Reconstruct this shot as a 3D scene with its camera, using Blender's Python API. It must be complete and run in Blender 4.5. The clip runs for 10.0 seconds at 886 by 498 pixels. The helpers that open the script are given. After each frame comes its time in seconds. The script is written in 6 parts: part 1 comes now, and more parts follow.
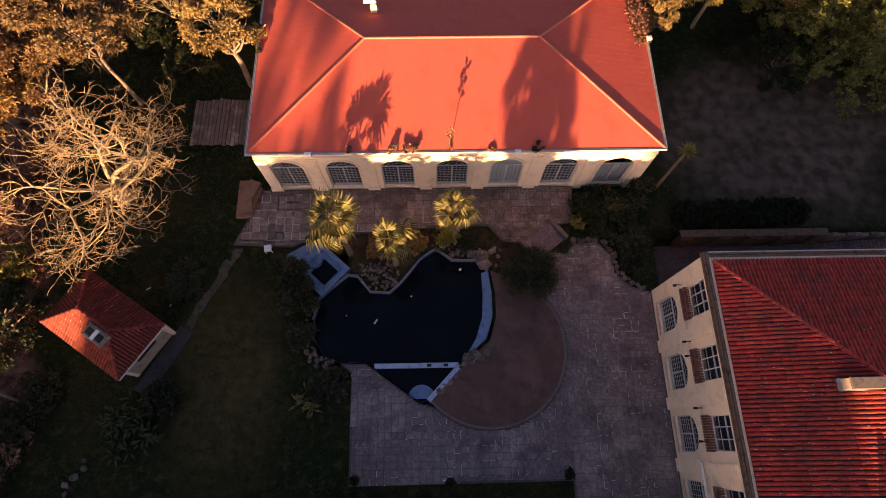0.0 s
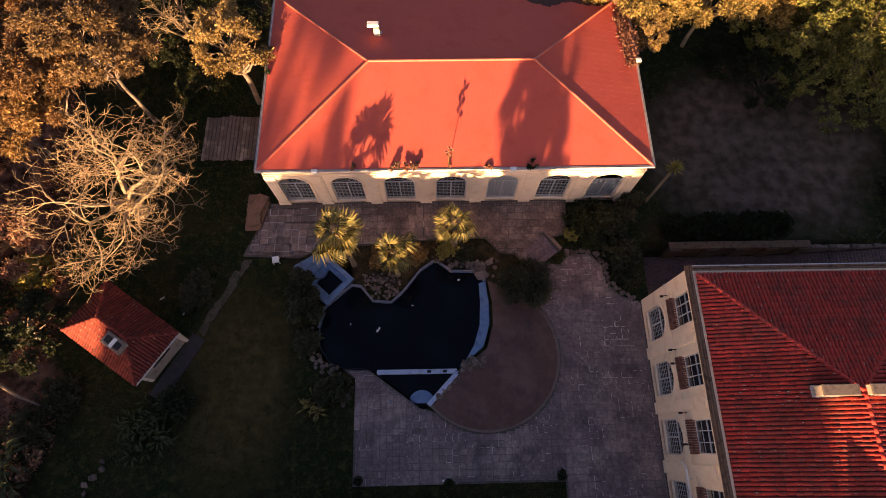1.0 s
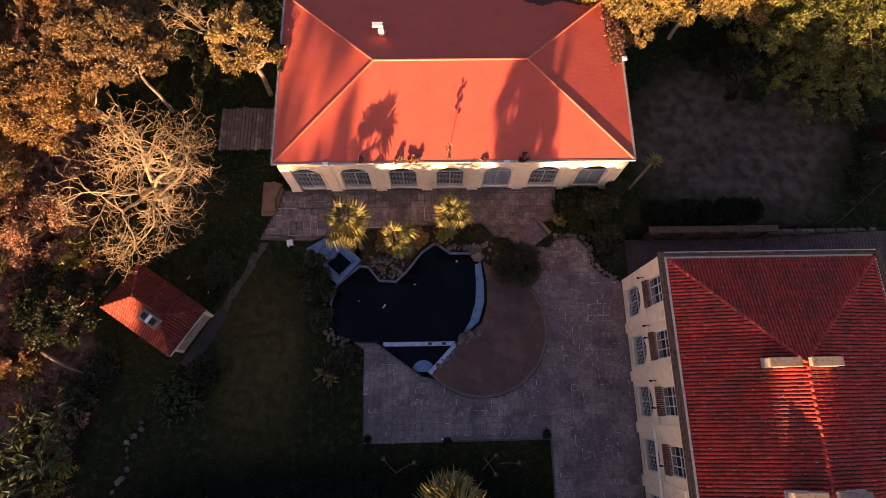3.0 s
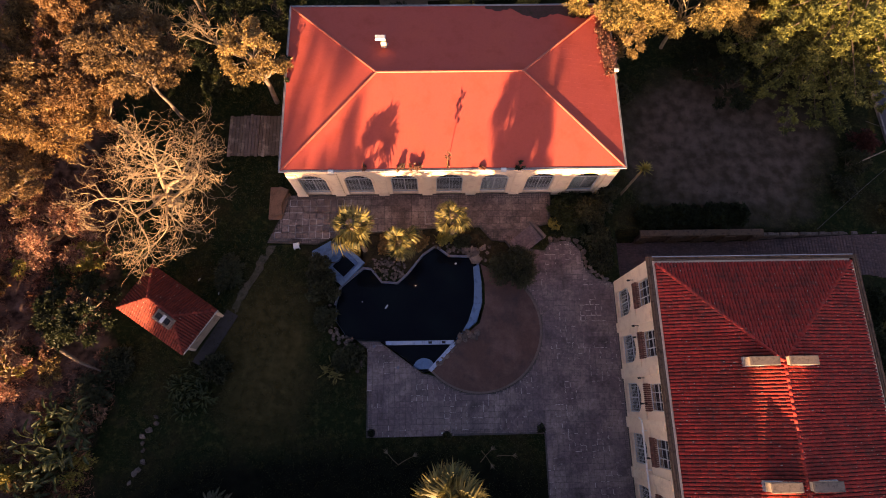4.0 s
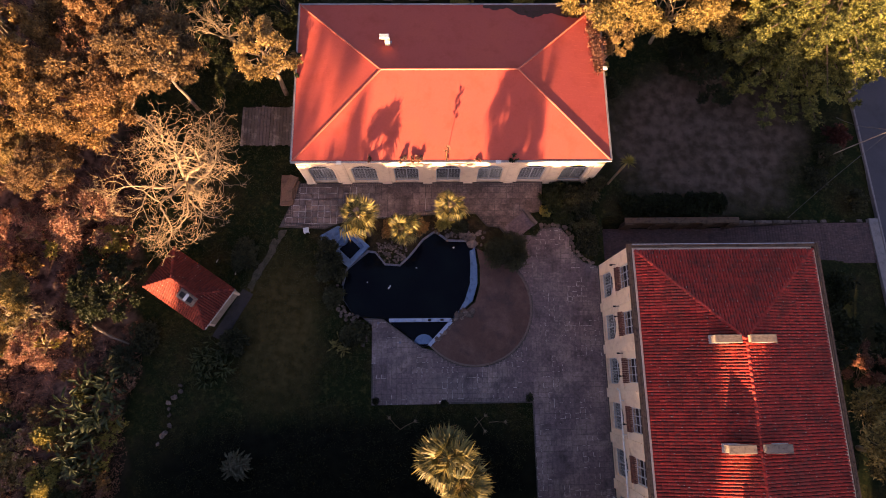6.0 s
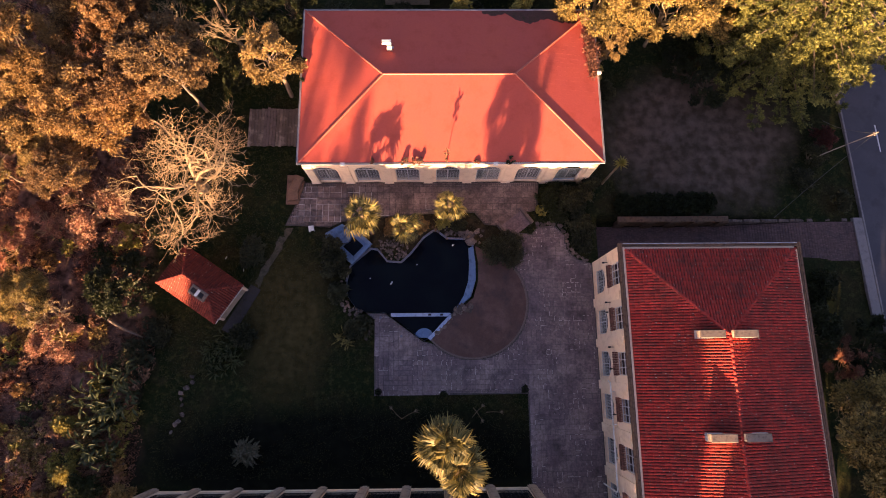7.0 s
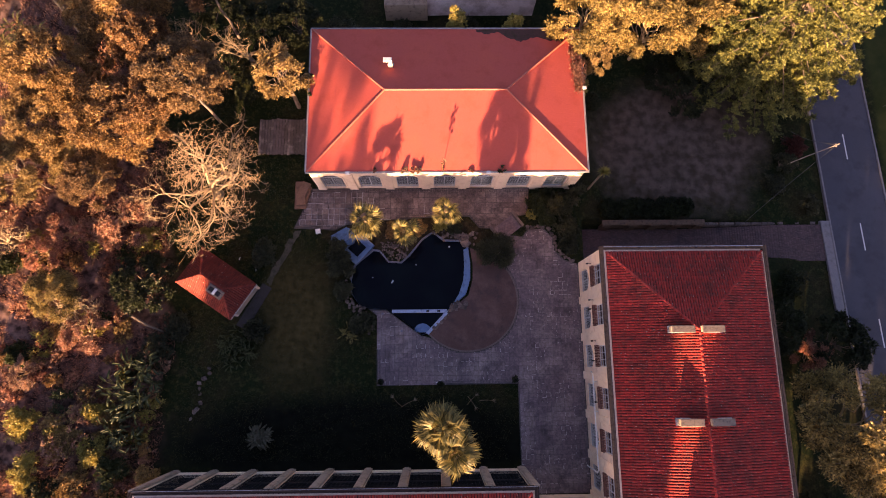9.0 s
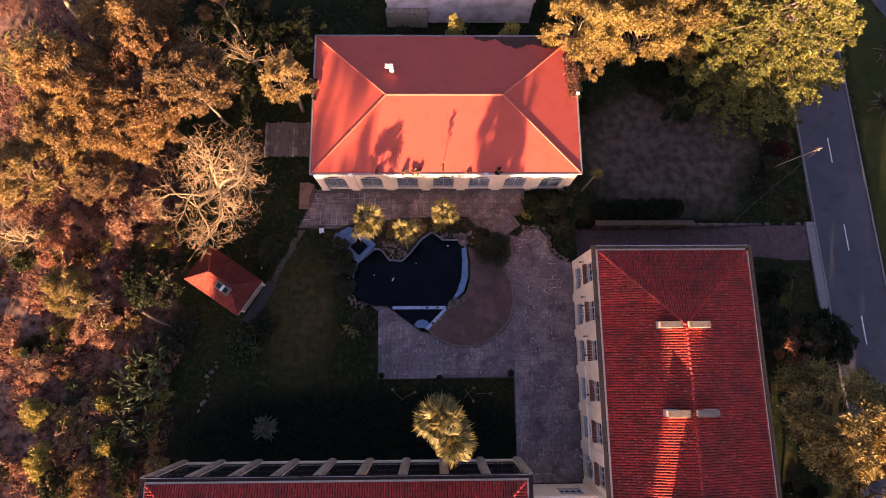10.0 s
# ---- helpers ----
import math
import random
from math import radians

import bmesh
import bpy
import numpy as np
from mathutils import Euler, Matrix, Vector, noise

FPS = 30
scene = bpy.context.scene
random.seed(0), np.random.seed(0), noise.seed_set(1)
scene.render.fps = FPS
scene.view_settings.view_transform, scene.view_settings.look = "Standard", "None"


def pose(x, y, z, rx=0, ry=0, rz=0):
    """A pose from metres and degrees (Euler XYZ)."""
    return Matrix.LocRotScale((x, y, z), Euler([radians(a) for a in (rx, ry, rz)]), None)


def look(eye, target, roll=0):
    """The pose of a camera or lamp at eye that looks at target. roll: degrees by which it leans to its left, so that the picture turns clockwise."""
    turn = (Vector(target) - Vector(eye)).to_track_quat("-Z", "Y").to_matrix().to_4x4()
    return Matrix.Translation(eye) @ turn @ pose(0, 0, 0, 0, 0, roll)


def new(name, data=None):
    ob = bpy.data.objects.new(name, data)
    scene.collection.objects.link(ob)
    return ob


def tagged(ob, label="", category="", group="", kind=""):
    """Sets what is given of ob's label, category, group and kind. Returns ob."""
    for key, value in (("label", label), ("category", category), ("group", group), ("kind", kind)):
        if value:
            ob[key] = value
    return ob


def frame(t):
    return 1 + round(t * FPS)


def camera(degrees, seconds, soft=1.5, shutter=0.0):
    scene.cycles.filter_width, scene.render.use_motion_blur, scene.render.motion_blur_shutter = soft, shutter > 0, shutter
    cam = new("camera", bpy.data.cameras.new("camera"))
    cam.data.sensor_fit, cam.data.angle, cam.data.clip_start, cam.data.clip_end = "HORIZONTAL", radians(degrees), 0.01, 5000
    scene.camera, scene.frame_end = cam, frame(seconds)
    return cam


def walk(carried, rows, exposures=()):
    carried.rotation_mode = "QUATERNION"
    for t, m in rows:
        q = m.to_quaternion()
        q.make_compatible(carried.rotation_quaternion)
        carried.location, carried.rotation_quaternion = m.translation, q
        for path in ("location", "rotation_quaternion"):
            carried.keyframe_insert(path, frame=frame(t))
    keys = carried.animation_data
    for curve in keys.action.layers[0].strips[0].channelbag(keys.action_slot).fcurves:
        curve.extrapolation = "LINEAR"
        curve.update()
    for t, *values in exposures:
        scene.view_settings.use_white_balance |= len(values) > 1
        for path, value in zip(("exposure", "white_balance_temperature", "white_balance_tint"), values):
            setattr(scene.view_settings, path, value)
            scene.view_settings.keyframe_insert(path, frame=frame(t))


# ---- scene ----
cam = camera(79.6, 10.0, soft=1.0)
PATH = [
    (0, (-0.069, 0.111, 34.137), (-0.042, 0.776, 32.251), 1.3),
    (0.5, (0.019, 0.102, 35.029), (0.042, 0.774, 33.146), 1.0),
    (1, (0.035, 0.14, 36.029), (0.058, 0.812, 34.146), 1.0),
    (1.5, (0.09, 0.202, 37.031), (0.11, 0.875, 35.148), 0.8),
    (2, (0.084, 0.209, 38.005), (0.104, 0.858, 36.113), 0.8),
    (2.5, (0.033, 0.147, 38.93), (0.055, 0.739, 37.02), 1.2),
    (4, (-0.088, 0.269, 41.886), (-0.06, 0.805, 39.959), 2.1),
    (4.5, (-0.113, 0.173, 42.796), (-0.085, 0.706, 40.869), 2.2),
    (5, (-0.178, 0.102, 43.684), (-0.146, 0.592, 41.746), 3.0),
    (5.5, (-0.156, 0.073, 44.544), (-0.124, 0.538, 42.599), 3.3),
    (7, (-0.025, 0.285, 47.485), (0.002, 0.699, 45.529), 3.3),
    (7.5, (-0.046, 0.248, 48.403), (-0.016, 0.654, 46.445), 3.8),
    (8, (0.001, 0.248, 49.378), (0.031, 0.648, 47.418), 3.9),
    (8.5, (0.049, 0.276, 50.404), (0.079, 0.669, 48.443), 4.0),
    (9, (0.159, 0.251, 51.47), (0.188, 0.64, 49.509), 3.8),
    (9.5, (0.19, 0.036, 52.488), (0.22, 0.424, 50.526), 4.0),
    (10, (0.191, -0.323, 53.385), (0.222, 0.069, 51.424), 4.2),
]
walk(cam, [(t, look(eye, target, roll)) for t, eye, target, roll in PATH],
     exposures=((0.0, 1.96, 7900, 43), (5.5, 2.28, 7650, 47), (7.5, 2.46, 7500, 50), (10.0, 2.48, 7350, 53)))
# ---- light ----
SUN_ELEV, SUN_WEST = 7.5, 12.5          # degrees above the horizon, and west of south
world = bpy.data.worlds.new("dusk_sky")
scene.world = world
world.use_nodes = True
wn, wl = world.node_tree.nodes, world.node_tree.links
wn.clear()
sky = wn.new("ShaderNodeTexSky")
sky.sky_type = "NISHITA"
sky.sun_disc = False
sky.sun_elevation = radians(SUN_ELEV)
sky.sun_rotation = radians(180 + SUN_WEST)
sky.air_density, sky.dust_density, sky.ozone_density = 1.0, 2.2, 2.5
bg = wn.new("ShaderNodeBackground")
bg.inputs["Strength"].default_value = 0.086
wout = wn.new("ShaderNodeOutputWorld")
wl.new(sky.outputs[0], bg.inputs[0])
wl.new(bg.outputs[0], wout.inputs[0])

sun_data = bpy.data.lights.new("sun", "SUN")
sun_data.energy, sun_data.angle, sun_data.color = 5.5, radians(0.6), (1.0, 0.80, 0.41)
sun = new("sun", sun_data)
_a, _e = radians(SUN_WEST), radians(SUN_ELEV)
SUN_DIR = Vector((-math.sin(_a) * math.cos(_e), -math.cos(_a) * math.cos(_e), math.sin(_e)))
sun.matrix_world = look(SUN_DIR * 80, (0, 0, 0))

# ---- materials ----
def material(name, base, rough=0.7, spots=None, scale=3.0, fine=30.0, bump=0.3, metal=0.0, vary=0.25,
             islands=0.0, objects=0.0, second=None, second_scale=0.6, second_at=(0.45, 0.65), coat=0.0, spec=0.5):
    """Two scales of noise over a base colour, with relief; islands and objects vary pieces by chance."""
    m = bpy.data.materials.new(name)
    m.use_nodes = True
    n, l = m.node_tree.nodes, m.node_tree.links
    b = n["Principled BSDF"]
    b.inputs["Roughness"].default_value = rough
    b.inputs["Metallic"].default_value = metal
    b.inputs["Specular IOR Level"].default_value = spec
    b.inputs["Coat Weight"].default_value = coat
    co = n.new("ShaderNodeTexCoord")
    geo = n.new("ShaderNodeNewGeometry")

    def noise_at(s, detail=4.0):
        t = n.new("ShaderNodeTexNoise")
        t.inputs["Scale"].default_value = s
        t.inputs["Detail"].default_value = detail
        t.inputs["Roughness"].default_value = 0.65
        l.new(geo.outputs["Position"], t.inputs["Vector"])
        return t.outputs["Fac"]

    def mix(fac, a, c, kind="MIX"):
        x = n.new("ShaderNodeMix")
        x.data_type, x.blend_type = "RGBA", kind
        for sock, val in ((x.inputs[0], fac), (x.inputs[6], a), (x.inputs[7], c)):
            if isinstance(val, (int, float)):
                sock.default_value = val
            elif isinstance(val, tuple):
                sock.default_value = (*val, 1)
            else:
                l.new(val, sock)
        return x.outputs[2]

    def span(val, lo, hi, a=0.0, c=1.0):
        r = n.new("ShaderNodeMapRange")
        r.inputs[1].default_value, r.inputs[2].default_value = lo, hi
        r.inputs[3].default_value, r.inputs[4].default_value = a, c
        l.new(val, r.inputs[0])
        return r.outputs[0]

    col = base
    if second:
        col = mix(span(noise_at(second_scale), *second_at), col, second)
    if spots:
        col = mix(span(noise_at(scale), 0.5, 0.72), col, spots)
    shade = span(noise_at(fine), 0.25, 0.75, 1 - vary, 1 + vary)
    grey = n.new("ShaderNodeCombineColor")
    for i in range(3):
        l.new(shade, grey.inputs[i])
    col = mix(1.0, col, grey.outputs[0], "MULTIPLY")
    for amount, source in ((islands, "island"), (objects, "object")):
        if amount:
            out = geo.outputs["Random Per Island"] if source == "island" else n.new("ShaderNodeObjectInfo").outputs["Random"]
            v = span(out, 0, 1, 1 - amount, 1 + amount)
            g2 = n.new("ShaderNodeCombineColor")
            for i in range(3):
                l.new(v, g2.inputs[i])
            col = mix(1.0, col, g2.outputs[0], "MULTIPLY")
    l.new(col, b.inputs["Base Color"]) if not isinstance(col, tuple) else None
    if bump:
        bp = n.new("ShaderNodeBump")
        bp.inputs["Strength"].default_value = bump
        bp.inputs["Distance"].default_value = 0.03
        l.new(noise_at(fine * 0.7), bp.inputs["Height"])
        l.new(bp.outputs[0], b.inputs["Normal"])
    return m


def leaf_material(name, a, c, rough=0.6, glow=0.2, drift=None):
    """Leaves that differ one by one, a little light passing through them."""
    m = bpy.data.materials.new(name)
    m.use_nodes = True
    n, l = m.node_tree.nodes, m.node_tree.links
    b = n["Principled BSDF"]
    b.inputs["Roughness"].default_value = rough
    b.inputs["Specular IOR Level"].default_value = 0.25
    geo = n.new("ShaderNodeNewGeometry")
    big = n.new("ShaderNodeTexNoise")
    big.inputs["Scale"].default_value = 0.55
    l.new(geo.outputs["Position"], big.inputs["Vector"])
    add = n.new("ShaderNodeMath")
    add.operation = "ADD"
    half = n.new("ShaderNodeMath")
    half.operation = "MULTIPLY_ADD"
    half.inputs[1].default_value, half.inputs[2].default_value = 1.6, -0.8
    l.new(big.outputs["Fac"], half.inputs[0])
    l.new(geo.outputs["Random Per Island"], add.inputs[0])
    l.new(half.outputs[0], add.inputs[1])
    ramp = n.new("ShaderNodeValToRGB")
    ramp.color_ramp.elements[0].color = (*a, 1)
    ramp.color_ramp.elements[1].color = (*c, 1)
    l.new(add.outputs[0], ramp.inputs[0])
    tone = ramp.outputs[0]
    if drift:
        turn = n.new("ShaderNodeMix")
        turn.data_type, turn.blend_type = "RGBA", "MULTIPLY"
        turn.inputs[7].default_value = (*drift, 1)
        l.new(n.new("ShaderNodeObjectInfo").outputs["Random"], turn.inputs[0])
        l.new(tone, turn.inputs[6])
        tone = turn.outputs[2]
    l.new(tone, b.inputs["Base Color"])
    tr = n.new("ShaderNodeBsdfTranslucent")
    l.new(tone, tr.inputs[0])
    mx = n.new("ShaderNodeMixShader")
    mx.inputs[0].default_value = glow
    l.new(b.outputs[0], mx.inputs[1])
    l.new(tr.outputs[0], mx.inputs[2])
    l.new(mx.outputs[0], n["Material Output"].inputs[0])
    return m


def glass_material():
    m = bpy.data.materials.new("window_glass")
    m.use_nodes = True
    b = m.node_tree.nodes["Principled BSDF"]
    b.inputs["Base Color"].default_value = (0.85, 0.9, 0.92, 1)
    b.inputs["Transmission Weight"].default_value = 1.0
    b.inputs["Roughness"].default_value = 0.03
    b.inputs["IOR"].default_value = 1.45
    return m


def ground_material():
    """Lawn, bare brown earth, pale litter and a painted strip of shade, by place in the garden."""
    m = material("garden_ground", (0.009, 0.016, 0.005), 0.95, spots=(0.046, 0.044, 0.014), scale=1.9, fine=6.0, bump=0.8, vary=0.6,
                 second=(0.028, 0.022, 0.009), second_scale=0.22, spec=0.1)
    n, l = m.node_tree.nodes, m.node_tree.links
    b = n["Principled BSDF"]
    lawn = b.inputs["Base Color"].links[0].from_socket
    geo = n.new("ShaderNodeNewGeometry")
    sep = n.new("ShaderNodeSeparateXYZ")
    l.new(geo.outputs["Position"], sep.inputs[0])

    def tex(s, d=5.0):
        t = n.new("ShaderNodeTexNoise")
        t.inputs["Scale"].default_value, t.inputs["Detail"].default_value = s, d
        l.new(geo.outputs["Position"], t.inputs["Vector"])
        return t.outputs["Fac"]

    def calc(op, *vals):
        x = n.new("ShaderNodeMath")
        x.operation = op
        x.use_clamp = op == "MULTIPLY_ADD"
        for i, v in enumerate(vals):
            if isinstance(v, (int, float)):
                x.inputs[i].default_value = v
            else:
                l.new(v, x.inputs[i])
        return x.outputs[0]

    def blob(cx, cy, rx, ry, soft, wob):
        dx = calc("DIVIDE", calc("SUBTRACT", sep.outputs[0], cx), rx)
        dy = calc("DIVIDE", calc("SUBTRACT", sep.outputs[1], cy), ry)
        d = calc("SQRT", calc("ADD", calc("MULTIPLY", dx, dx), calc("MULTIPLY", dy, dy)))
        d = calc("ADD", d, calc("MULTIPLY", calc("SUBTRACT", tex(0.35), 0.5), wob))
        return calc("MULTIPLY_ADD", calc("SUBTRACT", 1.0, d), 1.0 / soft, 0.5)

    def over(a, fac, c):
        x = n.new("ShaderNodeMix")
        x.data_type = "RGBA"
        l.new(fac, x.inputs[0])
        l.new(a, x.inputs[6])
        if isinstance(c, tuple):
            x.inputs[7].default_value = (*c, 1)
        else:
            l.new(c, x.inputs[7])
        return x.outputs[2]

    def two(a, c, s):
        r = n.new("ShaderNodeValToRGB")
        r.color_ramp.elements[0].position, r.color_ramp.elements[1].position = 0.35, 0.68
        r.color_ramp.elements[0].color, r.color_ramp.elements[1].color = (*a, 1), (*c, 1)
        l.new(tex(s, 8.0), r.inputs[0])
        return r.outputs[0]

    col = over(lawn, blob(-42, 0, 15.5, 42, 0.25, 0.7), two((0.035, 0.018, 0.013), (0.25, 0.14, 0.105), 1.4))      # leaf litter of the wood
    col = over(col, blob(25.5, 21.5, 8.8, 7.2, 0.45, 0.6), two((0.06, 0.04, 0.026), (0.14, 0.095, 0.074), 1.2))   # bare yard
    col = over(col, blob(-13.3, 3.5, 3.2, 6.0, 0.7, 0.6), two((0.036, 0.028, 0.009), (0.075, 0.054, 0.02), 1.6))     # worn lawn
    col = over(col, blob(-2.0, 12.0, 8.0, 1.9, 0.3, 0.5), two((0.022, 0.016, 0.009), (0.065, 0.045, 0.022), 2.0))  # planting bed
    col = over(col, blob(-7, -7.6, 19, 4.0, 0.5, 0.5), two((0.002, 0.003, 0.002), (0.008, 0.009, 0.005), 1.3))       # deep shade before the long building, painted as near-black ground
    col = over(col, blob(54, 15, 7.0, 60, 0.1, 0.1), two((0.026, 0.034, 0.009), (0.042, 0.046, 0.013), 0.8))         # verge over the road
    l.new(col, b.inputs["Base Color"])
    return m


MAT = {
    "ground": ground_material(),
    "plaster": material("cream_plaster", (0.90, 0.68, 0.48), 0.85, spots=(0.74, 0.52, 0.35), scale=1.2, fine=14, bump=0.15, vary=0.10),
    "cornice": material("weathered_cornice", (0.14, 0.082, 0.055), 0.9, spots=(0.045, 0.028, 0.02), scale=3.5, fine=25, vary=0.3, spec=0.12),
    "dark_cornice": material("sooty_cornice", (0.045, 0.03, 0.026), 0.9, spots=(0.025, 0.018, 0.015), scale=3, fine=25, vary=0.35, spec=0.08),
    "stained_shade_plaster": material("stained_shade_plaster", (0.40, 0.29, 0.21), 0.9, spots=(0.14, 0.10, 0.075), scale=2.0, fine=20, vary=0.25),
    "sooty_cap": material("weathered_chimney_top", (0.20, 0.145, 0.11), 0.95, spots=(0.09, 0.065, 0.05), scale=4, fine=25, vary=0.3),
    "white": material("white_paint", (0.72, 0.70, 0.66), 0.6, spots=(0.5, 0.46, 0.4), scale=4, fine=40, bump=0.08, vary=0.08),
    "lilac_plaster": material("stained_pale_render", (0.80, 0.66, 0.66), 0.9, spots=(0.5, 0.36, 0.32), scale=0.9, fine=9, bump=0.15, vary=0.15, second=(0.50, 0.38, 0.35), second_scale=0.5),
    "grey_paint": material("grey_gutter_paint", (0.34, 0.34, 0.36), 0.5, spots=(0.2, 0.18, 0.16), scale=3, fine=30, bump=0.1, vary=0.15),
    "dark_gutter": material("dark_gutter_lining", (0.022, 0.021, 0.023), 0.8, spots=(0.05, 0.042, 0.035), scale=2, fine=20, vary=0.2, spec=0.1),
    "red_sheet": material("red_painted_sheet", (0.53, 0.095, 0.067), 0.65, spots=(0.47, 0.08, 0.052), scale=0.7, fine=6, bump=0.04, vary=0.05, spec=0.06,
                          second=(0.55, 0.100, 0.064), second_scale=0.25),
    "grime": material("roof_leaf_grime", (0.085, 0.04, 0.032), 0.9, spots=(0.05, 0.035, 0.02), scale=2.0, fine=12, vary=0.3, spec=0.1),
    "red_ridge": material("red_ridge_cap", (0.53, 0.125, 0.072), 0.6, spots=(0.5, 0.1, 0.06), scale=2, fine=15, bump=0.1, vary=0.1),
    "tile": material("clay_roof_tile", (0.49, 0.046, 0.032), 0.85, spots=(0.19, 0.058, 0.045), scale=3.2, fine=22, bump=0.35, vary=0.3,
                     islands=0.15, objects=0.2, second=(0.27, 0.040, 0.028), second_scale=0.5, spec=0.2),
    # darker copy of the tile: the surrounding trees' shade is in the colour
    "hut_tile": material("shaded_clay_tile", (0.18, 0.032, 0.021), 0.85, spots=(0.09, 0.02, 0.018), scale=2.2, fine=20, bump=0.3, vary=0.3, islands=0.2, objects=0.2, spec=0.2),
    "tile_bed": material("roof_underlay", (0.04, 0.012, 0.01), 0.9, fine=12, vary=0.3),
    "lichen": material("pale_lichen", (0.40, 0.30, 0.24), 0.95, fine=40, vary=0.2),
    "chimney": material("rendered_chimney", (0.60, 0.46, 0.32), 0.85, spots=(0.35, 0.27, 0.19), scale=3, fine=20, vary=0.2),
    "terrace_slab": material("brown_terrace_stone", (0.165, 0.108, 0.09), 0.85, spots=(0.045, 0.032, 0.03), scale=0.55, fine=5, bump=0.35, vary=0.5,
                     islands=0.2, objects=0.2, second=(0.30, 0.205, 0.17), second_scale=0.45),
    "slab": material("grey_paving_stone", (0.148, 0.101, 0.103), 0.85, spots=(0.058, 0.042, 0.046), scale=0.55, fine=4.5, bump=0.35, vary=0.45,
                     islands=0.14, objects=0.14, second=(0.245, 0.18, 0.168), second_scale=0.32),
    "mortar": material("pale_mortar", (0.115, 0.085, 0.085), 0.95, spots=(0.055, 0.05, 0.045), scale=2.2, fine=20, vary=0.35,
                       second=(0.06, 0.055, 0.05), second_scale=0.8, second_at=(0.38, 0.6)),
    "terrace_joint": material("pale_terrace_joint", (0.10, 0.08, 0.066), 0.95, spots=(0.06, 0.048, 0.04), scale=1.3, fine=20, vary=0.3,
                       second=(0.055, 0.042, 0.035), second_scale=0.42, second_at=(0.40, 0.54)),
    "dark_stone": material("dark_damp_stone", (0.035, 0.03, 0.03), 0.9, spots=(0.018, 0.016, 0.014), scale=2, fine=15, vary=0.3),
    "bright_mortar": material("white_mortar", (0.56, 0.49, 0.45), 0.9, spots=(0.3, 0.26, 0.24), scale=6, fine=30, vary=0.2),
    "brown_deck": material("brown_cement", (0.092, 0.044, 0.034), 0.9, spots=(0.062, 0.034, 0.03), scale=0.9, fine=10, bump=0.25, vary=0.2,
                           second=(0.135, 0.072, 0.06), second_scale=0.4),
    "deck_edge": material("pale_cement_edge", (0.14, 0.10, 0.085), 0.9, spots=(0.075, 0.055, 0.048), scale=2, fine=20, vary=0.25),
    "pool_blue": material("blue_pool_paint", (0.085, 0.175, 0.31), 0.55, spots=(0.045, 0.09, 0.16), scale=2.0, fine=14, bump=0.1, vary=0.15,
                          second=(0.12, 0.21, 0.33), second_scale=0.7),
    "pool_pale": material("pale_blue_paint", (0.30, 0.38, 0.52), 0.6, spots=(0.16, 0.21, 0.3), scale=3, fine=20, vary=0.15),
    "coping": material("worn_pool_coping", (0.14, 0.14, 0.175), 0.8, spots=(0.07, 0.07, 0.08), scale=2.5, fine=18, vary=0.25),
    "pool_deep": material("algae_pool_floor", (0.012, 0.02, 0.03), 0.8, fine=6, vary=0.4),
    "rock": material("garden_rock", (0.10, 0.068, 0.055), 0.9, spots=(0.03, 0.022, 0.018), scale=3, fine=14, bump=0.6, vary=0.45, islands=0.45, objects=0.5),
    "wood": material("weathered_boards", (0.10, 0.072, 0.056), 0.85, spots=(0.26, 0.20, 0.16), scale=1.1, fine=16, vary=0.3, islands=0.3, objects=0.35),
    "rust_box": material("rust_brown_timber", (0.24, 0.115, 0.065), 0.85, spots=(0.13, 0.07, 0.04), scale=2.5, fine=16, vary=0.3),
    "asphalt": material("asphalt", (0.052, 0.05, 0.062), 0.9, spots=(0.04, 0.038, 0.046), scale=0.6, fine=30, vary=0.15, second=(0.066, 0.062, 0.074), second_scale=0.25),
    "line": material("road_line_paint", (0.62, 0.6, 0.58), 0.7, spots=(0.4, 0.4, 0.4), scale=6, fine=40, vary=0.15),
    "path_earth": material("path_earth", (0.085, 0.065, 0.045), 0.95, spots=(0.035, 0.034, 0.016), scale=2.2, fine=12, vary=0.4, second=(0.04, 0.038, 0.018), second_scale=1.1),
    "kerb": material("concrete_kerb", (0.21, 0.18, 0.175), 0.9, spots=(0.13, 0.115, 0.115), scale=2, fine=25, vary=0.2),
    "drive": material("brick_driveway", (0.13, 0.07, 0.062), 0.9, spots=(0.07, 0.045, 0.045), scale=0.9, fine=12, vary=0.25, islands=0.25, objects=0.3),
    "brick": material("red_brown_brick", (0.17, 0.062, 0.042), 0.9, spots=(0.09, 0.036, 0.026), scale=5, fine=30, vary=0.25, objects=0.3),
    "frame": material("white_window_frame", (0.55, 0.54, 0.53), 0.5, spots=(0.4, 0.36, 0.32), scale=6, fine=40, bump=0.05, vary=0.08),
    "grille": material("pale_iron_grille", (0.45, 0.44, 0.42), 0.5, fine=30, bump=0.05, vary=0.12),
    "curtain": material("white_curtain", (0.62, 0.63, 0.62), 0.9, fine=8, vary=0.08),
    "room": material("dim_room", (0.035, 0.03, 0.027), 0.95, fine=4, vary=0.2),
    "bark": material("grey_brown_bark", (0.17, 0.12, 0.085), 0.95, spots=(0.28, 0.2, 0.15), scale=3, fine=20, vary=0.35),
    "pale_bark": material("pale_smooth_bark", (0.33, 0.24, 0.14), 0.85, spots=(0.13, 0.085, 0.05), scale=2.5, fine=14, vary=0.3),
    "twig": material("red_brown_twig", (0.36, 0.24, 0.13), 0.9, spots=(0.22, 0.13, 0.07), scale=3, fine=14, vary=0.3),
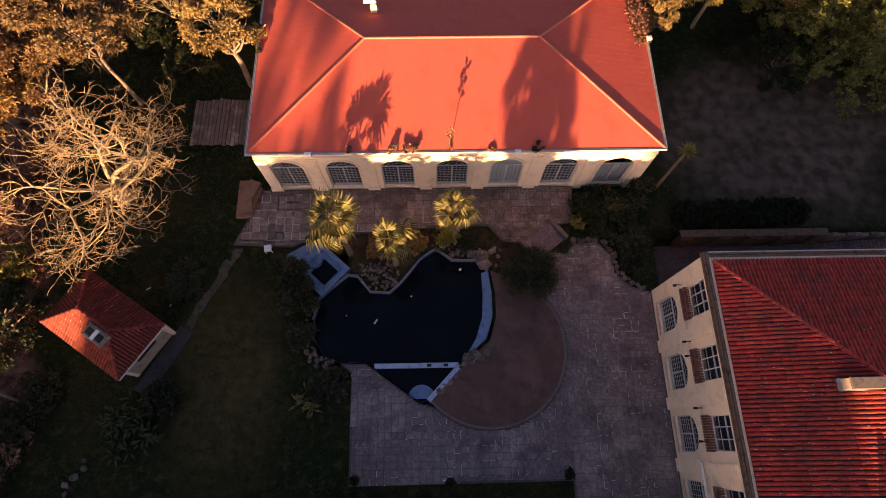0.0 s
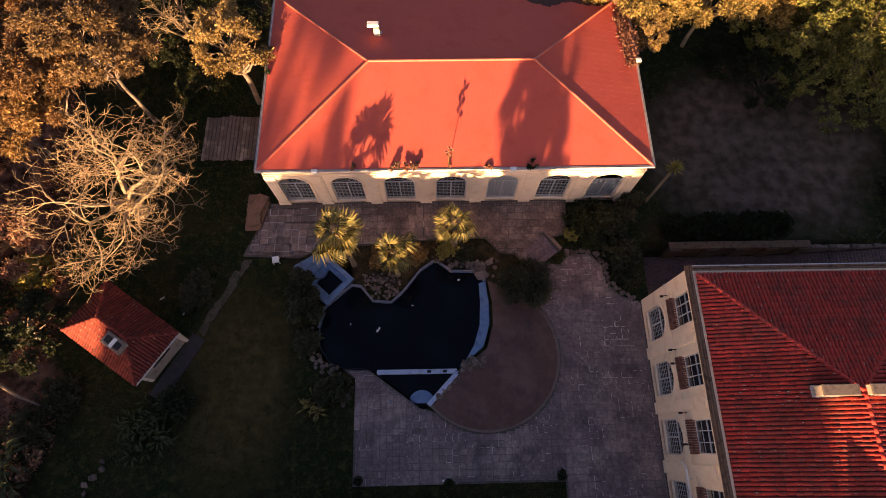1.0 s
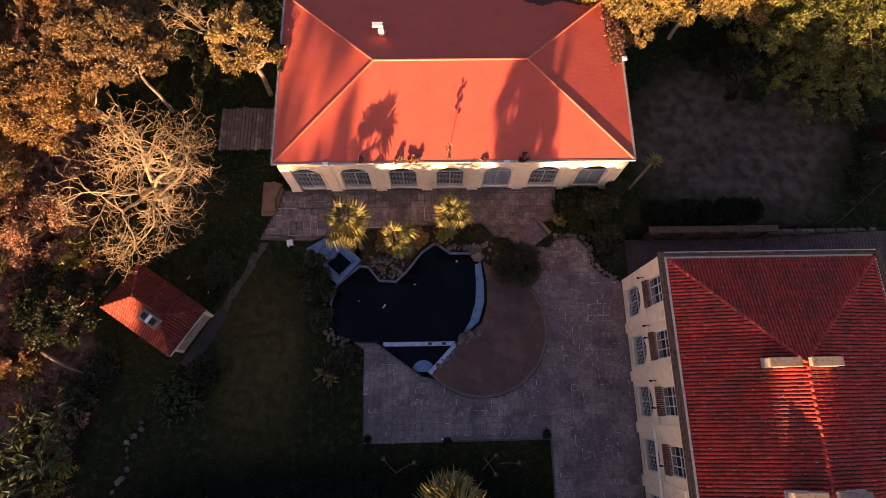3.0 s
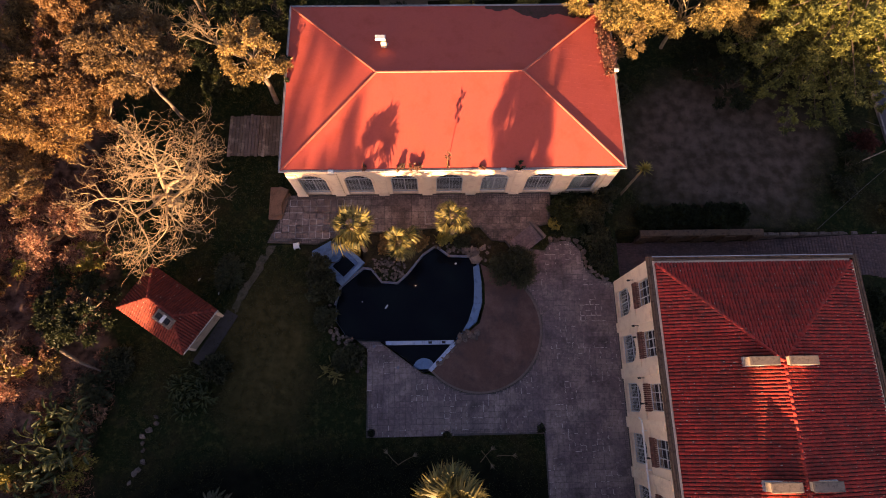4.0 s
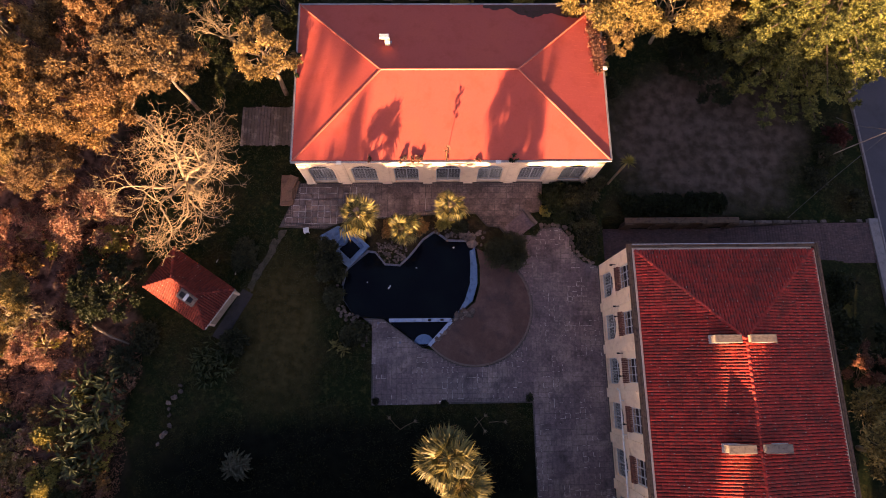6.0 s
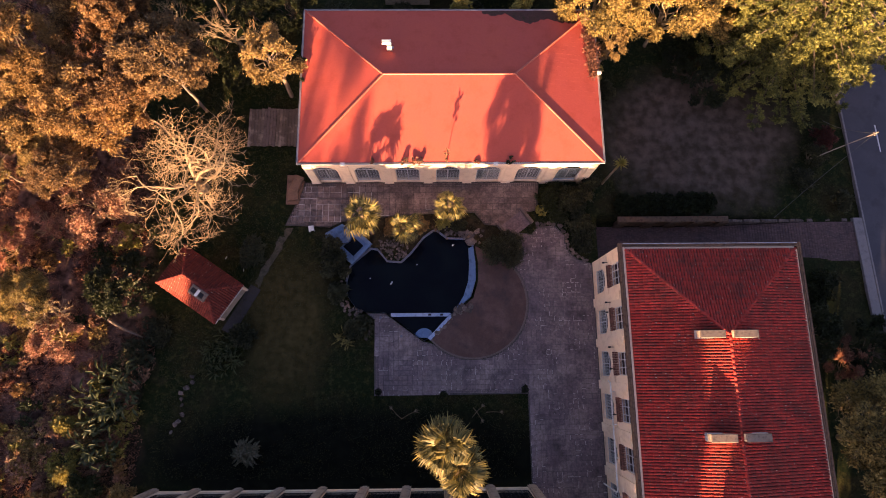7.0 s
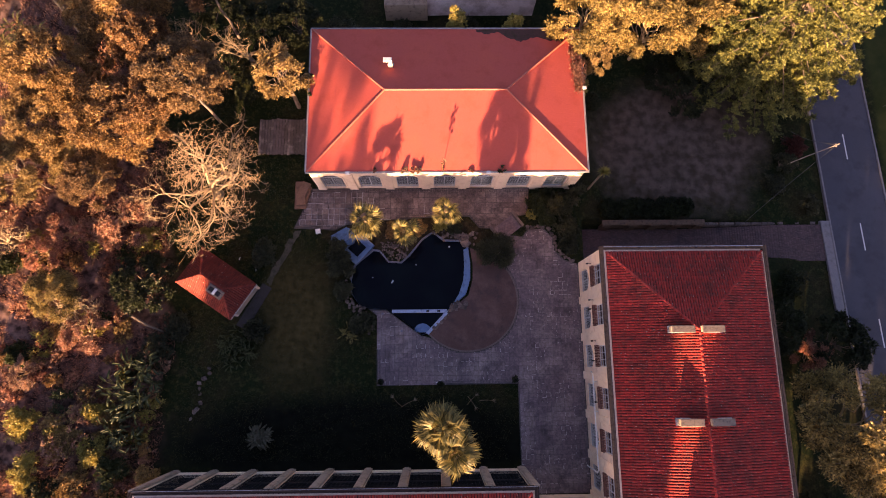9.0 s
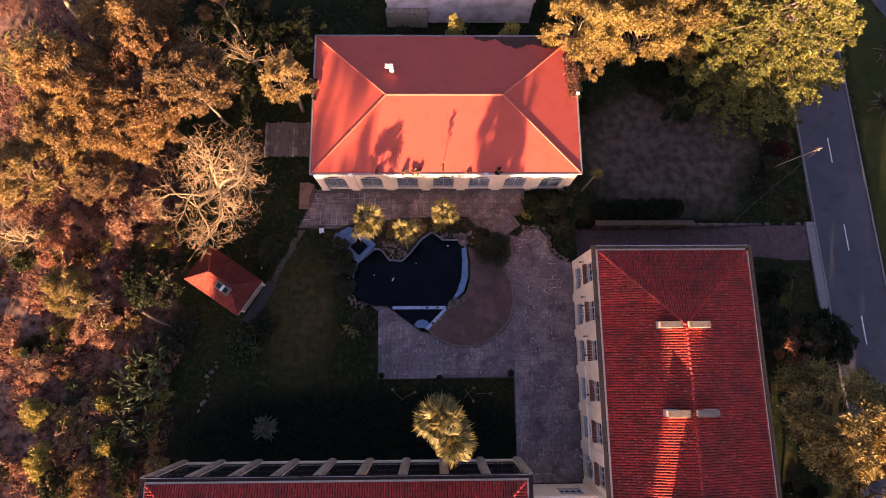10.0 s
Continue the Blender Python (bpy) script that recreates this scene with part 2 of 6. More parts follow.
    "palm_bark": material("palm_trunk_fibre", (0.22, 0.15, 0.09), 0.95, spots=(0.12, 0.08, 0.05), scale=6, fine=25, bump=0.8, vary=0.35),
    "wire": material("dark_cable", (0.06, 0.055, 0.05), 0.6, fine=10, bump=0, vary=0.1),
    "timber": material("grey_pole_timber", (0.30, 0.24, 0.19), 0.9, fine=18, vary=0.25),
    "glass": glass_material(),
    "leaf_gold": leaf_material("golden_olive_leaf", (0.075, 0.05, 0.018), (0.42, 0.285, 0.105), drift=(1.0, 0.78, 0.76)),
    "leaf_olive": leaf_material("olive_leaf", (0.045, 0.038, 0.012), (0.40, 0.285, 0.09), drift=(0.95, 0.85, 0.8)),
    "leaf_brown": leaf_material("red_brown_gum_leaf", (0.06, 0.036, 0.017), (0.29, 0.175, 0.075), drift=(1.0, 0.85, 0.8)),
    "leaf_dry": leaf_material("dry_brown_leaf", (0.10, 0.045, 0.03), (0.48, 0.27, 0.165), drift=(1.0, 0.72, 0.7)),
    "leaf_dark": leaf_material("dark_green_leaf", (0.006, 0.010, 0.0035), (0.035, 0.043, 0.014)),
    "leaf_bush": leaf_material("garden_bush_leaf", (0.010, 0.014, 0.006), (0.085, 0.085, 0.04)),
    "leaf_fir": leaf_material("conifer_green_leaf", (0.035, 0.047, 0.013), (0.275, 0.255, 0.064)),
    "leaf_yellow": leaf_material("yellow_green_leaf", (0.16, 0.14, 0.03), (0.42, 0.32, 0.08)),
    "leaf_palm": leaf_material("palm_leaf", (0.04, 0.042, 0.012), (0.27, 0.205, 0.06), rough=0.5),
    "leaf_palm_dead": leaf_material("dead_palm_leaf", (0.12, 0.08, 0.045), (0.26, 0.18, 0.11)),
    "leaf_banana": leaf_material("broad_green_leaf", (0.011, 0.02, 0.006), (0.055, 0.065, 0.02), rough=0.55),
    "leaf_red": leaf_material("dark_red_leaf", (0.035, 0.010, 0.008), (0.11, 0.03, 0.02)),
    "leaf_agave": leaf_material("grey_green_leaf", (0.05, 0.055, 0.028), (0.15, 0.125, 0.085)),
    "grass": leaf_material("rough_grass", (0.010, 0.015, 0.004), (0.062, 0.060, 0.019)),
}


def water_material():
    m = bpy.data.materials.new("dark_pool_water")
    m.use_nodes = True
    n, l = m.node_tree.nodes, m.node_tree.links
    b = n["Principled BSDF"]
    b.inputs["Base Color"].default_value = (0.004, 0.008, 0.013, 1)
    b.inputs["Roughness"].default_value = 0.06
    b.inputs["IOR"].default_value = 1.33
    b.inputs["Specular IOR Level"].default_value = 0.2
    t = n.new("ShaderNodeTexNoise")
    t.inputs["Scale"].default_value, t.inputs["Detail"].default_value = 2.5, 3
    geo = n.new("ShaderNodeNewGeometry")
    l.new(geo.outputs["Position"], t.inputs["Vector"])
    bp = n.new("ShaderNodeBump")
    bp.inputs["Strength"].default_value, bp.inputs["Distance"].default_value = 0.15, 0.01
    l.new(t.outputs["Fac"], bp.inputs["Height"])
    l.new(bp.outputs[0], b.inputs["Normal"])
    ramp = n.new("ShaderNodeValToRGB")
    ramp.color_ramp.elements[0].position, ramp.color_ramp.elements[1].position = 0.4, 0.75
    ramp.color_ramp.elements[0].color, ramp.color_ramp.elements[1].color = (0.002, 0.003, 0.006, 1), (0.004, 0.008, 0.010, 1)
    t2 = n.new("ShaderNodeTexNoise")
    t2.inputs["Scale"].default_value = 0.3
    l.new(geo.outputs["Position"], t2.inputs["Vector"])
    l.new(t2.outputs["Fac"], ramp.inputs[0])
    l.new(ramp.outputs[0], b.inputs["Base Color"])
    return m


MAT["water"] = water_material()

# ---- mesh tools ----
from mathutils.geometry import tessellate_polygon


class Geo:
    """Gathers corners and faces, and links them as one mesh object."""

    def __init__(self):
        self.v, self.f = [], []

    def face(self, *pts):
        k = len(self.v)
        self.v.extend(tuple(p) for p in pts)
        self.f.append(tuple(range(k, k + len(pts))))

    def box(self, x0, x1, y0, y1, z0, z1, m=None):
        c = [(x, y, z) for z in (z0, z1) for y in (y0, y1) for x in (x0, x1)]
        if m is not None:
            c = [tuple(m @ Vector(p)) for p in c]
        k = len(self.v)
        self.v.extend(c)
        for q in ((0, 2, 3, 1), (4, 5, 7, 6), (0, 1, 5, 4), (2, 6, 7, 3), (0, 4, 6, 2), (1, 3, 7, 5)):
            self.f.append(tuple(k + i for i in q))
        return self

    def chamfer_box(self, x0, x1, y0, y1, z0, z1, c, m=None):
        """A box with its upper edges cut back by c."""
        rings = [[(x0, y0, z0), (x1, y0, z0), (x1, y1, z0), (x0, y1, z0)],
                 [(x0, y0, z1 - c), (x1, y0, z1 - c), (x1, y1, z1 - c), (x0, y1, z1 - c)],
                 [(x0 + c, y0 + c, z1), (x1 - c, y0 + c, z1), (x1 - c, y1 - c, z1), (x0 + c, y1 - c, z1)]]
        if m is not None:
            rings = [[tuple(m @ Vector(p)) for p in r] for r in rings]
        k = len(self.v)
        for r in rings:
            self.v.extend(r)
        for a in (0, 4):
            for i in range(4):
                j = (i + 1) % 4
                self.f.append((k + a + i, k + a + j, k + a + 4 + j, k + a + 4 + i))
        self.f.append((k + 8, k + 9, k + 10, k + 11))
        self.f.append((k + 3, k + 2, k + 1, k))
        return self

    def prism(self, loops, place, depth):
        """A plate from 2D loops (the first the outline, the rest holes); place(u, v, w) gives its points, w from 0 to depth."""
        tris = tessellate_polygon([[Vector((u, v, 0)) for u, v in lp] for lp in loops])
        flat = [p for lp in loops for p in lp]
        k, n = len(self.v), len(flat)
        for w in (0.0, depth):
            self.v.extend(tuple(place(u, v, w)) for u, v in flat)
        for a, b, c in tris:
            self.f.append((k + a, k + b, k + c))
            self.f.append((k + n + c, k + n + b, k + n + a))
        s = 0
        for lp in loops:
            for i in range(len(lp)):
                a, b = s + i, s + (i + 1) % len(lp)
                self.f.append((k + a, k + b, k + n + b, k + n + a))
            s += len(lp)
        return self

    def tube(self, path, radii, sides=6, cap=True):
        path = [Vector(p) for p in path]
        k = len(self.v)
        up = Vector((0.31, 0.17, 0.93))
        for i, p in enumerate(path):
            d = (path[min(i + 1, len(path) - 1)] - path[max(i - 1, 0)]).normalized()
            a = d.cross(up)
            if a.length < 0.05:
                a = d.cross(Vector((1, 0, 0)))
            a.normalize()
            b = d.cross(a)
            r = radii[i] if isinstance(radii, (list, tuple)) else radii
            for s in range(sides):
                t = 2 * math.pi * s / sides
                self.v.append(tuple(p + a * (r * math.cos(t)) + b * (r * math.sin(t))))
        for i in range(len(path) - 1):
            for s in range(sides):
                j = (s + 1) % sides
                self.f.append((k + i * sides + s, k + i * sides + j, k + (i + 1) * sides + j, k + (i + 1) * sides + s))
        if cap:
            self.f.append(tuple(k + s for s in reversed(range(sides))))
            self.f.append(tuple(k + (len(path) - 1) * sides + s for s in range(sides)))
        return self

    def mesh(self, name, mat, smooth=False):
        me = bpy.data.meshes.new(name)
        me.from_pydata(self.v, [], self.f)
        me.materials.append(MAT[mat])
        if smooth:
            me.polygons.foreach_set("use_smooth", [True] * len(me.polygons))
        me.update()
        bm = bmesh.new()
        bm.from_mesh(me)
        if len(bm.faces) < 20000:
            bmesh.ops.recalc_face_normals(bm, faces=bm.faces)
            bm.to_mesh(me)
        bm.free()
        return me

    def make(self, name, mat, parent=None, label="", smooth=False):
        ob = new(name, self.mesh(name, mat, smooth))
        if parent is not None:
            ob.parent = parent
        if label:
            ob["label"] = label
        return ob


def empty(name, m=None):
    ob = new(name)
    ob.empty_display_size = 0.3
    if m is not None:
        ob.matrix_basis = m
    return ob


def shared(name, me, parent, m):
    ob = new(name, me)
    ob.parent = parent
    ob.matrix_basis = m
    return ob


def flat(z0):
    return lambda u, v, w: (u, v, z0 + w)


def ring(cx, cy, r, n=48, a0=0.0, a1=360.0):
    return [(cx + r * math.cos(radians(a0 + (a1 - a0) * i / n)), cy + r * math.sin(radians(a0 + (a1 - a0) * i / n))) for i in range(n if a1 - a0 >= 360 else n + 1)]


def inside(p, poly):
    x, y = p
    hit = False
    for i in range(len(poly)):
        (x0, y0), (x1, y1) = poly[i - 1], poly[i]
        if (y0 > y) != (y1 > y) and x < (x1 - x0) * (y - y0) / (y1 - y0) + x0:
            hit = not hit
    return hit
# ---- ground ----
POOL = [(-5.93, 10.35), (-5.36, 10.28), (-4.47, 9.18), (-3.16, 9.08), (-2.34, 9.84), (-1.09, 11.41), (-0.25, 12.0), (0.05, 12.0), (1.0, 11.29), (2.72, 11.22),
        (3.34, 10.54), (3.60, 9.0), (3.57, 7.45), (3.13, 5.98), (2.0, 4.99), (1.27, 4.40), (-0.72, 2.27), (-1.14, 2.10), (-4.10, 4.32), (-4.52, 4.58),
        (-6.31, 4.71), (-7.22, 5.01), (-8.0, 6.17), (-8.05, 7.4), (-7.69, 8.85)]


def smooth_step(a, b, x):
    t = min(1.0, max(0.0, (x - a) / (b - a)))
    return t * t * (3 - 2 * t)


def ground_height(x, y):
    z = -1.0 * smooth_step(14.5, 18.0, x) * smooth_step(9.0, 12.5, y) + 0.35 * smooth_step(33, 40, x) * smooth_step(9.0, 12.5, y)
    if y < 12.5:
        z -= 0.65 * smooth_step(28, 40, x)
    if 9.3 < y < 13.25 and x > 14.3:
        z = -2.3 + 1.6 * smooth_step(24, 37, x) if x > 15 else z
    z += smooth_step(-25, -38, x) * (0.5 + 3.0 * smooth_step(-12, 40, y))
    z += 0.8 * smooth_step(-12, -18, x) * smooth_step(24, 34, y)
    z += 0.10 * (noise.noise(Vector((x * 0.21, y * 0.21, 3.1))) + 0.5 * noise.noise(Vector((x * 0.7, y * 0.7, 1.7)))) * (0.08 if -9.5 < x < 15 and -13.5 < y < 17 else 1)
    return z


def build_ground():
    xs = np.unique(np.round(np.concatenate([[-1500, -400, -150, -90], np.arange(-62, -12, 1.0), np.arange(-12, 18, 0.4), np.arange(18, 62, 1.0), [90, 150, 400, 1500]]), 3))
    ys = np.unique(np.round(np.concatenate([[-1500, -400, -150, -90], np.arange(-50, -6, 1.0), np.arange(-6, 20, 0.4), np.arange(20, 61, 1.0), [90, 150, 400, 1500]]), 3))
    g = Geo()
    for y in ys:
        for x in xs:
            z = ground_height(x, y) - 0.03
            if inside((x, y), POOL) or (-8.8 < x < -6.0 and 9.2 < y < 12.3):
                z = -2.6
            g.v.append((float(x), float(y), z))
    w = len(xs)
    for j in range(len(ys) - 1):
        for i in range(w - 1):
            g.f.append((j * w + i, j * w + i + 1, (j + 1) * w + i + 1, (j + 1) * w + i))
    me = bpy.data.meshes.new("ground")
    me.from_pydata(g.v, [], g.f)
    me.materials.append(MAT["ground"])
    me.polygons.foreach_set("use_smooth", [True] * len(me.polygons))
    ob = new("ground", me)
    tagged(ob, "dark rough lawn, brown earth and leaf litter", "ground", kind="structure")
    return ob


ground = build_ground()

# ---- windows and walls ----
def arch(uc, half, z0, spring, n=16, squash=1.0):
    return [(uc - half, z0), (uc + half, z0)] + [(uc + half * math.cos(math.pi * i / n), spring + half * squash * math.sin(math.pi * i / n)) for i in range(n + 1)]


def wall_plate(name, loops, thick, m, parent, mat="plaster", label=""):
    """A wall with real openings; its outer face lies in the local plane y = 0, facing -y."""
    g = Geo().prism(loops, lambda u, v, w: (u, w, v), thick)
    ob = g.make(name, mat, parent, label)
    ob.matrix_basis = m
    return ob


def arch_window_meshes(half, z0, spring, squash, grid):
    """Frame, grille and panes of an arched window, standing round u = 0 behind the wall's face."""
    fr = Geo()
    out, inn = arch(0, half, z0, spring, squash=squash), arch(0, half - 0.07, z0 + 0.07, spring, squash=squash * (half - 0.07) / half)
    fr.prism([out, inn], lambda u, v, w: (u, 0.14 + w, v), 0.07)
    fr.box(-half + 0.05, half - 0.05, 0.135, 0.205, spring - 0.04, spring + 0.05)
    fr.box(-0.045, 0.045, 0.135, 0.205, z0 + 0.05, spring)
    gr = Geo()
    n = max(2, round(2 * half / grid))
    for i in range(1, n):
        u = -half + 2 * half * i / n
        gr.box(u - 0.011, u + 0.011, 0.10, 0.122, z0 + 0.02, spring)
    k = max(2, round((spring - z0) / grid))
    for i in range(1, k + 1):
        v = z0 + (spring - z0) * i / (k + 1)
        gr.box(-half + 0.02, half - 0.02, 0.098, 0.12, v - 0.011, v + 0.011)
    for r in (0.42, 0.7):
        pts = [(half * r * math.cos(a), 0.11, spring + half * r * squash * math.sin(a)) for a in np.linspace(0.05, math.pi - 0.05, 12)]
        gr.tube(pts, 0.013, 4)
    for a in np.linspace(0, math.pi, 7)[1:-1]:
        gr.tube([(0.42 * half * math.cos(a), 0.11, spring + 0.42 * half * squash * math.sin(a)), (0.93 * half * math.cos(a), 0.11, spring + 0.93 * half * squash * math.sin(a))], 0.012, 4)
    panes = []
    for u0, u1 in ((-half + 0.05, -0.03), (0.03, half - 0.05)):
        panes.append(Geo().box(u0, u1, 0.165, 0.173, z0 + 0.05, spring - 0.03).mesh("pane", "glass"))
    fan = Geo().prism([arch(0, half - 0.06, spring + 0.04, spring + 0.04, squash=squash)[2:]], lambda u, v, w: (u, 0.165 + w, v), 0.008).mesh("fanlight", "glass")
    return fr.mesh("window", "frame"), gr.mesh("grille", "grille"), panes, fan


def place_window(meshes, m, parent, label="", curtain=None, grille=True):
    fr, gr, panes, fan = meshes
    w = shared("window", fr, parent, m)
    if label:
        w["label"] = label
    if grille:
        shared("grille", gr, w, Matrix())
    for p in panes:
        shared("pane", p, w, Matrix()).visible_shadow = False
    if fan is not None:
        shared("fanlight", fan, w, Matrix()).visible_shadow = False
    if curtain is not None:
        c = shared("curtain", curtain, w, Matrix())
        c["label"] = "pale drawn curtain"
    return w


def curtain_mesh(half, z0, z1):
    g = Geo()
    n = 40
    for i in range(n):
        u0, u1 = -half + 2 * half * i / n, -half + 2 * half * (i + 1) / n
        y0, y1 = 0.26 + 0.03 * math.sin(i * 1.3), 0.26 + 0.03 * math.sin((i + 1) * 1.3)
        g.face((u0, y0, z0), (u1, y1, z0), (u1, y1, z1), (u0, y0, z1))
        g.face((u0, y0 + .01, z0), (u1, y1 + .01, z0), (u1, y1 + .01, z1), (u0, y0 + .01, z1))
    return g.mesh("curtain", "curtain")


# ---- roofs ----
def hip_sheet_roof(parent, x0, x1, y0, y1, ze, zr, rx0, rx1, ry):
    """A low hipped roof of ribbed painted sheets, with ridge and hip caps."""
    a, b, c, d = (Vector(p) for p in ((x0, y0, ze), (x1, y0, ze), (x1, y1, ze), (x0, y1, ze)))
    r0, r1 = Vector((rx0, ry, zr)), Vector((rx1, ry, zr))
    roof = Geo()
    for pts in ((a, b, r1, r0), (b, c, r1), (c, d, r0, r1), (d, a, r0)):
        roof.face(*pts)
    roof.face(a, d, c, b)
    roof = roof.make("roof", "red_sheet", parent, "red painted low hipped sheet roof")

    def seams(e0, e1, apex0, apex1, step):
        """Standing ribs that run up one slope from the eave."""
        along = (e1 - e0)
        length = along.length
        along.normalize()
        nrm = along.cross((apex0 - e0)).normalized()
        if nrm.z < 0:
            nrm = -nrm
        upv = nrm.cross(along).normalized()
        if upv.z < 0:
            upv = -upv
        s0, s1 = (apex0 - e0).dot(along), (apex1 - e0).dot(along)
        h = (apex0 - e0).dot(upv)
        k = int(length / step)
        for i in range(1, k):
            s = length * i / k
            top = h * s / s0 if s < s0 else (h if s <= s1 else h * (length - s) / (length - s1))
            if top < 0.15:
                continue
            p, q = e0 + along * s, e0 + along * s + upv * (top - 0.03)
            wv, hv = along * 0.012, nrm * 0.0035
            g = Geo()
            g.face(p - wv, q - wv, q + hv, p + hv)
            g.face(p + wv, p + hv, q + hv, q + wv)
            g.make("seam", "red_sheet", roof)

    seams(a, b, r0, r1, 0.42)
    seams(b, c, r1, r1, 0.42)
    seams(c, d, r1, r0, 0.42)
    seams(d, a, r0, r0, 0.42)
    for name, p, q in (("ridge_cap", r0, r1), ("hip_cap", a, r0), ("hip_cap", b, r1), ("hip_cap", c, r1), ("hip_cap", d, r0)):
        Geo().tube([p + Vector((0, 0, 0.0)), q + Vector((0, 0, 0.0))], 0.085, 8).make(name, "red_ridge", roof)
    return roof


def tile_mesh(pitch, length):
    """One barrel tile, its foot raised a little over the one below; it lies along +y."""
    g = Geo()
    rows = []
    for y, r, lift in ((-0.02, 0.5, 0.014), (length, 0.46, 0.0)):
        rows.append([(pitch * r * math.cos(t) * 0.86, y, lift + pitch * r * 0.85 * math.sin(t)) for t in np.linspace(math.pi, 0, 6)])
    k = len(g.v)
    g.v += rows[0] + rows[1]
    for i in range(5):
        g.f.append((i, i + 1, 7 + i, 6 + i))
    g.f.append((0, 1, 2, 3, 4, 5))
    return g


def tiled_slope(roof, e0, e1, apex0, apex1, pitch=0.215, length=0.38, singles=None, seed=1, clay="tile"):
    """Barrel tiles over one slope: those at the courtyard's end singly, the rest joined."""
    rng = random.Random(seed)
    along = e1 - e0
    width = along.length
    along = along.normalized()
    nrm = along.cross(apex0 - e0).normalized()
    if nrm.z < 0:
        nrm = -nrm
    upv = nrm.cross(along).normalized()
    if upv.z < 0:
        upv = -upv
    s0, s1 = (apex0 - e0).dot(along), (apex1 - e0).dot(along)
    h = (apex0 - e0).dot(upv)
    base = Matrix((along.to_4d(), upv.to_4d(), nrm.to_4d(), (0, 0, 0, 1))).transposed()
    for i in range(3):
        base[3][i] = 0
    proto = tile_mesh(pitch, length)
    me = proto.mesh("tile", clay, True)
    joined = Geo()
    pv = [Vector(p) for p in proto.v]
    single, lichen = [], Geo()
    for i in range(int(width / pitch)):
        s = (i + 0.5) * pitch
        top = h * s / s0 if s < s0 else (h if s <= s1 else h * (width - s) / max(width - s1, 1e-6))
        for j in range(int((top - 0.02) / length) + 1):
            t = j * length
            room = min(1.0, (top - t) / length)
            if room < 0.15:
                continue
            p = e0 + along * (s + rng.uniform(-0.012, 0.012)) + upv * t + nrm * rng.uniform(0, 0.012)
            m = Matrix.Translation(p) @ base.to_3x3().to_4x4() @ pose(0, 0, 0, 0, 0, rng.uniform(-1.5, 1.5)) @ Matrix.Diagonal((1, room, 1, 1))
            if singles and len(single) < 300 and singles(p):
                single.append(shared("tile", me, roof, m))
            else:
                k = len(joined.v)
                joined.v += [tuple(m @ q) for q in pv]
                joined.f += [tuple(k + a for a in f) for f in proto.f]
            if rng.random() < 0.2:
                q = m @ Vector((rng.uniform(-.05, .05), rng.uniform(0.05, .3), pitch * 0.435))
                r = rng.uniform(0.008, 0.032)
                pts = [q + along * (r * 0.7 * math.cos(a) * rng.uniform(.6, 1.2)) + upv * (r * 2.6 * math.sin(a) * rng.uniform(.6, 1.2)) for a in np.linspace(0, 6.28, 7)[:-1]]
                lichen.face(*pts)
    ob = joined.make("tile_field", clay, roof, smooth=True)
    ob["kind"] = "stuff"
    if lichen.f:
        lichen.make("lichen", "lichen", roof, "pale lichen spots")["kind"] = "stuff"


def tiled_hip_roof(parent, x0, x1, y0, y1, ze, zr, along_y, singles=None, pitch=0.215, seed=1, m=None, clay="tile"):
    """A hipped roof of clay barrel tiles over a rectangle."""
    hw = ((x1 - x0) if along_y else (y1 - y0)) / 2
    a, b, c, d = (Vector(p) for p in ((x0, y0, ze), (x1, y0, ze), (x1, y1, ze), (x0, y1, ze)))
    if along_y:
        r0, r1 = Vector(((x0 + x1) / 2, y0 + hw, zr)), Vector(((x0 + x1) / 2, y1 - hw, zr))
        slopes = ((a, b, r0, r0), (b, c, r0, r1), (c, d, r1, r1), (d, a, r1, r0))
    else:
        r0, r1 = Vector((x0 + hw, (y0 + y1) / 2, zr)), Vector((x1 - hw, (y0 + y1) / 2, zr))
        slopes = ((a, b, r0, r1), (b, c, r1, r1), (c, d, r1, r0), (d, a, r0, r0))
    bed = Geo()
    for e0, e1, p, q in slopes:
        bed.face(e0, e1, p) if p == q else bed.face(e0, e1, q, p)
    bed.face(a, d, c, b)
    roof = bed.make("roof", "tile_bed", parent, "hipped roof of weathered red clay barrel tiles")
    for i, (e0, e1, p, q) in enumerate(slopes):
        tiled_slope(roof, e0, e1, p, q, pitch=pitch, singles=singles if i == 3 else None, seed=seed + i, clay=clay)
    for name, p, q in (("ridge_tiles", r0, r1), ("hip_tiles", a, r0), ("hip_tiles", b, r0 if along_y else r1), ("hip_tiles", c, r1), ("hip_tiles", d, r1 if along_y else r0)):
        g = Geo()
        n = max(1, int((q - p).length / 0.4))
        for i in range(n):
            u, v = p.lerp(q, i / n), p.lerp(q, (i + 1) / n)
            g.tube([u + Vector((0, 0, .03)), v + Vector((0, 0, .035))], [0.112, 0.10], 8)
        g.make(name, clay, roof, smooth=True)
    if m is not None:
        roof.matrix_basis = m
    return roof


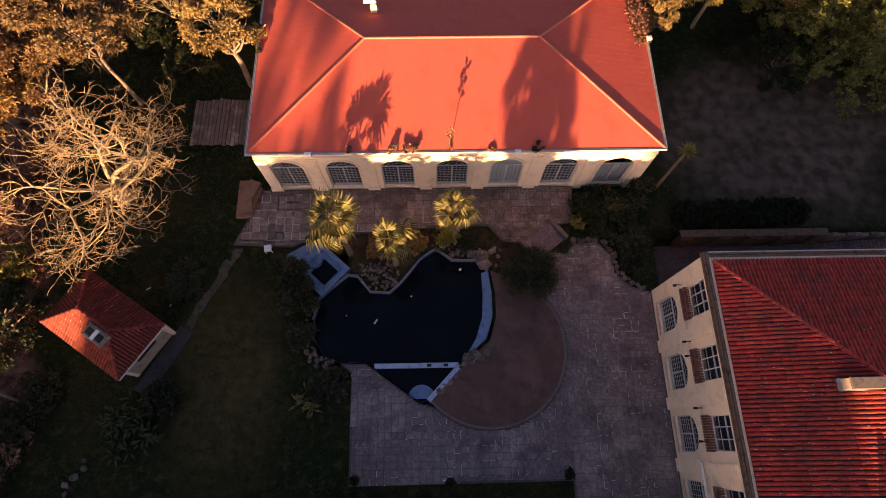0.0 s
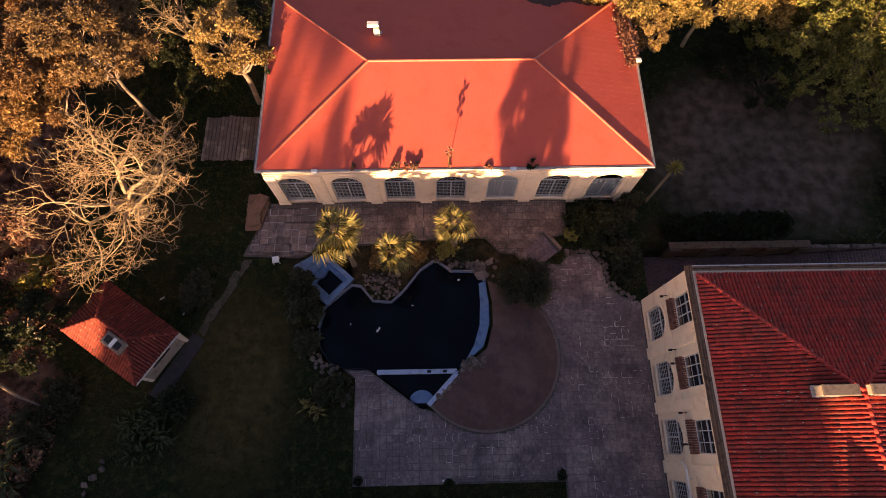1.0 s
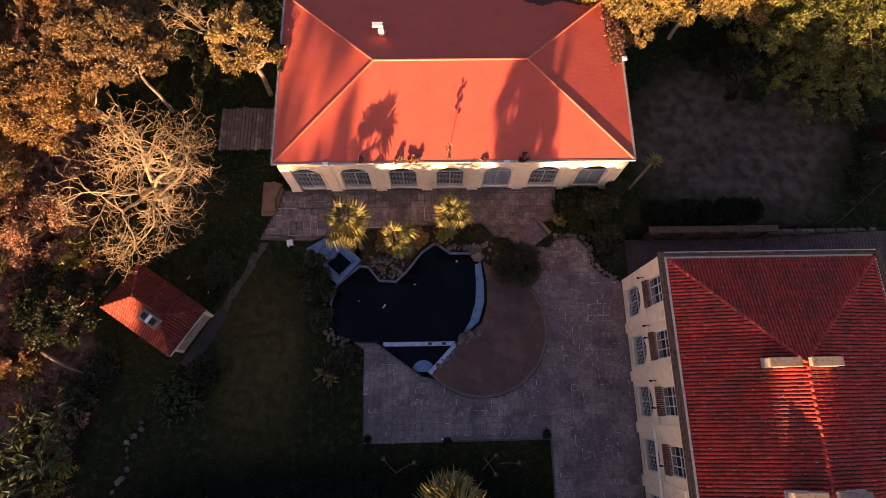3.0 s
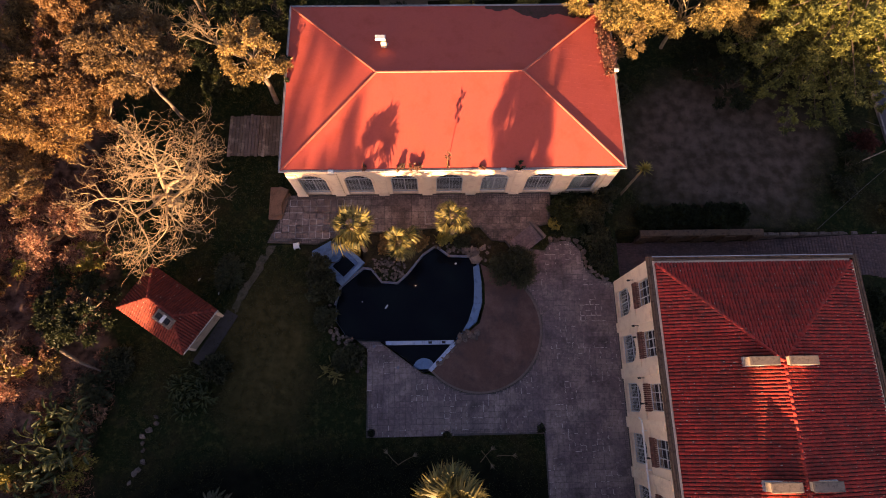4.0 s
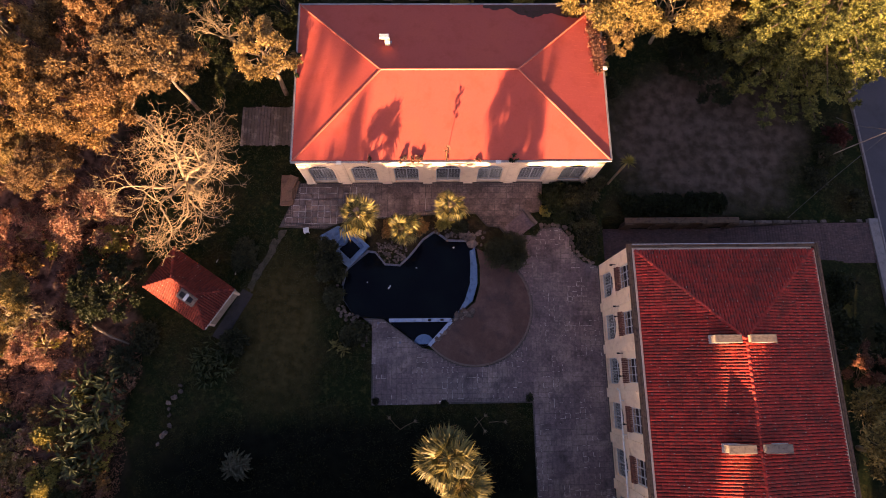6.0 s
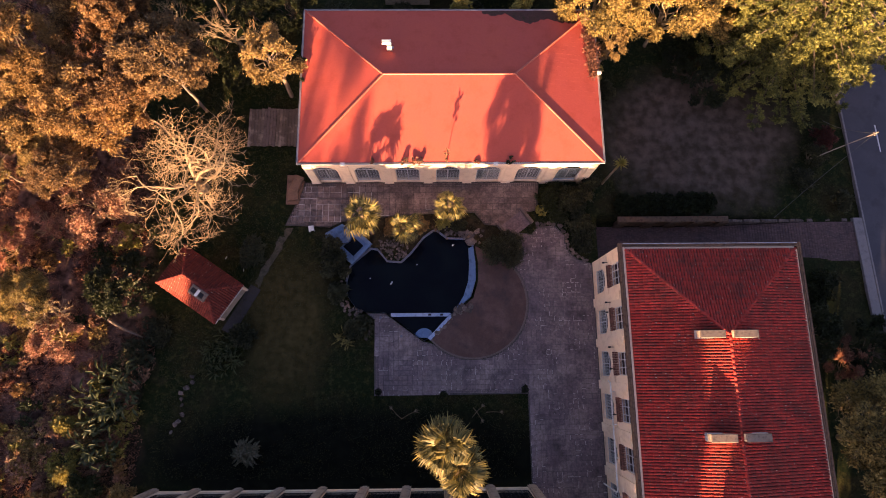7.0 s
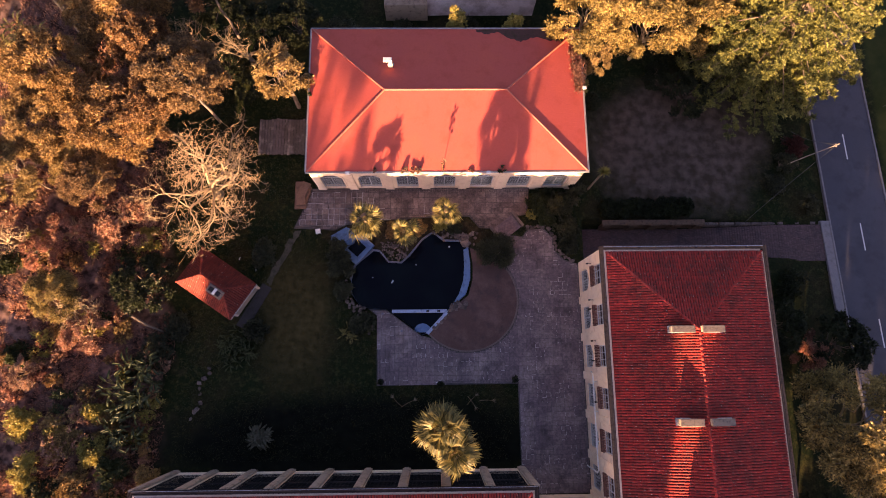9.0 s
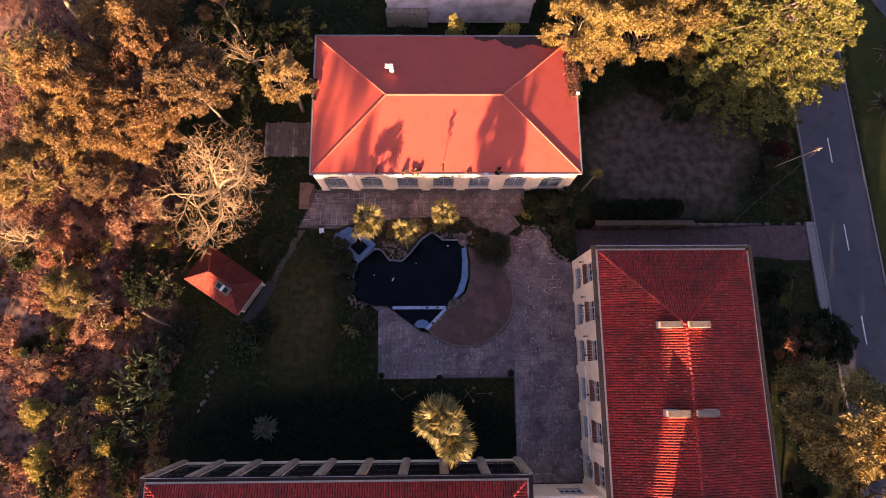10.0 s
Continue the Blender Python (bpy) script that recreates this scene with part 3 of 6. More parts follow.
# ---- the pavilion: one tall storey, seven arched windows ----
HX0, HX1, HY0, HY1, HZE, HZR = -11.5, 14.13, 16.55, 30.9, 5.5, 6.95
house = empty("pavilion")
tagged(house, "cream plastered single-storey pavilion with red hipped roof", "house")
WY, WIN_H = 16.72, [1.1 + 3.6 * k for k in range(-3, 4)]
Z_T = 0.25
loops = [[(HX0 + 0.12, -0.3), (HX1 - 0.12, -0.3), (HX1 - 0.12, HZE), (HX0 + 0.12, HZE)]] + [arch(u, 1.06, 0.4, 3.05) for u in WIN_H]
wall_plate("wall", loops, 0.35, pose(0, WY, 0), house, label="cream plaster front wall with arched openings")
wall_plate("wall", [[(0, -0.3), (HX1 - HX0 - 0.24, -0.3), (HX1 - HX0 - 0.24, HZE), (0, HZE)]], 0.35, pose(HX1 - 0.12, HY1 - 0.15, 0, 0, 0, 180), house)
wall_plate("wall", [[(0, -0.3), (HY1 - WY - 0.86, -0.3), (HY1 - WY - 0.86, HZE), (0, HZE)]], 0.35, pose(HX0 + 0.12, HY1 - 0.5, 0, 0, 0, -90), house)
wall_plate("wall", [[(0, -1.2), (HY1 - WY - 0.86, -1.2), (HY1 - WY - 0.86, HZE), (0, HZE)]], 0.35, pose(HX1 - 0.12, WY + 0.35, 0, 0, 0, 90), house)
Geo().box(HX0 + 0.5, HX1 - 0.5, WY + 0.36, HY1 - 0.55, 0.1, 0.3).make("floor", "room", house)
Geo().box(HX0 + 0.5, HX1 - 0.5, WY + 4.0, WY + 4.1, 0.3, HZE).make("inner_wall", "room", house)
arch_mesh = arch_window_meshes(1.06, 0.4, 3.05, 1.0, 0.27)
cur = curtain_mesh(1.0, 0.45, 3.02)
fan_cur = Geo().prism([arch(0, 0.99, 3.1, 3.1)[2:]], lambda u, v, w: (u, 0.22 + w, v), 0.02).mesh("fanlight_board", "curtain")
for i, u in enumerate(WIN_H):
    pale = i in (4, 6)
    w = place_window(arch_mesh, pose(u, WY, 0), house, "arched window with pale curtains" if pale else "arched window with dark panes and pale grille",
                     curtain=cur if pale else None, grille=not pale)
    if i == 4:
        shared("fanlight_board", fan_cur, w, Matrix())
    ring_out, ring_in = arch(u, 1.24, 0.28, 3.05), arch(u, 1.08, 0.28, 3.05)
    Geo().prism([ring_out, ring_in], lambda a, v, w: (a, WY - 0.05 + w, v), 0.052).make("arch_moulding", "plaster", house)
for k, u in enumerate([HX0 + 0.45] + [(a + b) / 2 for a, b in zip(WIN_H, WIN_H[1:])] + [HX1 - 0.5]):
    g = Geo()
    half = 0.36
    g.box(u - half, u + half, WY - 0.10, WY - 0.002, -0.2, 4.45)
    g.box(u - half - 0.06, u + half + 0.06, WY - 0.15, WY - 0.001, -0.2, 0.55)
    g.box(u - half + 0.13, u + half - 0.13, WY - 0.13, WY - 0.1, 0.55, 4.35)
    g.make("pilaster", "plaster", house)
Geo().box(HX0 + 0.1, HX1 - 0.1, WY - 0.07, WY - 0.002, 4.55, 4.72).make("string_course", "plaster", house)
for z0, z1, o in ((5.22, 5.36, 0.10), (5.36, 5.5, 0.20)):
    for ext in ((HX0 + 0.12 - o, HX1 - 0.12 + o, WY - o, WY - 0.003), (HX0 + 0.12 - o, HX1 - 0.12 + o, HY1 - 0.147, HY1 - 0.15 + o),
                (HX0 + 0.12 - o, HX0 + 0.117, WY - 0.003, HY1 - 0.147), (HX1 - 0.117, HX1 - 0.12 + o, WY - 0.003, HY1 - 0.147)):
        Geo().box(*ext, z0, z1).make("cornice", "plaster", house)
hip_sheet_roof(house, HX0 + 0.02, HX1 - 0.02, HY0 + 0.02, HY1 - 0.02, HZE + 0.02, HZR, -4.36, 6.75, 23.85)
grime = Geo()
edge_n = lambda x: 0.25 + 0.95 * smooth_step(4.0, 9.0, x) + 0.5 * noise.noise(Vector((x * 0.9, 2.2, 0.4))) + 0.22 * noise.noise(Vector((x * 3.1, 5.0, 0.4)))
for i in range(90):
    xa, xb = 4.2 + i * 0.1, 4.3 + i * 0.1
    q = [(x, HY1 - 0.05 - w * max(0.05, min(edge_n(x), (13.9 - x) * 0.95))) for x, w in ((xa, 0), (xb, 0), (xb, 1), (xa, 1))]
    grime.face(*[(x, y, HZE + 0.028 + (HY1 - 0.02 - y) * (HZR - HZE - 0.02) / (HY1 - 0.02 - 23.85)) for x, y in q])
grime.make("leaf_grime", "grime", house, "dark film of leaf grime on the roof")
for xa, xb, ya, yb in ((HX0 - 0.1, HX1 + 0.1, HY0 - 0.12, HY0 + 0.0), (HX0 - 0.1, HX1 + 0.1, HY1 - 0.0, HY1 + 0.12), (HX0 - 0.13, HX0 + 0.0, HY0 + .001, HY1 - .001), (HX1 + 0.0, HX1 + 0.13, HY0 + .001, HY1 - .001)):
    g = Geo()
    g.box(xa, xb, ya, yb, HZE - 0.10, HZE - 0.06)
    if xb - xa > 1:
        g.box(xa, xb, ya, ya + 0.025, HZE - 0.06, HZE + 0.06)
        g.box(xa, xb, yb - 0.025, yb, HZE - 0.06, HZE + 0.05)
    else:
        g.box(xa, xa + 0.025, ya, yb, HZE - 0.06, HZE + 0.06)
        g.box(xb - 0.025, xb, ya, yb, HZE - 0.06, HZE + 0.05)
    g.make("gutter", "grey_paint", house)
for x in (-7.75, 5.05):
    g = Geo()
    g.chamfer_box(x - 0.2, x + 0.2, HY0 - 0.22, HY0 + 0.02, HZE - 0.18, HZE + 0.1, 0.03)
    g.make("rain_head", "white", house, "white rainwater head")
# roof vent: a cowl on a short stack
vent = empty("roof_vent", pose(-3.85, 26.5, HZE + (HY1 - 26.5) * 0.2))
tagged(vent, "small white chimney cowl on the red roof", "roof vent")
Geo().chamfer_box(-0.2, 0.2, -0.2, 0.2, -0.15, 0.75, 0.04).make("shaft", "chimney", vent)
Geo().chamfer_box(-0.62, 0.16, -0.02, 0.38, 0.72, 0.92, 0.05).make("cowl", "white", vent)
Geo().box(-0.3, 0.3, -0.3, 0.3, -0.12, 0.02).make("flashing", "grey_paint", vent)

# ---- the main building: two storeys, tiled roof ----
RX0, RX1, RY0, RY1, RZE = 14.1, 28.28, -26.0, 9.1, 7.43
main = empty("main_building")
tagged(main, "cream two-storey building with weathered red tiled roof", "house")
LOW = [7.0 - 3.5 * k for k in range(9)]
UPW = (0.88, 4.85, 6.85)


def rect(uc, half, z0, z1):
    return [(uc - half, z0), (uc + half, z0), (uc + half, z1), (uc - half, z1)]


def upper_window_meshes(half, z0, z1):
    fr = Geo()
    fr.prism([rect(0, half, z0, z1), rect(0, half - 0.05, z0 + 0.05, z1 - 0.05)], lambda u, v, w: (u, 0.12 + w, v), 0.08)
    fr.box(-half + 0.04, half - 0.04, 0.115, 0.195, z0 + 1.27, z0 + 1.32)
    for u in (-half * 0.34, half * 0.34):
        fr.box(u - 0.025, u + 0.025, 0.112, 0.192, z0 + 0.04, z1 - 0.04)
    gr = Geo()
    for v in (z0 + 0.62,):
        gr.box(-half + 0.06, half - 0.06, 0.13, 0.17, v - 0.015, v + 0.015)
    panes = []
    for k in range(3):
        u0 = -half + 0.06 + k * (2 * half - 0.12) / 3
        panes.append(Geo().box(u0 + .02, u0 + (2 * half - 0.12) / 3 - .02, 0.15, 0.158, z0 + 0.06, z1 - 0.06).mesh("pane", "glass"))
    return fr.mesh("window", "frame"), gr.mesh("glazing_bars", "frame"), panes, None


low_mesh = arch_window_meshes(1.02, 0.55, 2.3, 1.0, 0.27)
up_mesh = upper_window_meshes(*UPW)
brick_me = Geo().chamfer_box(-0.055, 0.055, -0.13, 0.14, -0.155, 0.155, 0.012).mesh("brick", "brick")
sill_me = Geo().box(-1.0, 1.0, -0.10, -0.003, 4.12, 4.18).mesh("sill", "plaster")


def windowed_wall(parent, centres, u0, u1, zt, m, brick=True, base=-0.5):
    """A two-storey wall: arched windows below, wide windows with brick sills above."""
    lp = [[(u0, base), (u1, base), (u1, zt), (u0, zt)]] + [arch(u, 1.02, 0.55, 2.3) for u in centres] + [rect(u, *UPW) for u in centres]
    wall = wall_plate("wall", lp, 0.35, m, parent, label="cream plaster wall with two rows of windows")
    for u in centres:
        at = m @ Matrix.Translation((u, 0, 0))
        place_window(low_mesh, at, parent, "arched ground-floor window with pale grille")
        w = place_window(up_mesh, at, parent, "wide upper window with white frame")
        Geo().prism([arch(0, 1.16, 0.45, 2.3), arch(0, 1.04, 0.45, 2.3)], lambda a, v, q: (a, -0.04 + q, v), 0.042).make("arch_moulding", "plaster", parent).matrix_basis = at
        shared("sill", sill_me, w, Matrix())
        if brick:
            for i in range(28):
                shared("brick", brick_me, w, pose(-0.86 + (i % 14) * 0.132, -0.015 - 0.05 * (i // 14), 4.70 - 0.34 * (i // 14), 12))
    for a, b in zip(centres, centres[1:]):
        u = (a + b) / 2
        g = Geo()
        g.box(u - 0.30, u + 0.30, -0.10, -0.002, base, zt - 0.7)
        g.box(u - 0.36, u + 0.36, -0.14, -0.001, base, 0.45)
        g.make("pilaster", "plaster", parent).matrix_basis = m
    g = Geo()
    g.box(u0, u1, -0.06, -0.003, 3.95, 4.08)
    g.make("string_course", "plaster", parent).matrix_basis = m
    return wall


def tall_wall(parent, centres, u0, u1, zt, m, base=-0.5):
    """A wall of tall dark glazed bays between broad pilasters."""
    lp = [[(u0, base), (u1, base), (u1, zt), (u0, zt)]] + [rect(u, 1.36, 0.5, 7.12) for u in centres]
    wall_plate("wall", lp, 0.35, m, parent, label="cream plaster wall with tall glazed bays")
    fr = Geo().prism([rect(0, 1.36, 0.5, 7.12), rect(0, 1.29, 0.57, 7.05)], lambda u, v, w: (u, 0.14 + w, v), 0.07)
    fr.box(-1.3, 1.3, 0.13, 0.2, 3.6, 4.0)
    fr = fr.mesh("window", "dark_gutter")
    bars = Geo()
    for i in range(1, 8):
        bars.box(-1.36 + 0.34 * i - 0.012, -1.36 + 0.34 * i + 0.012, 0.10, 0.124, 0.52, 7.1)
    for i in range(1, 21):
        bars.box(-1.34, 1.34, 0.098, 0.122, 0.5 + 0.31 * i - 0.012, 0.5 + 0.31 * i + 0.012)
    bars = bars.mesh("grille", "dark_gutter")
    pn = [Geo().box(-1.29, 1.29, 0.165, 0.173, a, b).mesh("pane", "glass") for a, b in ((0.56, 3.6), (4.0, 7.06))]
    for u in centres:
        place_window((fr, bars, pn, None), m @ Matrix.Translation((u, 0, 0)), parent, "tall dark window with thin grille")
    for u in [centres[0] - 1.74] + [(a + b) / 2 for a, b in zip(centres, centres[1:])] + [centres[-1] + 1.74]:
        g = Geo().box(u - 0.36, u + 0.36, -0.16, -0.002, base, zt - 0.25)
        g.box(u - 0.2, u + 0.2, -0.22, -0.16, base, zt - 0.35)
        # stained brown, with the shade under the eaves put into the colour
        g.make("pilaster", "stained_shade_plaster", parent).matrix_basis = m


WALL_W = pose(RX0 + 0.12, 0, 0, 0, 0, -90)
windowed_wall(main, sorted(-y for y in LOW), -RY1 + 0.12, -RY0 - 0.12, RZE, WALL_W)
wall_plate("wall", [[(0.36, -2.6), (RX1 - RX0 - 0.6, -2.6), (RX1 - RX0 - 0.6, RZE), (0.36, RZE)]], 0.35, pose(RX1 - 0.12, RY1 - 0.12, 0, 0, 0, 180), main)
wall_plate("wall", [[(RY0 + 0.2, -1.2), (RY1 - 0.5, -1.2), (RY1 - 0.5, RZE), (RY0 + 0.2, RZE)]], 0.35, pose(RX1 - 0.12, 0, 0, 0, 0, 90), main)
wall_plate("wall", [[(RX0 + 0.5, -0.5), (RX1 - 0.5, -0.5), (RX1 - 0.5, RZE), (RX0 + 0.5, RZE)]], 0.35, pose(0, RY0 + 0.12, 0), main)
Geo().box(RX0 + 0.5, RX1 - 0.5, RY0 + 0.5, RY1 - 0.5, 3.9, 4.1).make("upper_floor", "room", main)
Geo().box(RX0 + 4.5, RX0 + 4.6, RY0 + 0.5, RY1 - 0.5, -0.3, RZE).make("inner_wall", "room", main)


def parapet_gutter(parent, x0, x1, y0, y1, z, sides, width=0.28, mat="cornice"):
    """The weathered cornice round the eaves, with a dark lined gutter behind it."""
    spans = {"w": (x0, x0 + width, y0, y1), "e": (x1 - width, x1, y0, y1), "n": (x0 + width, x1 - width, y1 - width, y1), "s": (x0 + width, x1 - width, y0, y0 + width)}
    for s in sides:
        xa, xb, ya, yb = spans[s]
        Geo().chamfer_box(xa, xb, ya, yb, z - 0.32, z - 0.065, 0.02).make("cornice", mat, parent, "weathered brown cornice")
        for lo, hi in ((0.0, 0.34), (0.48, 1.0)):
            if s in "we":
                ext = (xa + lo * (xb - xa) + 0.001, xa + hi * (xb - xa) - 0.001, ya + 0.002, yb - 0.002)
            else:
                ext = (xa + 0.002, xb - 0.002, ya + lo * (yb - ya) + 0.001, ya + hi * (yb - ya) - 0.001)
            Geo().chamfer_box(*ext, z - 0.065, z, 0.02).make("gutter_edge", mat, parent)
        o = 0.06
        lip = {"w": (xa - o, xa - 0.001, ya, yb), "e": (xb + 0.001, xb + o, ya, yb), "s": (xa, xb, ya - o, ya - 0.001), "n": (xa, xb, yb + 0.001, yb + o)}[s]
        Geo().box(*lip, z - 0.22, z - 0.08).make("moulding", mat, parent)
    q = width + 0.19
    inner = {"w": (x0 + width, x0 + q, y0 + width, y1 - width), "e": (x1 - q, x1 - width, y0 + width, y1 - width),
             "n": (x0 + width, x1 - width, y1 - q, y1 - width), "s": (x0 + width, x1 - width, y0 + width, y0 + q)}
    for s in sides:
        xa, xb, ya, yb = inner[s]
        Geo().box(xa, xb, ya, yb, z - 0.16 - (0.003 if s in "ns" else 0), z - 0.13).make("gutter_lining", "dark_gutter", parent)


parapet_gutter(main, RX0, RX1, RY0, RY1, RZE + 0.12, "wens")
Geo().box(RX0 + 0.3, RX1 - 0.3, RY1 - 0.05, RY1 + 0.0, RZE + 0.125, RZE + 0.16).make("lead_flashing", "grey_paint", main)
RIDGE_X, RZR = (RX0 + RX1) / 2, 8.85
tiled_hip_roof(main, RX0 + 0.47, RX1 - 0.47, RY0 + 0.47, RY1 - 0.47, RZE + 0.05, RZR, True, singles=lambda p: p.y > 4.0, seed=11)


def chimney(x, y, w):
    base = 7.5 + (abs(x - RIDGE_X) < 9) * (6.44 - abs(x - RIDGE_X)) * 0.212
    c = empty("chimney", pose(x, y, base))
    tagged(c, "long low rendered chimney stack on the tiled roof", "chimney", "chimneys along the ridge")
    h = 9.32 - base
    Geo().chamfer_box(-w / 2, w / 2, -0.24, 0.24, -0.5, h, 0.03).make("shaft", "chimney", c)
    Geo().chamfer_box(-w / 2 - 0.02, w / 2 + 0.02, -0.28, 0.28, h - 0.06, h + 0.02, 0.03).make("cap", "sooty_cap", c)
    Geo().box(-w / 2 - 0.05, w / 2 + 0.05, -0.29, 0.29, -0.45, 0.12).make("flashing", "grey_paint", c)
    return c


for y in (2.05, -5.05, -12.2, -19.3):
    chimney(19.75, y, 1.8)
    chimney(22.15, y, 1.75)
# pipe along the courtyard wall
g = Geo()
g.tube([(13.92, -1.35, 3.2), (13.92, -1.5, 3.62), (13.92, -1.75, 3.68), (13.92, -9.5, 3.62), (13.92, -9.8, 3.3), (13.92, -9.8, 0.1)], 0.06, 8)
for y in (-2.2, -4.7, -7.2):
    g.box(13.86, 14.2, y - 0.03, y + 0.03, 3.55, 3.72)
g.make("drain_pipe", "white", main, "white drain pipe")
for y in (8.2, 4.9, 4.1, 1.3, -0.4, -3.9):
    g = Geo().tube([(14.22, y, 4.25), (13.98, y, 4.3), (13.9, y - 0.02, 4.2)], 0.03, 6)
    g.box(13.8, 13.98, y - 0.06, y + 0.06, 4.08, 4.2)
    g.make("wall_lamp", "dark_gutter", main, "small dark wall lamp")

# ---- the long building along the garden's end ----
SX0, SX1, SY0, SY1, SZE = -23.6, 8.05, -23.4, -9.9, 7.3
south = empty("long_building")
tagged(south, "long cream building with weathered red tiled roof", "house")
SW = [-21.7 + 3.48 * k for k in range(9)]
tall_wall(south, sorted(-x for x in SW), -SX1 + 0.12, -SX0 - 0.12, SZE, pose(0, SY1 - 0.12, 0, 0, 0, 180))
wall_plate("wall", [[(SX0 + 0.12, -0.5), (SX1 - 0.12, -0.5), (SX1 - 0.12, SZE), (SX0 + 0.12, SZE)]], 0.35, pose(0, SY0 + 0.12, 0), south)
wall_plate("wall", [[(-SY1 + 0.5, -0.5), (-SY0 - 0.5, -0.5), (-SY0 - 0.5, SZE), (-SY1 + 0.5, SZE)]], 0.35, pose(SX0 + 0.12, 0, 0, 0, 0, -90), south)
wall_plate("wall", [[(SY0 + 0.5, -0.5), (SY1 - 0.5, -0.5), (SY1 - 0.5, SZE), (SY0 + 0.5, SZE)]], 0.35, pose(SX1 - 0.12, 0, 0, 0, 0, 90), south)
Geo().box(SX0 + 0.5, SX1 - 0.5, SY0 + 0.5, SY1 - 0.5, 3.9, 4.1).make("upper_floor", "room", south)
Geo().box(SX0 + 0.5, SX1 - 0.5, SY1 - 4.6, SY1 - 4.5, -0.3, SZE).make("inner_wall", "room", south)
parapet_gutter(south, SX0, SX1, SY0, SY1, SZE + 0.12, "wens", mat="dark_cornice")
Geo().box(SX0 + 0.02, SX1 - 0.02, SY1 - 0.0, SY1 + 0.025, SZE + 0.124, SZE + 0.15).make("lead_flashing", "grey_paint", south)
tiled_hip_roof(south, SX0 + 0.47, SX1 - 0.47, SY0 + 0.47, SY1 - 0.47, SZE + 0.05, 8.4, False, seed=31)

# ---- low link between the two ----
link = empty("link_building")
tagged(link, "low cream link building with flat roof", "house")
wall_plate("wall", [[(8.0, -0.5), (14.2, -0.5), (14.2, 4.6), (8.0, 4.6)], rect(9.9, 1.1, 1.0, 3.6)], 0.35, pose(0, -12.3, 0, 0, 0, 0) @ pose(22.2, 0, 0, 0, 0, 180), link)
Geo().box(8.02, 14.18, -20.0, -12.66, 4.35, 4.6).make("roof", "plaster", link, "pale flat roof")
Geo().chamfer_box(8.02, 14.18, -12.75, -12.2, 4.6, 4.78, 0.03).make("parapet", "plaster", link)
lw = Geo()
lw.prism([rect(0, 1.1, 1.0, 3.6), rect(0, 1.02, 1.08, 3.52)], lambda u, v, w: (u, 0.12 + w, v), 0.08)
for u in (-0.55, 0, 0.55):
    lw.box(u - 0.03, u + 0.03, 0.118, 0.198, 1.05, 3.55)
for v in (1.8, 2.7):
    lw.box(-1.05, 1.05, 0.116, 0.196, v - 0.03, v + 0.03)
lwin = lw.make("window", "frame", link)
lwin.matrix_basis = pose(12.3, -12.3, 0, 0, 0, 180)
Geo().box(-1.05, 1.05, 0.15, 0.158, 1.05, 3.55).make("pane", "glass", lwin)
Geo().box(8.4, 13.8, -15.2, -15.1, -0.2, 4.35).make("inner_wall", "room", link)

# ---- garden hut ----
SHED = pose(-20.1, 6.92, 0, 0, 0, -34.0)
hut = empty("garden_hut", SHED)
tagged(hut, "small garden hut with red tiled roof", "hut")
A, B = 3.15, 1.95
wall_plate("wall", [[(-A + 0.25, -0.2), (A - 0.42, -0.2), (A - 0.42, 2.35), (-A + 0.25, 2.35)]], 0.2, pose(0, -B + 0.25, 0), hut)
wall_plate("wall", [[(-A + 0.25, -0.2), (A - 0.42, -0.2), (A - 0.42, 2.35), (-A + 0.25, 2.35)]], 0.2, pose(0, B - 0.25, 0, 0, 0, 180) @ pose(0.05, 0, 0), hut)
wall_plate("wall", [[(-B + 0.45, -0.2), (B - 0.45, -0.2), (B - 0.45, 2.35), (-B + 0.45, 2.35)]], 0.2, pose(-A + 0.25, 0, 0, 0, 0, -90), hut)
wall_plate("wall", [[(-B + 0.45, -0.2), (B - 0.45, -0.2), (B - 0.45, 2.35), (-B + 0.45, 2.35)], rect(0, 0.75, 1.0, 2.0)], 0.2, pose(A - 0.42, 0, 0, 0, 0, 90), hut, "stained_shade_plaster")
hw = Geo().prism([rect(0, 0.75, 1.0, 2.0), rect(0, 0.68, 1.07, 1.93)], lambda u, v, w: (u, 0.05 + w, v), 0.06).box(-0.03, 0.03, 0.048, 0.108, 1.05, 1.95).make("window", "dark_gutter", hut)
hw.matrix_basis = pose(A - 0.42, 0, 0, 0, 0, 90)
Geo().box(-0.7, 0.7, 0.07, 0.078, 1.05, 1.95).make("pane", "glass", hw)
tiled_hip_roof(hut, -A, A, -B, B, 2.4, 3.45, False, seed=51, pitch=0.2, clay="hut_tile")
Geo().box(A - 0.05, A + 0.03, -B, B, 2.25, 2.42).make("fascia", "white", hut, "white fascia board")
ch = Geo()
ch.chamfer_box(-0.72, 0.72, -0.34, 0.34, 2.6, 3.62, 0.04)
ch.chamfer_box(-0.8, 0.8, -0.4, 0.4, 3.42, 3.56, 0.03)
chim = ch.make("chimney", "sooty_cap", hut, "grey rendered chimney")
chim.matrix_basis = pose(0.85, -0.55, 0)
for k in (-0.38, 0.38):
    Geo().chamfer_box(k - 0.2, k + 0.2, -0.2, 0.2, 3.62, 3.74, 0.05).make("flue_cover", "dark_gutter", chim)
Geo().chamfer_box(-0.12, 0.12, -0.3, 0.3, 3.62, 3.66, 0.01).make("capping_strip", "white", chim)

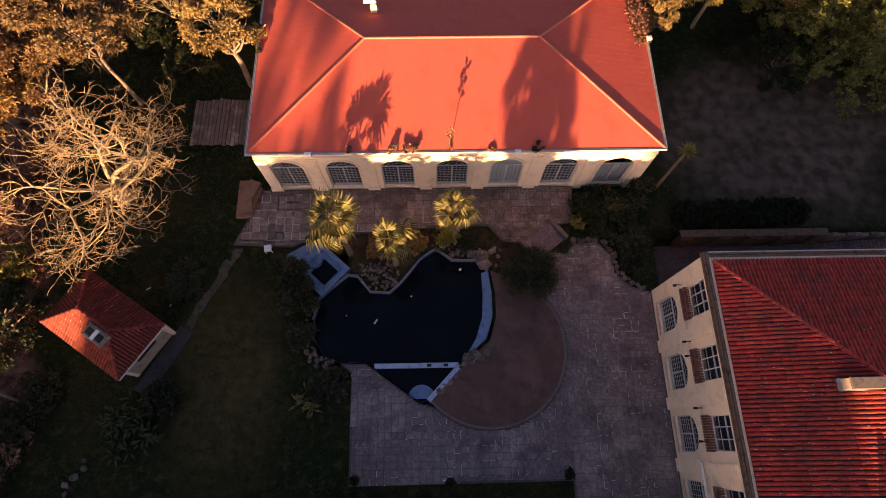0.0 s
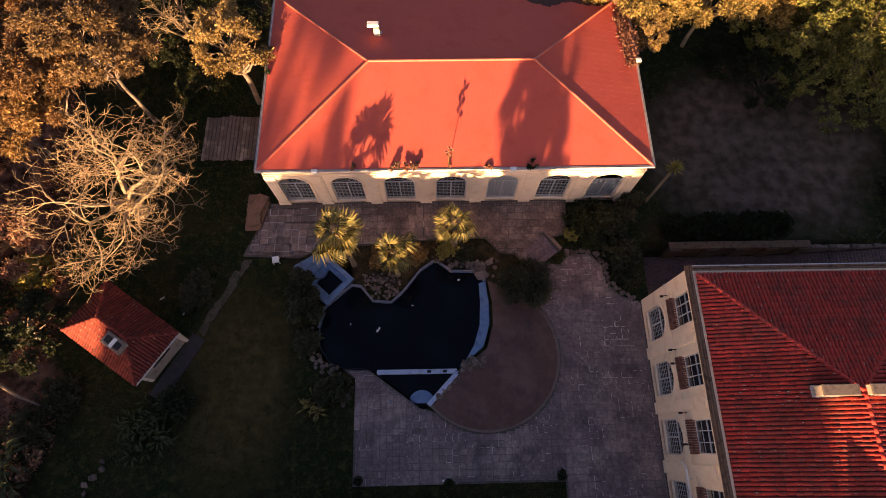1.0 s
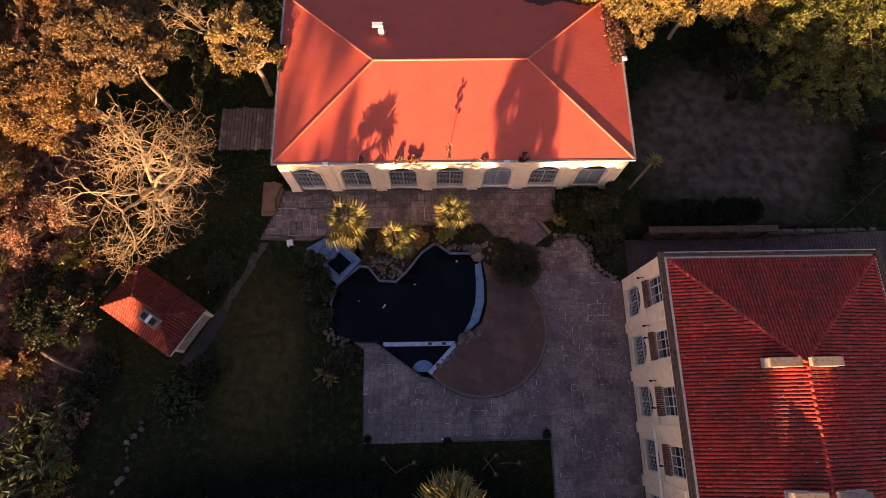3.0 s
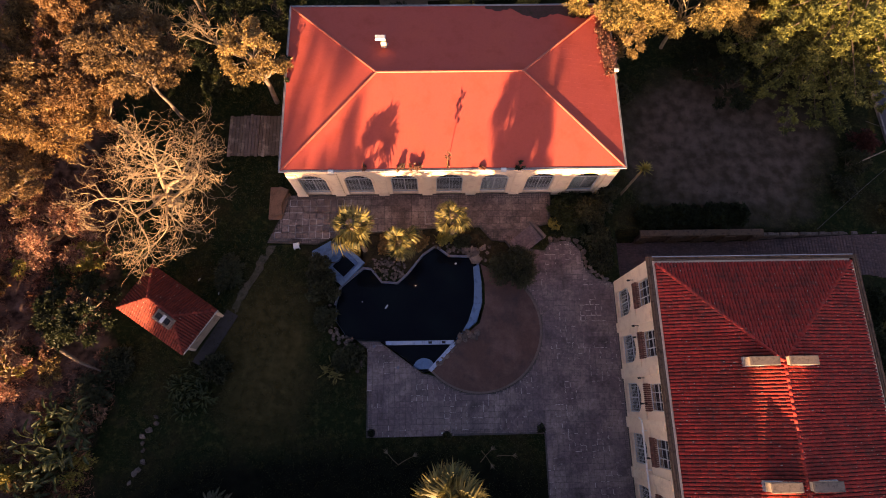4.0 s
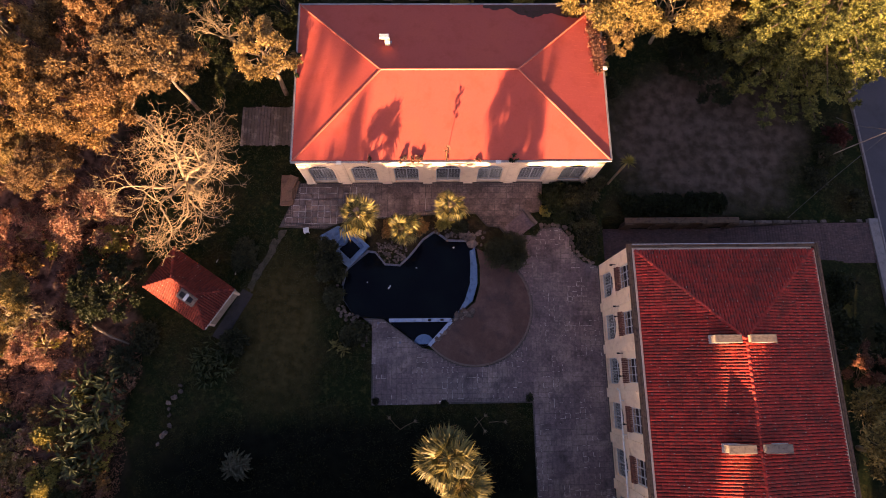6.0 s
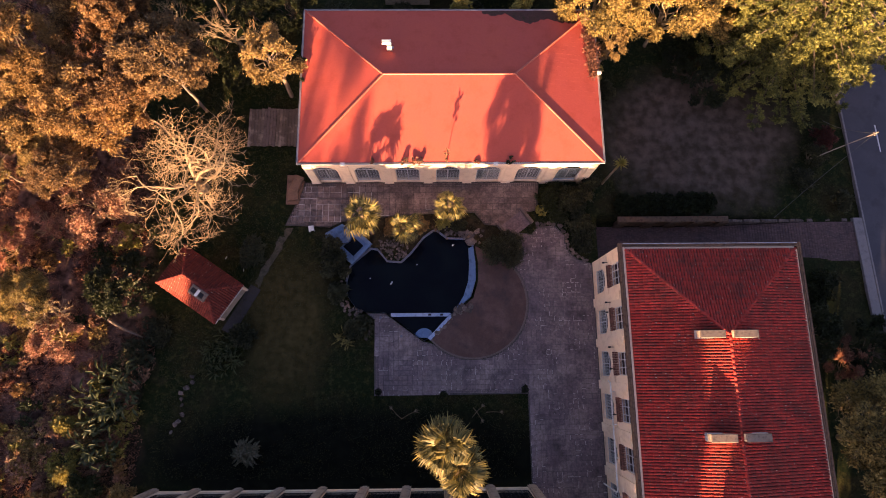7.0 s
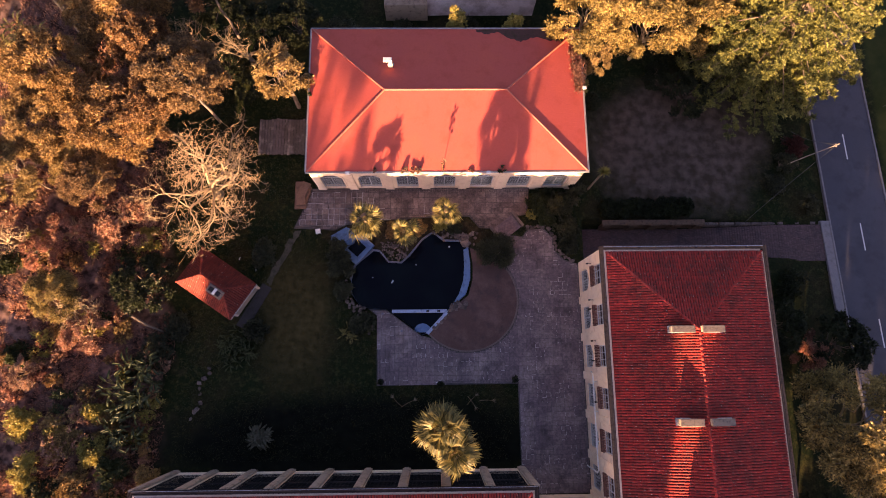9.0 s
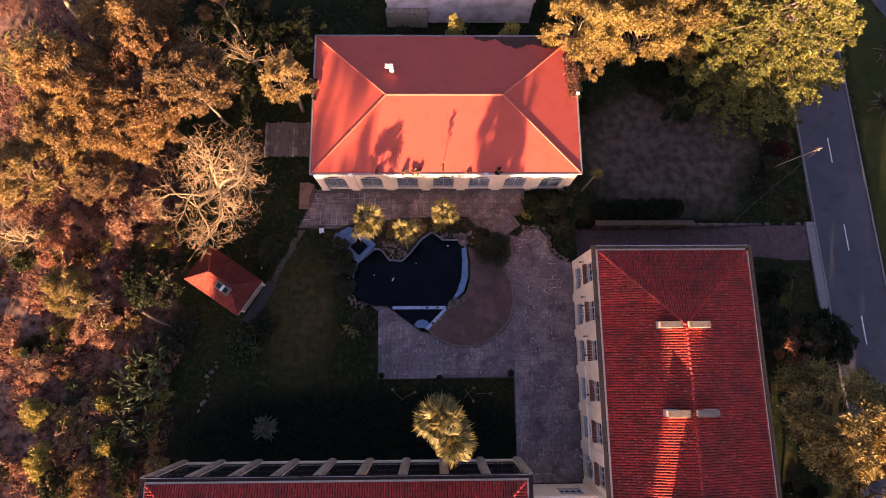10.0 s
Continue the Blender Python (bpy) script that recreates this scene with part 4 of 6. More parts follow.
# ---- neighbour behind the pavilion ----
nb = empty("flat_roofed_building")
tagged(nb, "pale flat-roofed building behind the pavilion", "building")
Geo().box(-4.8, 10.8, 36.2, 48.0, -0.3, 3.6).make("wall", "lilac_plaster", nb, "stained white wall")
Geo().box(-4.9, 10.9, 36.1, 48.1, 3.6, 3.8).make("roof", "lilac_plaster", nb)
Geo().chamfer_box(-4.95, -0.5, 35.6, 36.2, -0.3, 2.6, 0.04).make("step_back", "stained_shade_plaster", nb)
for x0, x1 in ((-4.9, 0.4), (0.5, 10.9)):
    Geo().box(x0, x1, 36.08, 36.3, 3.8, 4.0).make("parapet", "lilac_plaster", nb)
# ---- pool ----
pool = empty("swimming_pool")
tagged(pool, "blue painted swimming pool with black still water", "pool")
BASIN = Geo()
n = len(POOL)
for i in range(n):
    (xa, ya), (xb, yb) = POOL[i], POOL[(i + 1) % n]
    BASIN.face((xa, ya, 0.04), (xb, yb, 0.04), (xb, yb, -2.2), (xa, ya, -2.2))
BASIN.make("basin_wall", "pool_blue", pool)
Geo().prism([[(p[0], p[1]) for p in POOL]], flat(-2.25), 0.05).make("basin_floor", "pool_deep", pool)
WATER = -0.22


def grown(poly, d):
    """The polygon moved outwards by d at each corner."""
    out = []
    area = sum(a[0] * b[1] - b[0] * a[1] for a, b in zip(poly, poly[1:] + poly[:1]))
    s = 1 if area > 0 else -1
    for i in range(len(poly)):
        p, q, r = Vector(poly[i - 1]), Vector(poly[i]), Vector(poly[(i + 1) % len(poly)])
        n1, n2 = Vector(((q - p).y, -(q - p).x)).normalized(), Vector(((r - q).y, -(r - q).x)).normalized()
        b = (n1 + n2).normalized()
        k = d * s / max(0.5, b.dot(n1))
        out.append((q.x + b.x * k, q.y + b.y * k))
    return out


Geo().prism([grown(POOL, -0.01)], flat(WATER - 0.02), 0.02).make("water", "water", pool, "black still water")
go, gi = grown(POOL, 0.13), grown(POOL, -0.02)
for i in list(range(0, 10)) + [23, 24]:
    j = (i + 1) % len(POOL)
    Geo().prism([[go[i], go[j], gi[j], gi[i]]], flat(0.0), 0.07).make("coping", "coping", pool)
# blue shelf along the east side
Geo().prism([[(3.42, 10.6), (3.58, 9.0), (3.55, 7.45), (3.11, 5.98), (1.6, 4.72), (1.42, 4.62), (1.9, 5.15), (2.45, 6.05), (2.9, 7.45), (3.0, 9.0), (2.95, 10.4)]], flat(-1.0), 0.95).make("shelf", "pool_blue", pool, "blue painted shelf")
Geo().box(-4.05, 1.25, 4.22, 4.52, -2.2, 0.05).make("dividing_wall", "pool_pale", pool, "pale blue dividing wall")
for x in (-0.6, 0.45):
    Geo().box(x - 0.14, x + 0.14, 4.28, 4.46, 0.05, 0.062).make("drain_cover", "dark_gutter", pool)
d = Vector((1.27 + 0.72, 4.40 - 2.27, 0)).normalized()
ang = math.degrees(math.atan2(d.y, d.x))
side = Geo().box(0, 2.9, -0.24, 0.06, -0.4, 0.09).make("side_wall", "pool_pale", pool, "pale blue edge")
side.matrix_basis = pose(-0.72, 2.27, 0, 0, 0, ang)
for r, z in ((0.85, -0.16), (0.62, -0.06), (0.38, 0.03)):
    Geo().prism([ring(-1.1, 2.35, r, 24, 0, 180)], flat(-1.0), 1.0 + z).make("step", "pool_blue", pool)
# raised spa beside it
spa = empty("spa_basin", pose(-7.62, 10.72, 0, 0, 0, 47))
tagged(spa, "square blue painted spa basin, half empty", "spa")
Geo().prism([rect(0, 1.3, -1.25, 1.5), rect(0, 0.98, -0.95, 1.05)], lambda u, v, w: (u, v, -1.4 + w), 1.65).make("rim", "pool_blue", spa)
Geo().prism([rect(0, 0.98, -0.95, 1.05), rect(0, 0.66, -0.75, 0.62)], lambda u, v, w: (u, v, -1.4 + w), 1.35).make("bench", "pool_blue", spa)
Geo().box(-0.7, 0.7, -0.8, 0.66, -0.32, -0.3).make("water", "water", spa)
Geo().prism([ring(0.1, 1.05, 0.55, 16, 180, 360)], flat(-0.9), 1.0).make("step", "pool_blue", spa)
Geo().prism([[(-1.3, 1.5), (1.0, 1.5), (0.75, 2.1), (-0.9, 2.6), (-1.9, 1.2), (-1.3, 0.3)]], flat(-0.05), 0.2).make("apron", "pool_blue", spa)

# ---- brown deck ----
DISC_C, DISC_R = (3.2, 5.42), 4.82
disc = [p for p in ring(*DISC_C, DISC_R, 96, -140, 72)]
west = [(3.55, 10.6), (3.82, 9.0), (3.79, 7.4), (3.33, 5.85), (2.12, 4.85), (1.4, 4.2), (-0.55, 2.05)]
deck = Geo().prism([disc + west], flat(-0.1), 0.145).make("pavement_deck", "brown_deck")
tagged(deck, "round brown cement deck beside the pool", "paving", kind="structure")
rim_out, rim_in = ring(*DISC_C, DISC_R + 0.16, 96, -140, 72), ring(*DISC_C, DISC_R, 96, -140, 72)
rim = Geo().prism([rim_out + rim_in[::-1]], flat(-0.05), 0.115).make("deck_edge", "deck_edge", deck, "pale curved edge")

# ---- stone paving ----
COURT = [(-5.5, 3.95), (-6.3, 4.6), (-4.55, 4.5), (-1.2, 2.02), (-0.8, 1.95)] + ring(*DISC_C, DISC_R + 0.18, 60, -133, 62) + \
        [(6.9, 11.9), (8.8, 11.7), (9.36, 12.4), (11.0, 12.5), (11.85, 11.5), (11.95, 10.3), (12.9, 9.3), (14.2, 8.9), (14.2, -12.2), (7.9, -12.2), (7.86, -2.5), (-5.42, -2.58)]
TERR = [(-13.8, 12.62), (-9.75, 12.42), (-8.6, 12.95), (-5.0, 13.35), (-0.5, 13.66), (3.55, 13.75), (4.5, 12.6), (6.3, 12.35), (8.3, 13.75), (9.45, 13.95), (9.63, 16.7), (-12.2, 16.7), (-12.6, 15.4)]


def box_piece(g, x0, x1, y0, y1, z0, z1):
    k = len(g.v)
    c = 0.012
    g.v += [(x0, y0, z0), (x1, y0, z0), (x1, y1, z0), (x0, y1, z0), (x0 + c, y0 + c, z1), (x1 - c, y0 + c, z1), (x1 - c, y1 - c, z1), (x0 + c, y1 - c, z1)]
    g.f += [(k + 4, k + 5, k + 6, k + 7)] + [(k + i, k + (i + 1) % 4, k + 4 + (i + 1) % 4, k + 4 + i) for i in range(4)]


def paving(name, label, poly, z, cell, singles, seed, gap=0.022, base="mortar", sizes=((1, 1), (1, 1), (2, 1), (1, 2)), lines=0.26, stone="slab"):
    """Stone slabs of a few sizes in mortar; a stretch of them singly, the rest joined."""
    rng = random.Random(seed)
    bed = Geo().prism([poly], flat(z - 0.25), 0.25).make(name, base)
    tagged(bed, label, "paving", kind="structure")
    xs, ys = [p[0] for p in poly], [p[1] for p in poly]
    nx, ny = int((max(xs) - min(xs)) / cell) + 1, int((max(ys) - min(ys)) / cell) + 1
    used = set()
    joined = Geo()
    count = 0
    meshes = {}

    def ok(x0, y0, x1, y1):
        return all(inside(p, poly) for p in ((x0, y0), (x1, y0), (x1, y1), (x0, y1), ((x0 + x1) / 2, (y0 + y1) / 2)))

    for j in range(ny):
        for i in range(nx):
            if (i, j) in used:
                continue
            w, h = rng.choice(sizes)
            if any((i + a, j + b) in used for a in range(w) for b in range(h)):
                w = h = 1
            x0, y0 = min(xs) + i * cell, min(ys) + j * cell
            if not ok(x0, y0, x0 + w * cell, y0 + h * cell):
                w = h = 1
            for a in range(w):
                for b in range(h):
                    used.add((i + a, j + b))
            tries = [(x0, y0, w * cell, h * cell)]
            if not ok(x0, y0, x0 + cell, y0 + cell):
                tries = [(x0 + a * cell / 3, y0 + b * cell / 3, cell / 3, cell / 3) for a in range(3) for b in range(3)]
            for tx, ty, tw, th in tries:
                if not ok(tx, ty, tx + tw, ty + th):
                    continue
                g = gap * rng.uniform(0.5, 1.3)
                dz = rng.uniform(-0.006, 0.012)
                if singles(tx, ty) and count < 300 and tw > cell * 0.5:
                    key = (round(tw, 3), round(th, 3))
                    if key not in meshes:
                        q = Geo()
                        box_piece(q, gap / 2, tw - gap / 2, gap / 2, th - gap / 2, 0, 0.022)
                        meshes[key] = q.mesh("slab", stone)
                    shared("slab", meshes[key], bed, pose(tx, ty, z - 0.01 + dz, 0, 0, rng.uniform(-.5, .5)))
                    count += 1
                else:
                    box_piece(joined, tx + g / 2, tx + tw - g / 2, ty + g / 2, ty + th - g / 2, z - 0.01, z + 0.012 + dz)
    jo = joined.make("slab_field", stone, bed)
    jo["kind"] = "stuff"
    # stretches where the pointing has stayed white
    pts = Geo()
    for _ in range(int(nx * ny * lines)):
        i, j = rng.randrange(nx), rng.randrange(ny)
        x, y = min(xs) + i * cell, min(ys) + j * cell
        if noise.noise(Vector((x * 0.45, y * 0.45, seed))) < (0.02 if lines < 1 else -0.35 + 0.07 * (x + 12)):
            continue
        ln = cell * rng.choice((0.3, 0.5, 1, 1)) * rng.uniform(0.6, 1) if lines < 1 else cell * rng.choice((1, 1, 2))
        wd = rng.uniform(0.006, 0.012) * (1.3 if lines < 1 else 2.5)
        q = (x, x + ln, y - wd, y + wd) if rng.random() < 0.5 else (x - wd, x + wd, y, y + ln)
        if inside((q[0], q[2]), poly) and inside((q[1], q[3]), poly):
            pts.face((q[0], q[2], z + 0.03), (q[1], q[2], z + 0.03), (q[1], q[3], z + 0.03), (q[0], q[3], z + 0.03))
    if pts.f:
        pts.make("pointing", "bright_mortar", bed, "pale stretches of pointing")["kind"] = "stuff"
    return bed


paving("pavement_courtyard", "grey stone paving round the pool", COURT, 0.0, 0.42, lambda x, y: x > 7.0 and y > 0, 5, gap=0.010, lines=0.9)
paving("pavement_terrace", "stone slabs of the terrace along the pavilion", TERR, 0.14, 0.56, lambda x, y: x < 1.0, 8, gap=0.02, base="terrace_joint", sizes=((1, 1), (1, 1), (2, 1)), lines=4.0, stone="terrace_slab")
# terrace retaining edge and steps down to the court
stairs = empty("garden_steps", pose(7.35, 12.55, 0, 0, 0, 38))
tagged(stairs, "dark stone garden steps", "steps")
for k in range(4):
    Geo().chamfer_box(-1.15, 1.15, -0.75 + 0.36 * k, -0.33 + 0.36 * k, -0.02, 0.07 + 0.065 * k, 0.02).make("step", "slab", stairs)
for u in (-1.3, 1.3):
    Geo().chamfer_box(u - 0.13, u + 0.13, -0.8, 1.0, -0.05, 0.5, 0.03).make("cheek_wall", "deck_edge", stairs)

# ---- yard, drive and road ----
ROAD_X = lambda y: 43.25 - 0.03 * (y - 17)
strip = lambda a, b, z0, z1, ya=-120, yb=160: Geo().prism([[(ROAD_X(ya) + a, ya), (ROAD_X(ya) + b, ya), (ROAD_X(yb) + b, yb), (ROAD_X(yb) + a, yb)]], flat(z0), z1 - z0)
road = strip(-3.05, 3.05, -1.2, -0.50).make("road", "asphalt")
tagged(road, "grey asphalt street with a broken white line", "road", kind="structure")
for a in (-3.2, 3.05):
    k = strip(a, a + 0.15, -1.2, -0.40).make("kerb", "kerb")
    tagged(k, "pale concrete kerb", "kerb", kind="structure")
apron = strip(-4.1, -3.25, -1.2, -0.42, 4.0, 13.2).make("pavement_apron", "kerb")
tagged(apron, "concrete strip at the drive's mouth", "paving", kind="structure")
for k in range(-6, 9):
    y = 19.8 + 9.67 * k
    Geo().prism([[(ROAD_X(y) - 0.06, y), (ROAD_X(y) + 0.06, y), (ROAD_X(y + 2.8) + 0.06, y + 2.8), (ROAD_X(y + 2.8) - 0.06, y + 2.8)]], flat(-0.502), 0.008).make("road_line", "line", road, "white dash")
far_road = Geo().prism([[(50.5, 40), (58, 28), (70, 20), (70, 30), (60, 38), (56, 50)]], flat(-0.6), 0.05).make("road_side", "asphalt")
tagged(far_road, "grey side street", "road", kind="structure")


def drive_height(x):
    return -2.3 + 1.6 * smooth_step(24, 37, x) + 0.13


drive_bed = Geo()
for i in range(52):
    x0, x1 = 14.3 + i * 0.5, 14.8 + i * 0.5
    drive_bed.face((x0, 9.12, drive_height(x0)), (x1, 9.12, drive_height(x1)), (x1, 12.85, drive_height(x1)), (x0, 12.85, drive_height(x0)))
drive_bed = drive_bed.make("pavement_drive", "drive")
tagged(drive_bed, "dull red brick driveway", "driveway", kind="structure")
g = Geo()
rng = random.Random(3)
for i in range(int((40.2 - 15) / 0.24)):
    for j in range(30):
        x, y = 15 + i * 0.24, 9.15 + j * 0.122
        box_piece(g, x + 0.006, x + 0.232, y + 0.006, y + 0.115, drive_height(x + .12) - 0.03, drive_height(x + .12) + 0.02 + rng.uniform(0, .006))
g.make("brick_field", "drive", drive_bed)["kind"] = "stuff"
gw = empty("garden_wall", pose(0, 0, 0))
tagged(gw, "low rendered retaining wall beside the driveway", "wall")
Geo().chamfer_box(17.2, 27.2, 12.95, 13.25, -2.5, -0.45, 0.03).make("wall", "cornice", gw)
Geo().chamfer_box(17.0, 27.4, 12.85, 13.4, -0.45, -0.3, 0.03).make("coping", "cornice", gw)
for x in (17.5, 20.2, 22.4, 24.6, 27.0):
    Geo().chamfer_box(x - 0.45, x + 0.45, 12.75, 12.95, -2.5, -0.46, 0.03).make("pier", "cornice", gw)
gw2 = Geo()
for i in range(22):
    gw2.chamfer_box(27.4 + i * 0.55, 27.92 + i * 0.55, 12.92, 13.2, -2.2, -0.75 + 0.08 * math.sin(i * 2.3), 0.05)
gw2 = gw2.make("stone_edging", "rock")
tagged(gw2, "row of rough stones along the driveway", "edging")

# ---- decks, boxes, small things round the pavilion ----
wd = empty("timber_platform", pose(-15.3, 22.2, 0))
tagged(wd, "weathered timber platform beside the pavilion", "platform")
rng = random.Random(9)
for i in range(17):
    x = -2.4 + i * 0.29
    lift = 0.35 if not 5 <= i <= 8 else 0.40
    Geo().chamfer_box(x, x + 0.26, -1.95 + rng.uniform(-.08, .08), 1.9 + rng.uniform(-.1, .1), lift - 0.06, lift + rng.uniform(0, .02), 0.012).make("board", "wood" if not 5 <= i <= 8 else "deck_edge", wd)
for y in (-1.5, 0, 1.5):
    Geo().box(-2.4, 2.5, y - 0.06, y + 0.06, -0.1, 0.28).make("joist", "wood", wd)
bx = empty("plank_stack", pose(-13.05, 16.1, 0, 0, 0, -4))
tagged(bx, "stack of rusty brown boards on the grass", "boards")
for k, (a, b, c, d2, z) in enumerate(((-0.75, 0.2, -1.5, 1.3, 0.0), (-0.1, 0.7, -1.4, 0.9, 0.02), (-0.6, 0.3, -1.2, 0.5, 0.32), (-0.35, 0.45, -0.3, 1.2, 0.34))):
    Geo().chamfer_box(a, b, c, d2, z, z + 0.3, 0.03).make("board", "rust_box", bx).matrix_basis = pose(0, 0, 0, 0, 0, (4, -9, 11, -17)[k])
stand = empty("white_stool", pose(-11.35, 12.25, 0.0, 0, 0, 10))
tagged(stand, "small white stool at the terrace edge", "stool")
Geo().chamfer_box(-0.24, 0.24, -0.24, 0.24, 0.38, 0.44, 0.02).make("seat", "white", stand)
for x in (-0.2, 0.2):
    for y in (-0.2, 0.2):
        Geo().box(x - 0.03, x + 0.03, y - 0.03, y + 0.03, 0, 0.38).make("leg", "white", stand)
st = empty("entrance_steps", pose(15.0, 25.4, -1.0))
tagged(st, "brick steps at the pavilion's side", "steps")
for k in range(4):
    Geo().chamfer_box(-0.95, 0.9 - 0.3 * k, -0.8, 0.8, -0.2 if k == 0 else 0.24 * k, 0.24 * (k + 1), 0.02).make("step", "brick", st)


def flood_light(x, y, z):
    e = empty("flood_lamp", pose(x, y, z))
    tagged(e, "small white lamp fixed to the eaves", "lamp")
    Geo().chamfer_box(-0.16, 0.16, -0.12, 0.12, 0.0, 0.2, 0.03).make("housing", "white", e)
    Geo().tube([(0, 0, -0.25), (0, 0, 0.02)], 0.03, 6).make("bracket", "white", e)
    return e


flood_light(14.2, 24.6, 5.75)

# ---- street pole and cables ----
pole = empty("utility_pole", pose(36.15, 19.1, -0.8))
tagged(pole, "leaning grey timber utility pole with cables", "pole")
Geo().tube([(0, 0, 0), (-0.2, -0.45, 4.0), (-0.48, -1.05, 8.8)], [0.06, 0.05, 0.04], 10).make("post", "timber", pole)
Geo().box(-0.5, -0.4, -1.15, -0.85, 8.3, 8.38).make("crossarm", "timber", pole)
for a, b in (((-0.45, -1.0, 8.4), (-6.4, -6.7, 3.4)), ((-0.45, -1.0, 8.4), (-1.8, 1.8, 4.9))):
    pts = [Vector(a).lerp(Vector(b), t) - Vector((0, 0, 0.9 * math.sin(math.pi * t) * 0.5)) for t in np.linspace(0, 1, 10)]
    Geo().tube(pts, 0.018, 4).make("cable", "wire", pole)
# ---- plants ----
def quick_mesh(name, mat, verts, faces, smooth=False):
    me = bpy.data.meshes.new(name)
    me.from_pydata(verts, [], faces)
    me.materials.append(MAT[mat])
    if smooth:
        me.polygons.foreach_set("use_smooth", [True] * len(me.polygons))
    me.update()
    return me


def leaf_cloud(clumps, per, size, seed, shell=0.55, droop=0.0, long=1.9, tuft=14, spread=0.2):
    """Small pointed leaves gathered in tufts over clumps (x, y, z, rx, rz), with gaps between the tufts."""
    r = np.random.RandomState(seed)
    cl = np.array(clumps, dtype=float)
    k = len(cl)
    vol = cl[:, 3] ** 2
    m = max(1, per * k // tuft)
    pick = r.choice(k, size=m, p=vol / vol.sum())
    d = r.normal(size=(m, 3))
    d[:, 2] += 0.25
    d /= np.linalg.norm(d, axis=1)[:, None]
    rad = (shell + (1 - shell) * r.rand(m)) * (0.75 + 0.5 * r.rand(m))
    core = cl[pick, :3] + d * rad[:, None] * np.stack([cl[pick, 3], cl[pick, 3], cl[pick, 4]], 1)
    reach = np.clip(spread * cl[pick, 3], 0.04, 0.36) * (0.6 + 0.8 * r.rand(m))
    at = np.repeat(np.arange(m), tuft)
    n = len(at)
    off = r.normal(size=(n, 3)) * np.array((1.0, 1.0, 0.7))
    c = core[at] + off * (reach[at] * 0.75)[:, None]
    a = off * 0.7 + d[at] * 0.6 + r.normal(size=(n, 3)) * 0.4
    a[:, 2] -= droop
    a /= np.linalg.norm(a, axis=1)[:, None]
    b = np.cross(a, r.normal(size=(n, 3)))
    b /= np.linalg.norm(b, axis=1)[:, None] + 1e-9
    s = size * (0.6 + 0.8 * r.rand(n))
    a *= (s * long * 0.5)[:, None]
    b *= (s * 0.55)[:, None]
    v = np.stack([c - a * 0.7 + b, c + a, c - a * 0.7 - b], 1).reshape(-1, 3)
    f = np.arange(3 * n).reshape(-1, 3)
    return v.tolist(), f.tolist()


def limb_path(p, q, rng, n=5, sag=0.12):
    pts = []
    for i in range(n + 1):
        t = i / n
        w = math.sin(math.pi * t) * sag * (q - p).length
        pts.append(p.lerp(q, t) + Vector((rng.uniform(-w, w), rng.uniform(-w, w), w * 0.6)))
    return pts


def make_tree(label, h, r, clear, mat, seed, power=1.6, clumps=26, per=420, size=0.26, bark="bark", flatten=0.6, droop=0.2, lean=0.0, category="tree", shell=0.55, long=1.9, girth=1.0, sprigs=0, spread=0.2):
    """A tapered trunk that forks into limbs, each ending in clumps of leaves."""
    rng = random.Random(seed)
    t = empty("tree")
    tagged(t, label, category)
    cl = []
    for i in range(clumps):
        a = rng.uniform(0, 2 * math.pi)
        q = math.sqrt((i + 0.5) / clumps)
        rr = r * (0.12 + 0.80 * q)
        top = h - (h - clear) * 0.55 * q ** power
        z = rng.uniform(max(clear, top - (h - clear) * 0.34), top)
        cr = r * rng.uniform(0.15, 0.29) * (30 / max(30, clumps)) ** 0.4
        cl.append((lean + rr * math.cos(a), rr * math.sin(a), z - cr * 0.4, cr, cr * flatten))
    wood = Geo()
    fork = Vector((lean * 0.3, 0, clear * 0.75))
    tr = (h * 0.014 + 0.05) * girth
    wood.tube(limb_path(Vector((0, 0, -0.3)), fork, rng, 4, 0.04), [tr * (1.25 - 0.1 * i) for i in range(5)], 9)
    for k, c in enumerate(cl):
        end = Vector(c[:3])
        if k % 2 == 0 or c[3] > r * 0.27:
            wood.tube(limb_path(fork, end, rng, 5, 0.10), [tr * 0.6 * (1 - 0.16 * i) for i in range(6)], 5, cap=False)
        for _ in range(sprigs):
            away = Vector((rng.gauss(0, 1), rng.gauss(0, 1), rng.uniform(-0.1, 1.0))).normalized() * c[3] * rng.uniform(1.0, 1.5)
            wood.tube(limb_path(end - Vector((0, 0, c[3] * 0.3)), end + away, rng, 3, 0.12), [0.028, 0.02, 0.014, 0.007], 3, cap=False)
    wood.make("trunk", bark, t, smooth=True)
    v, f = leaf_cloud(cl, per, size, seed, shell=shell, droop=droop, long=long, spread=spread)
    ob = new("crown", quick_mesh("crown", mat, v, f))
    ob.parent = t
    return t


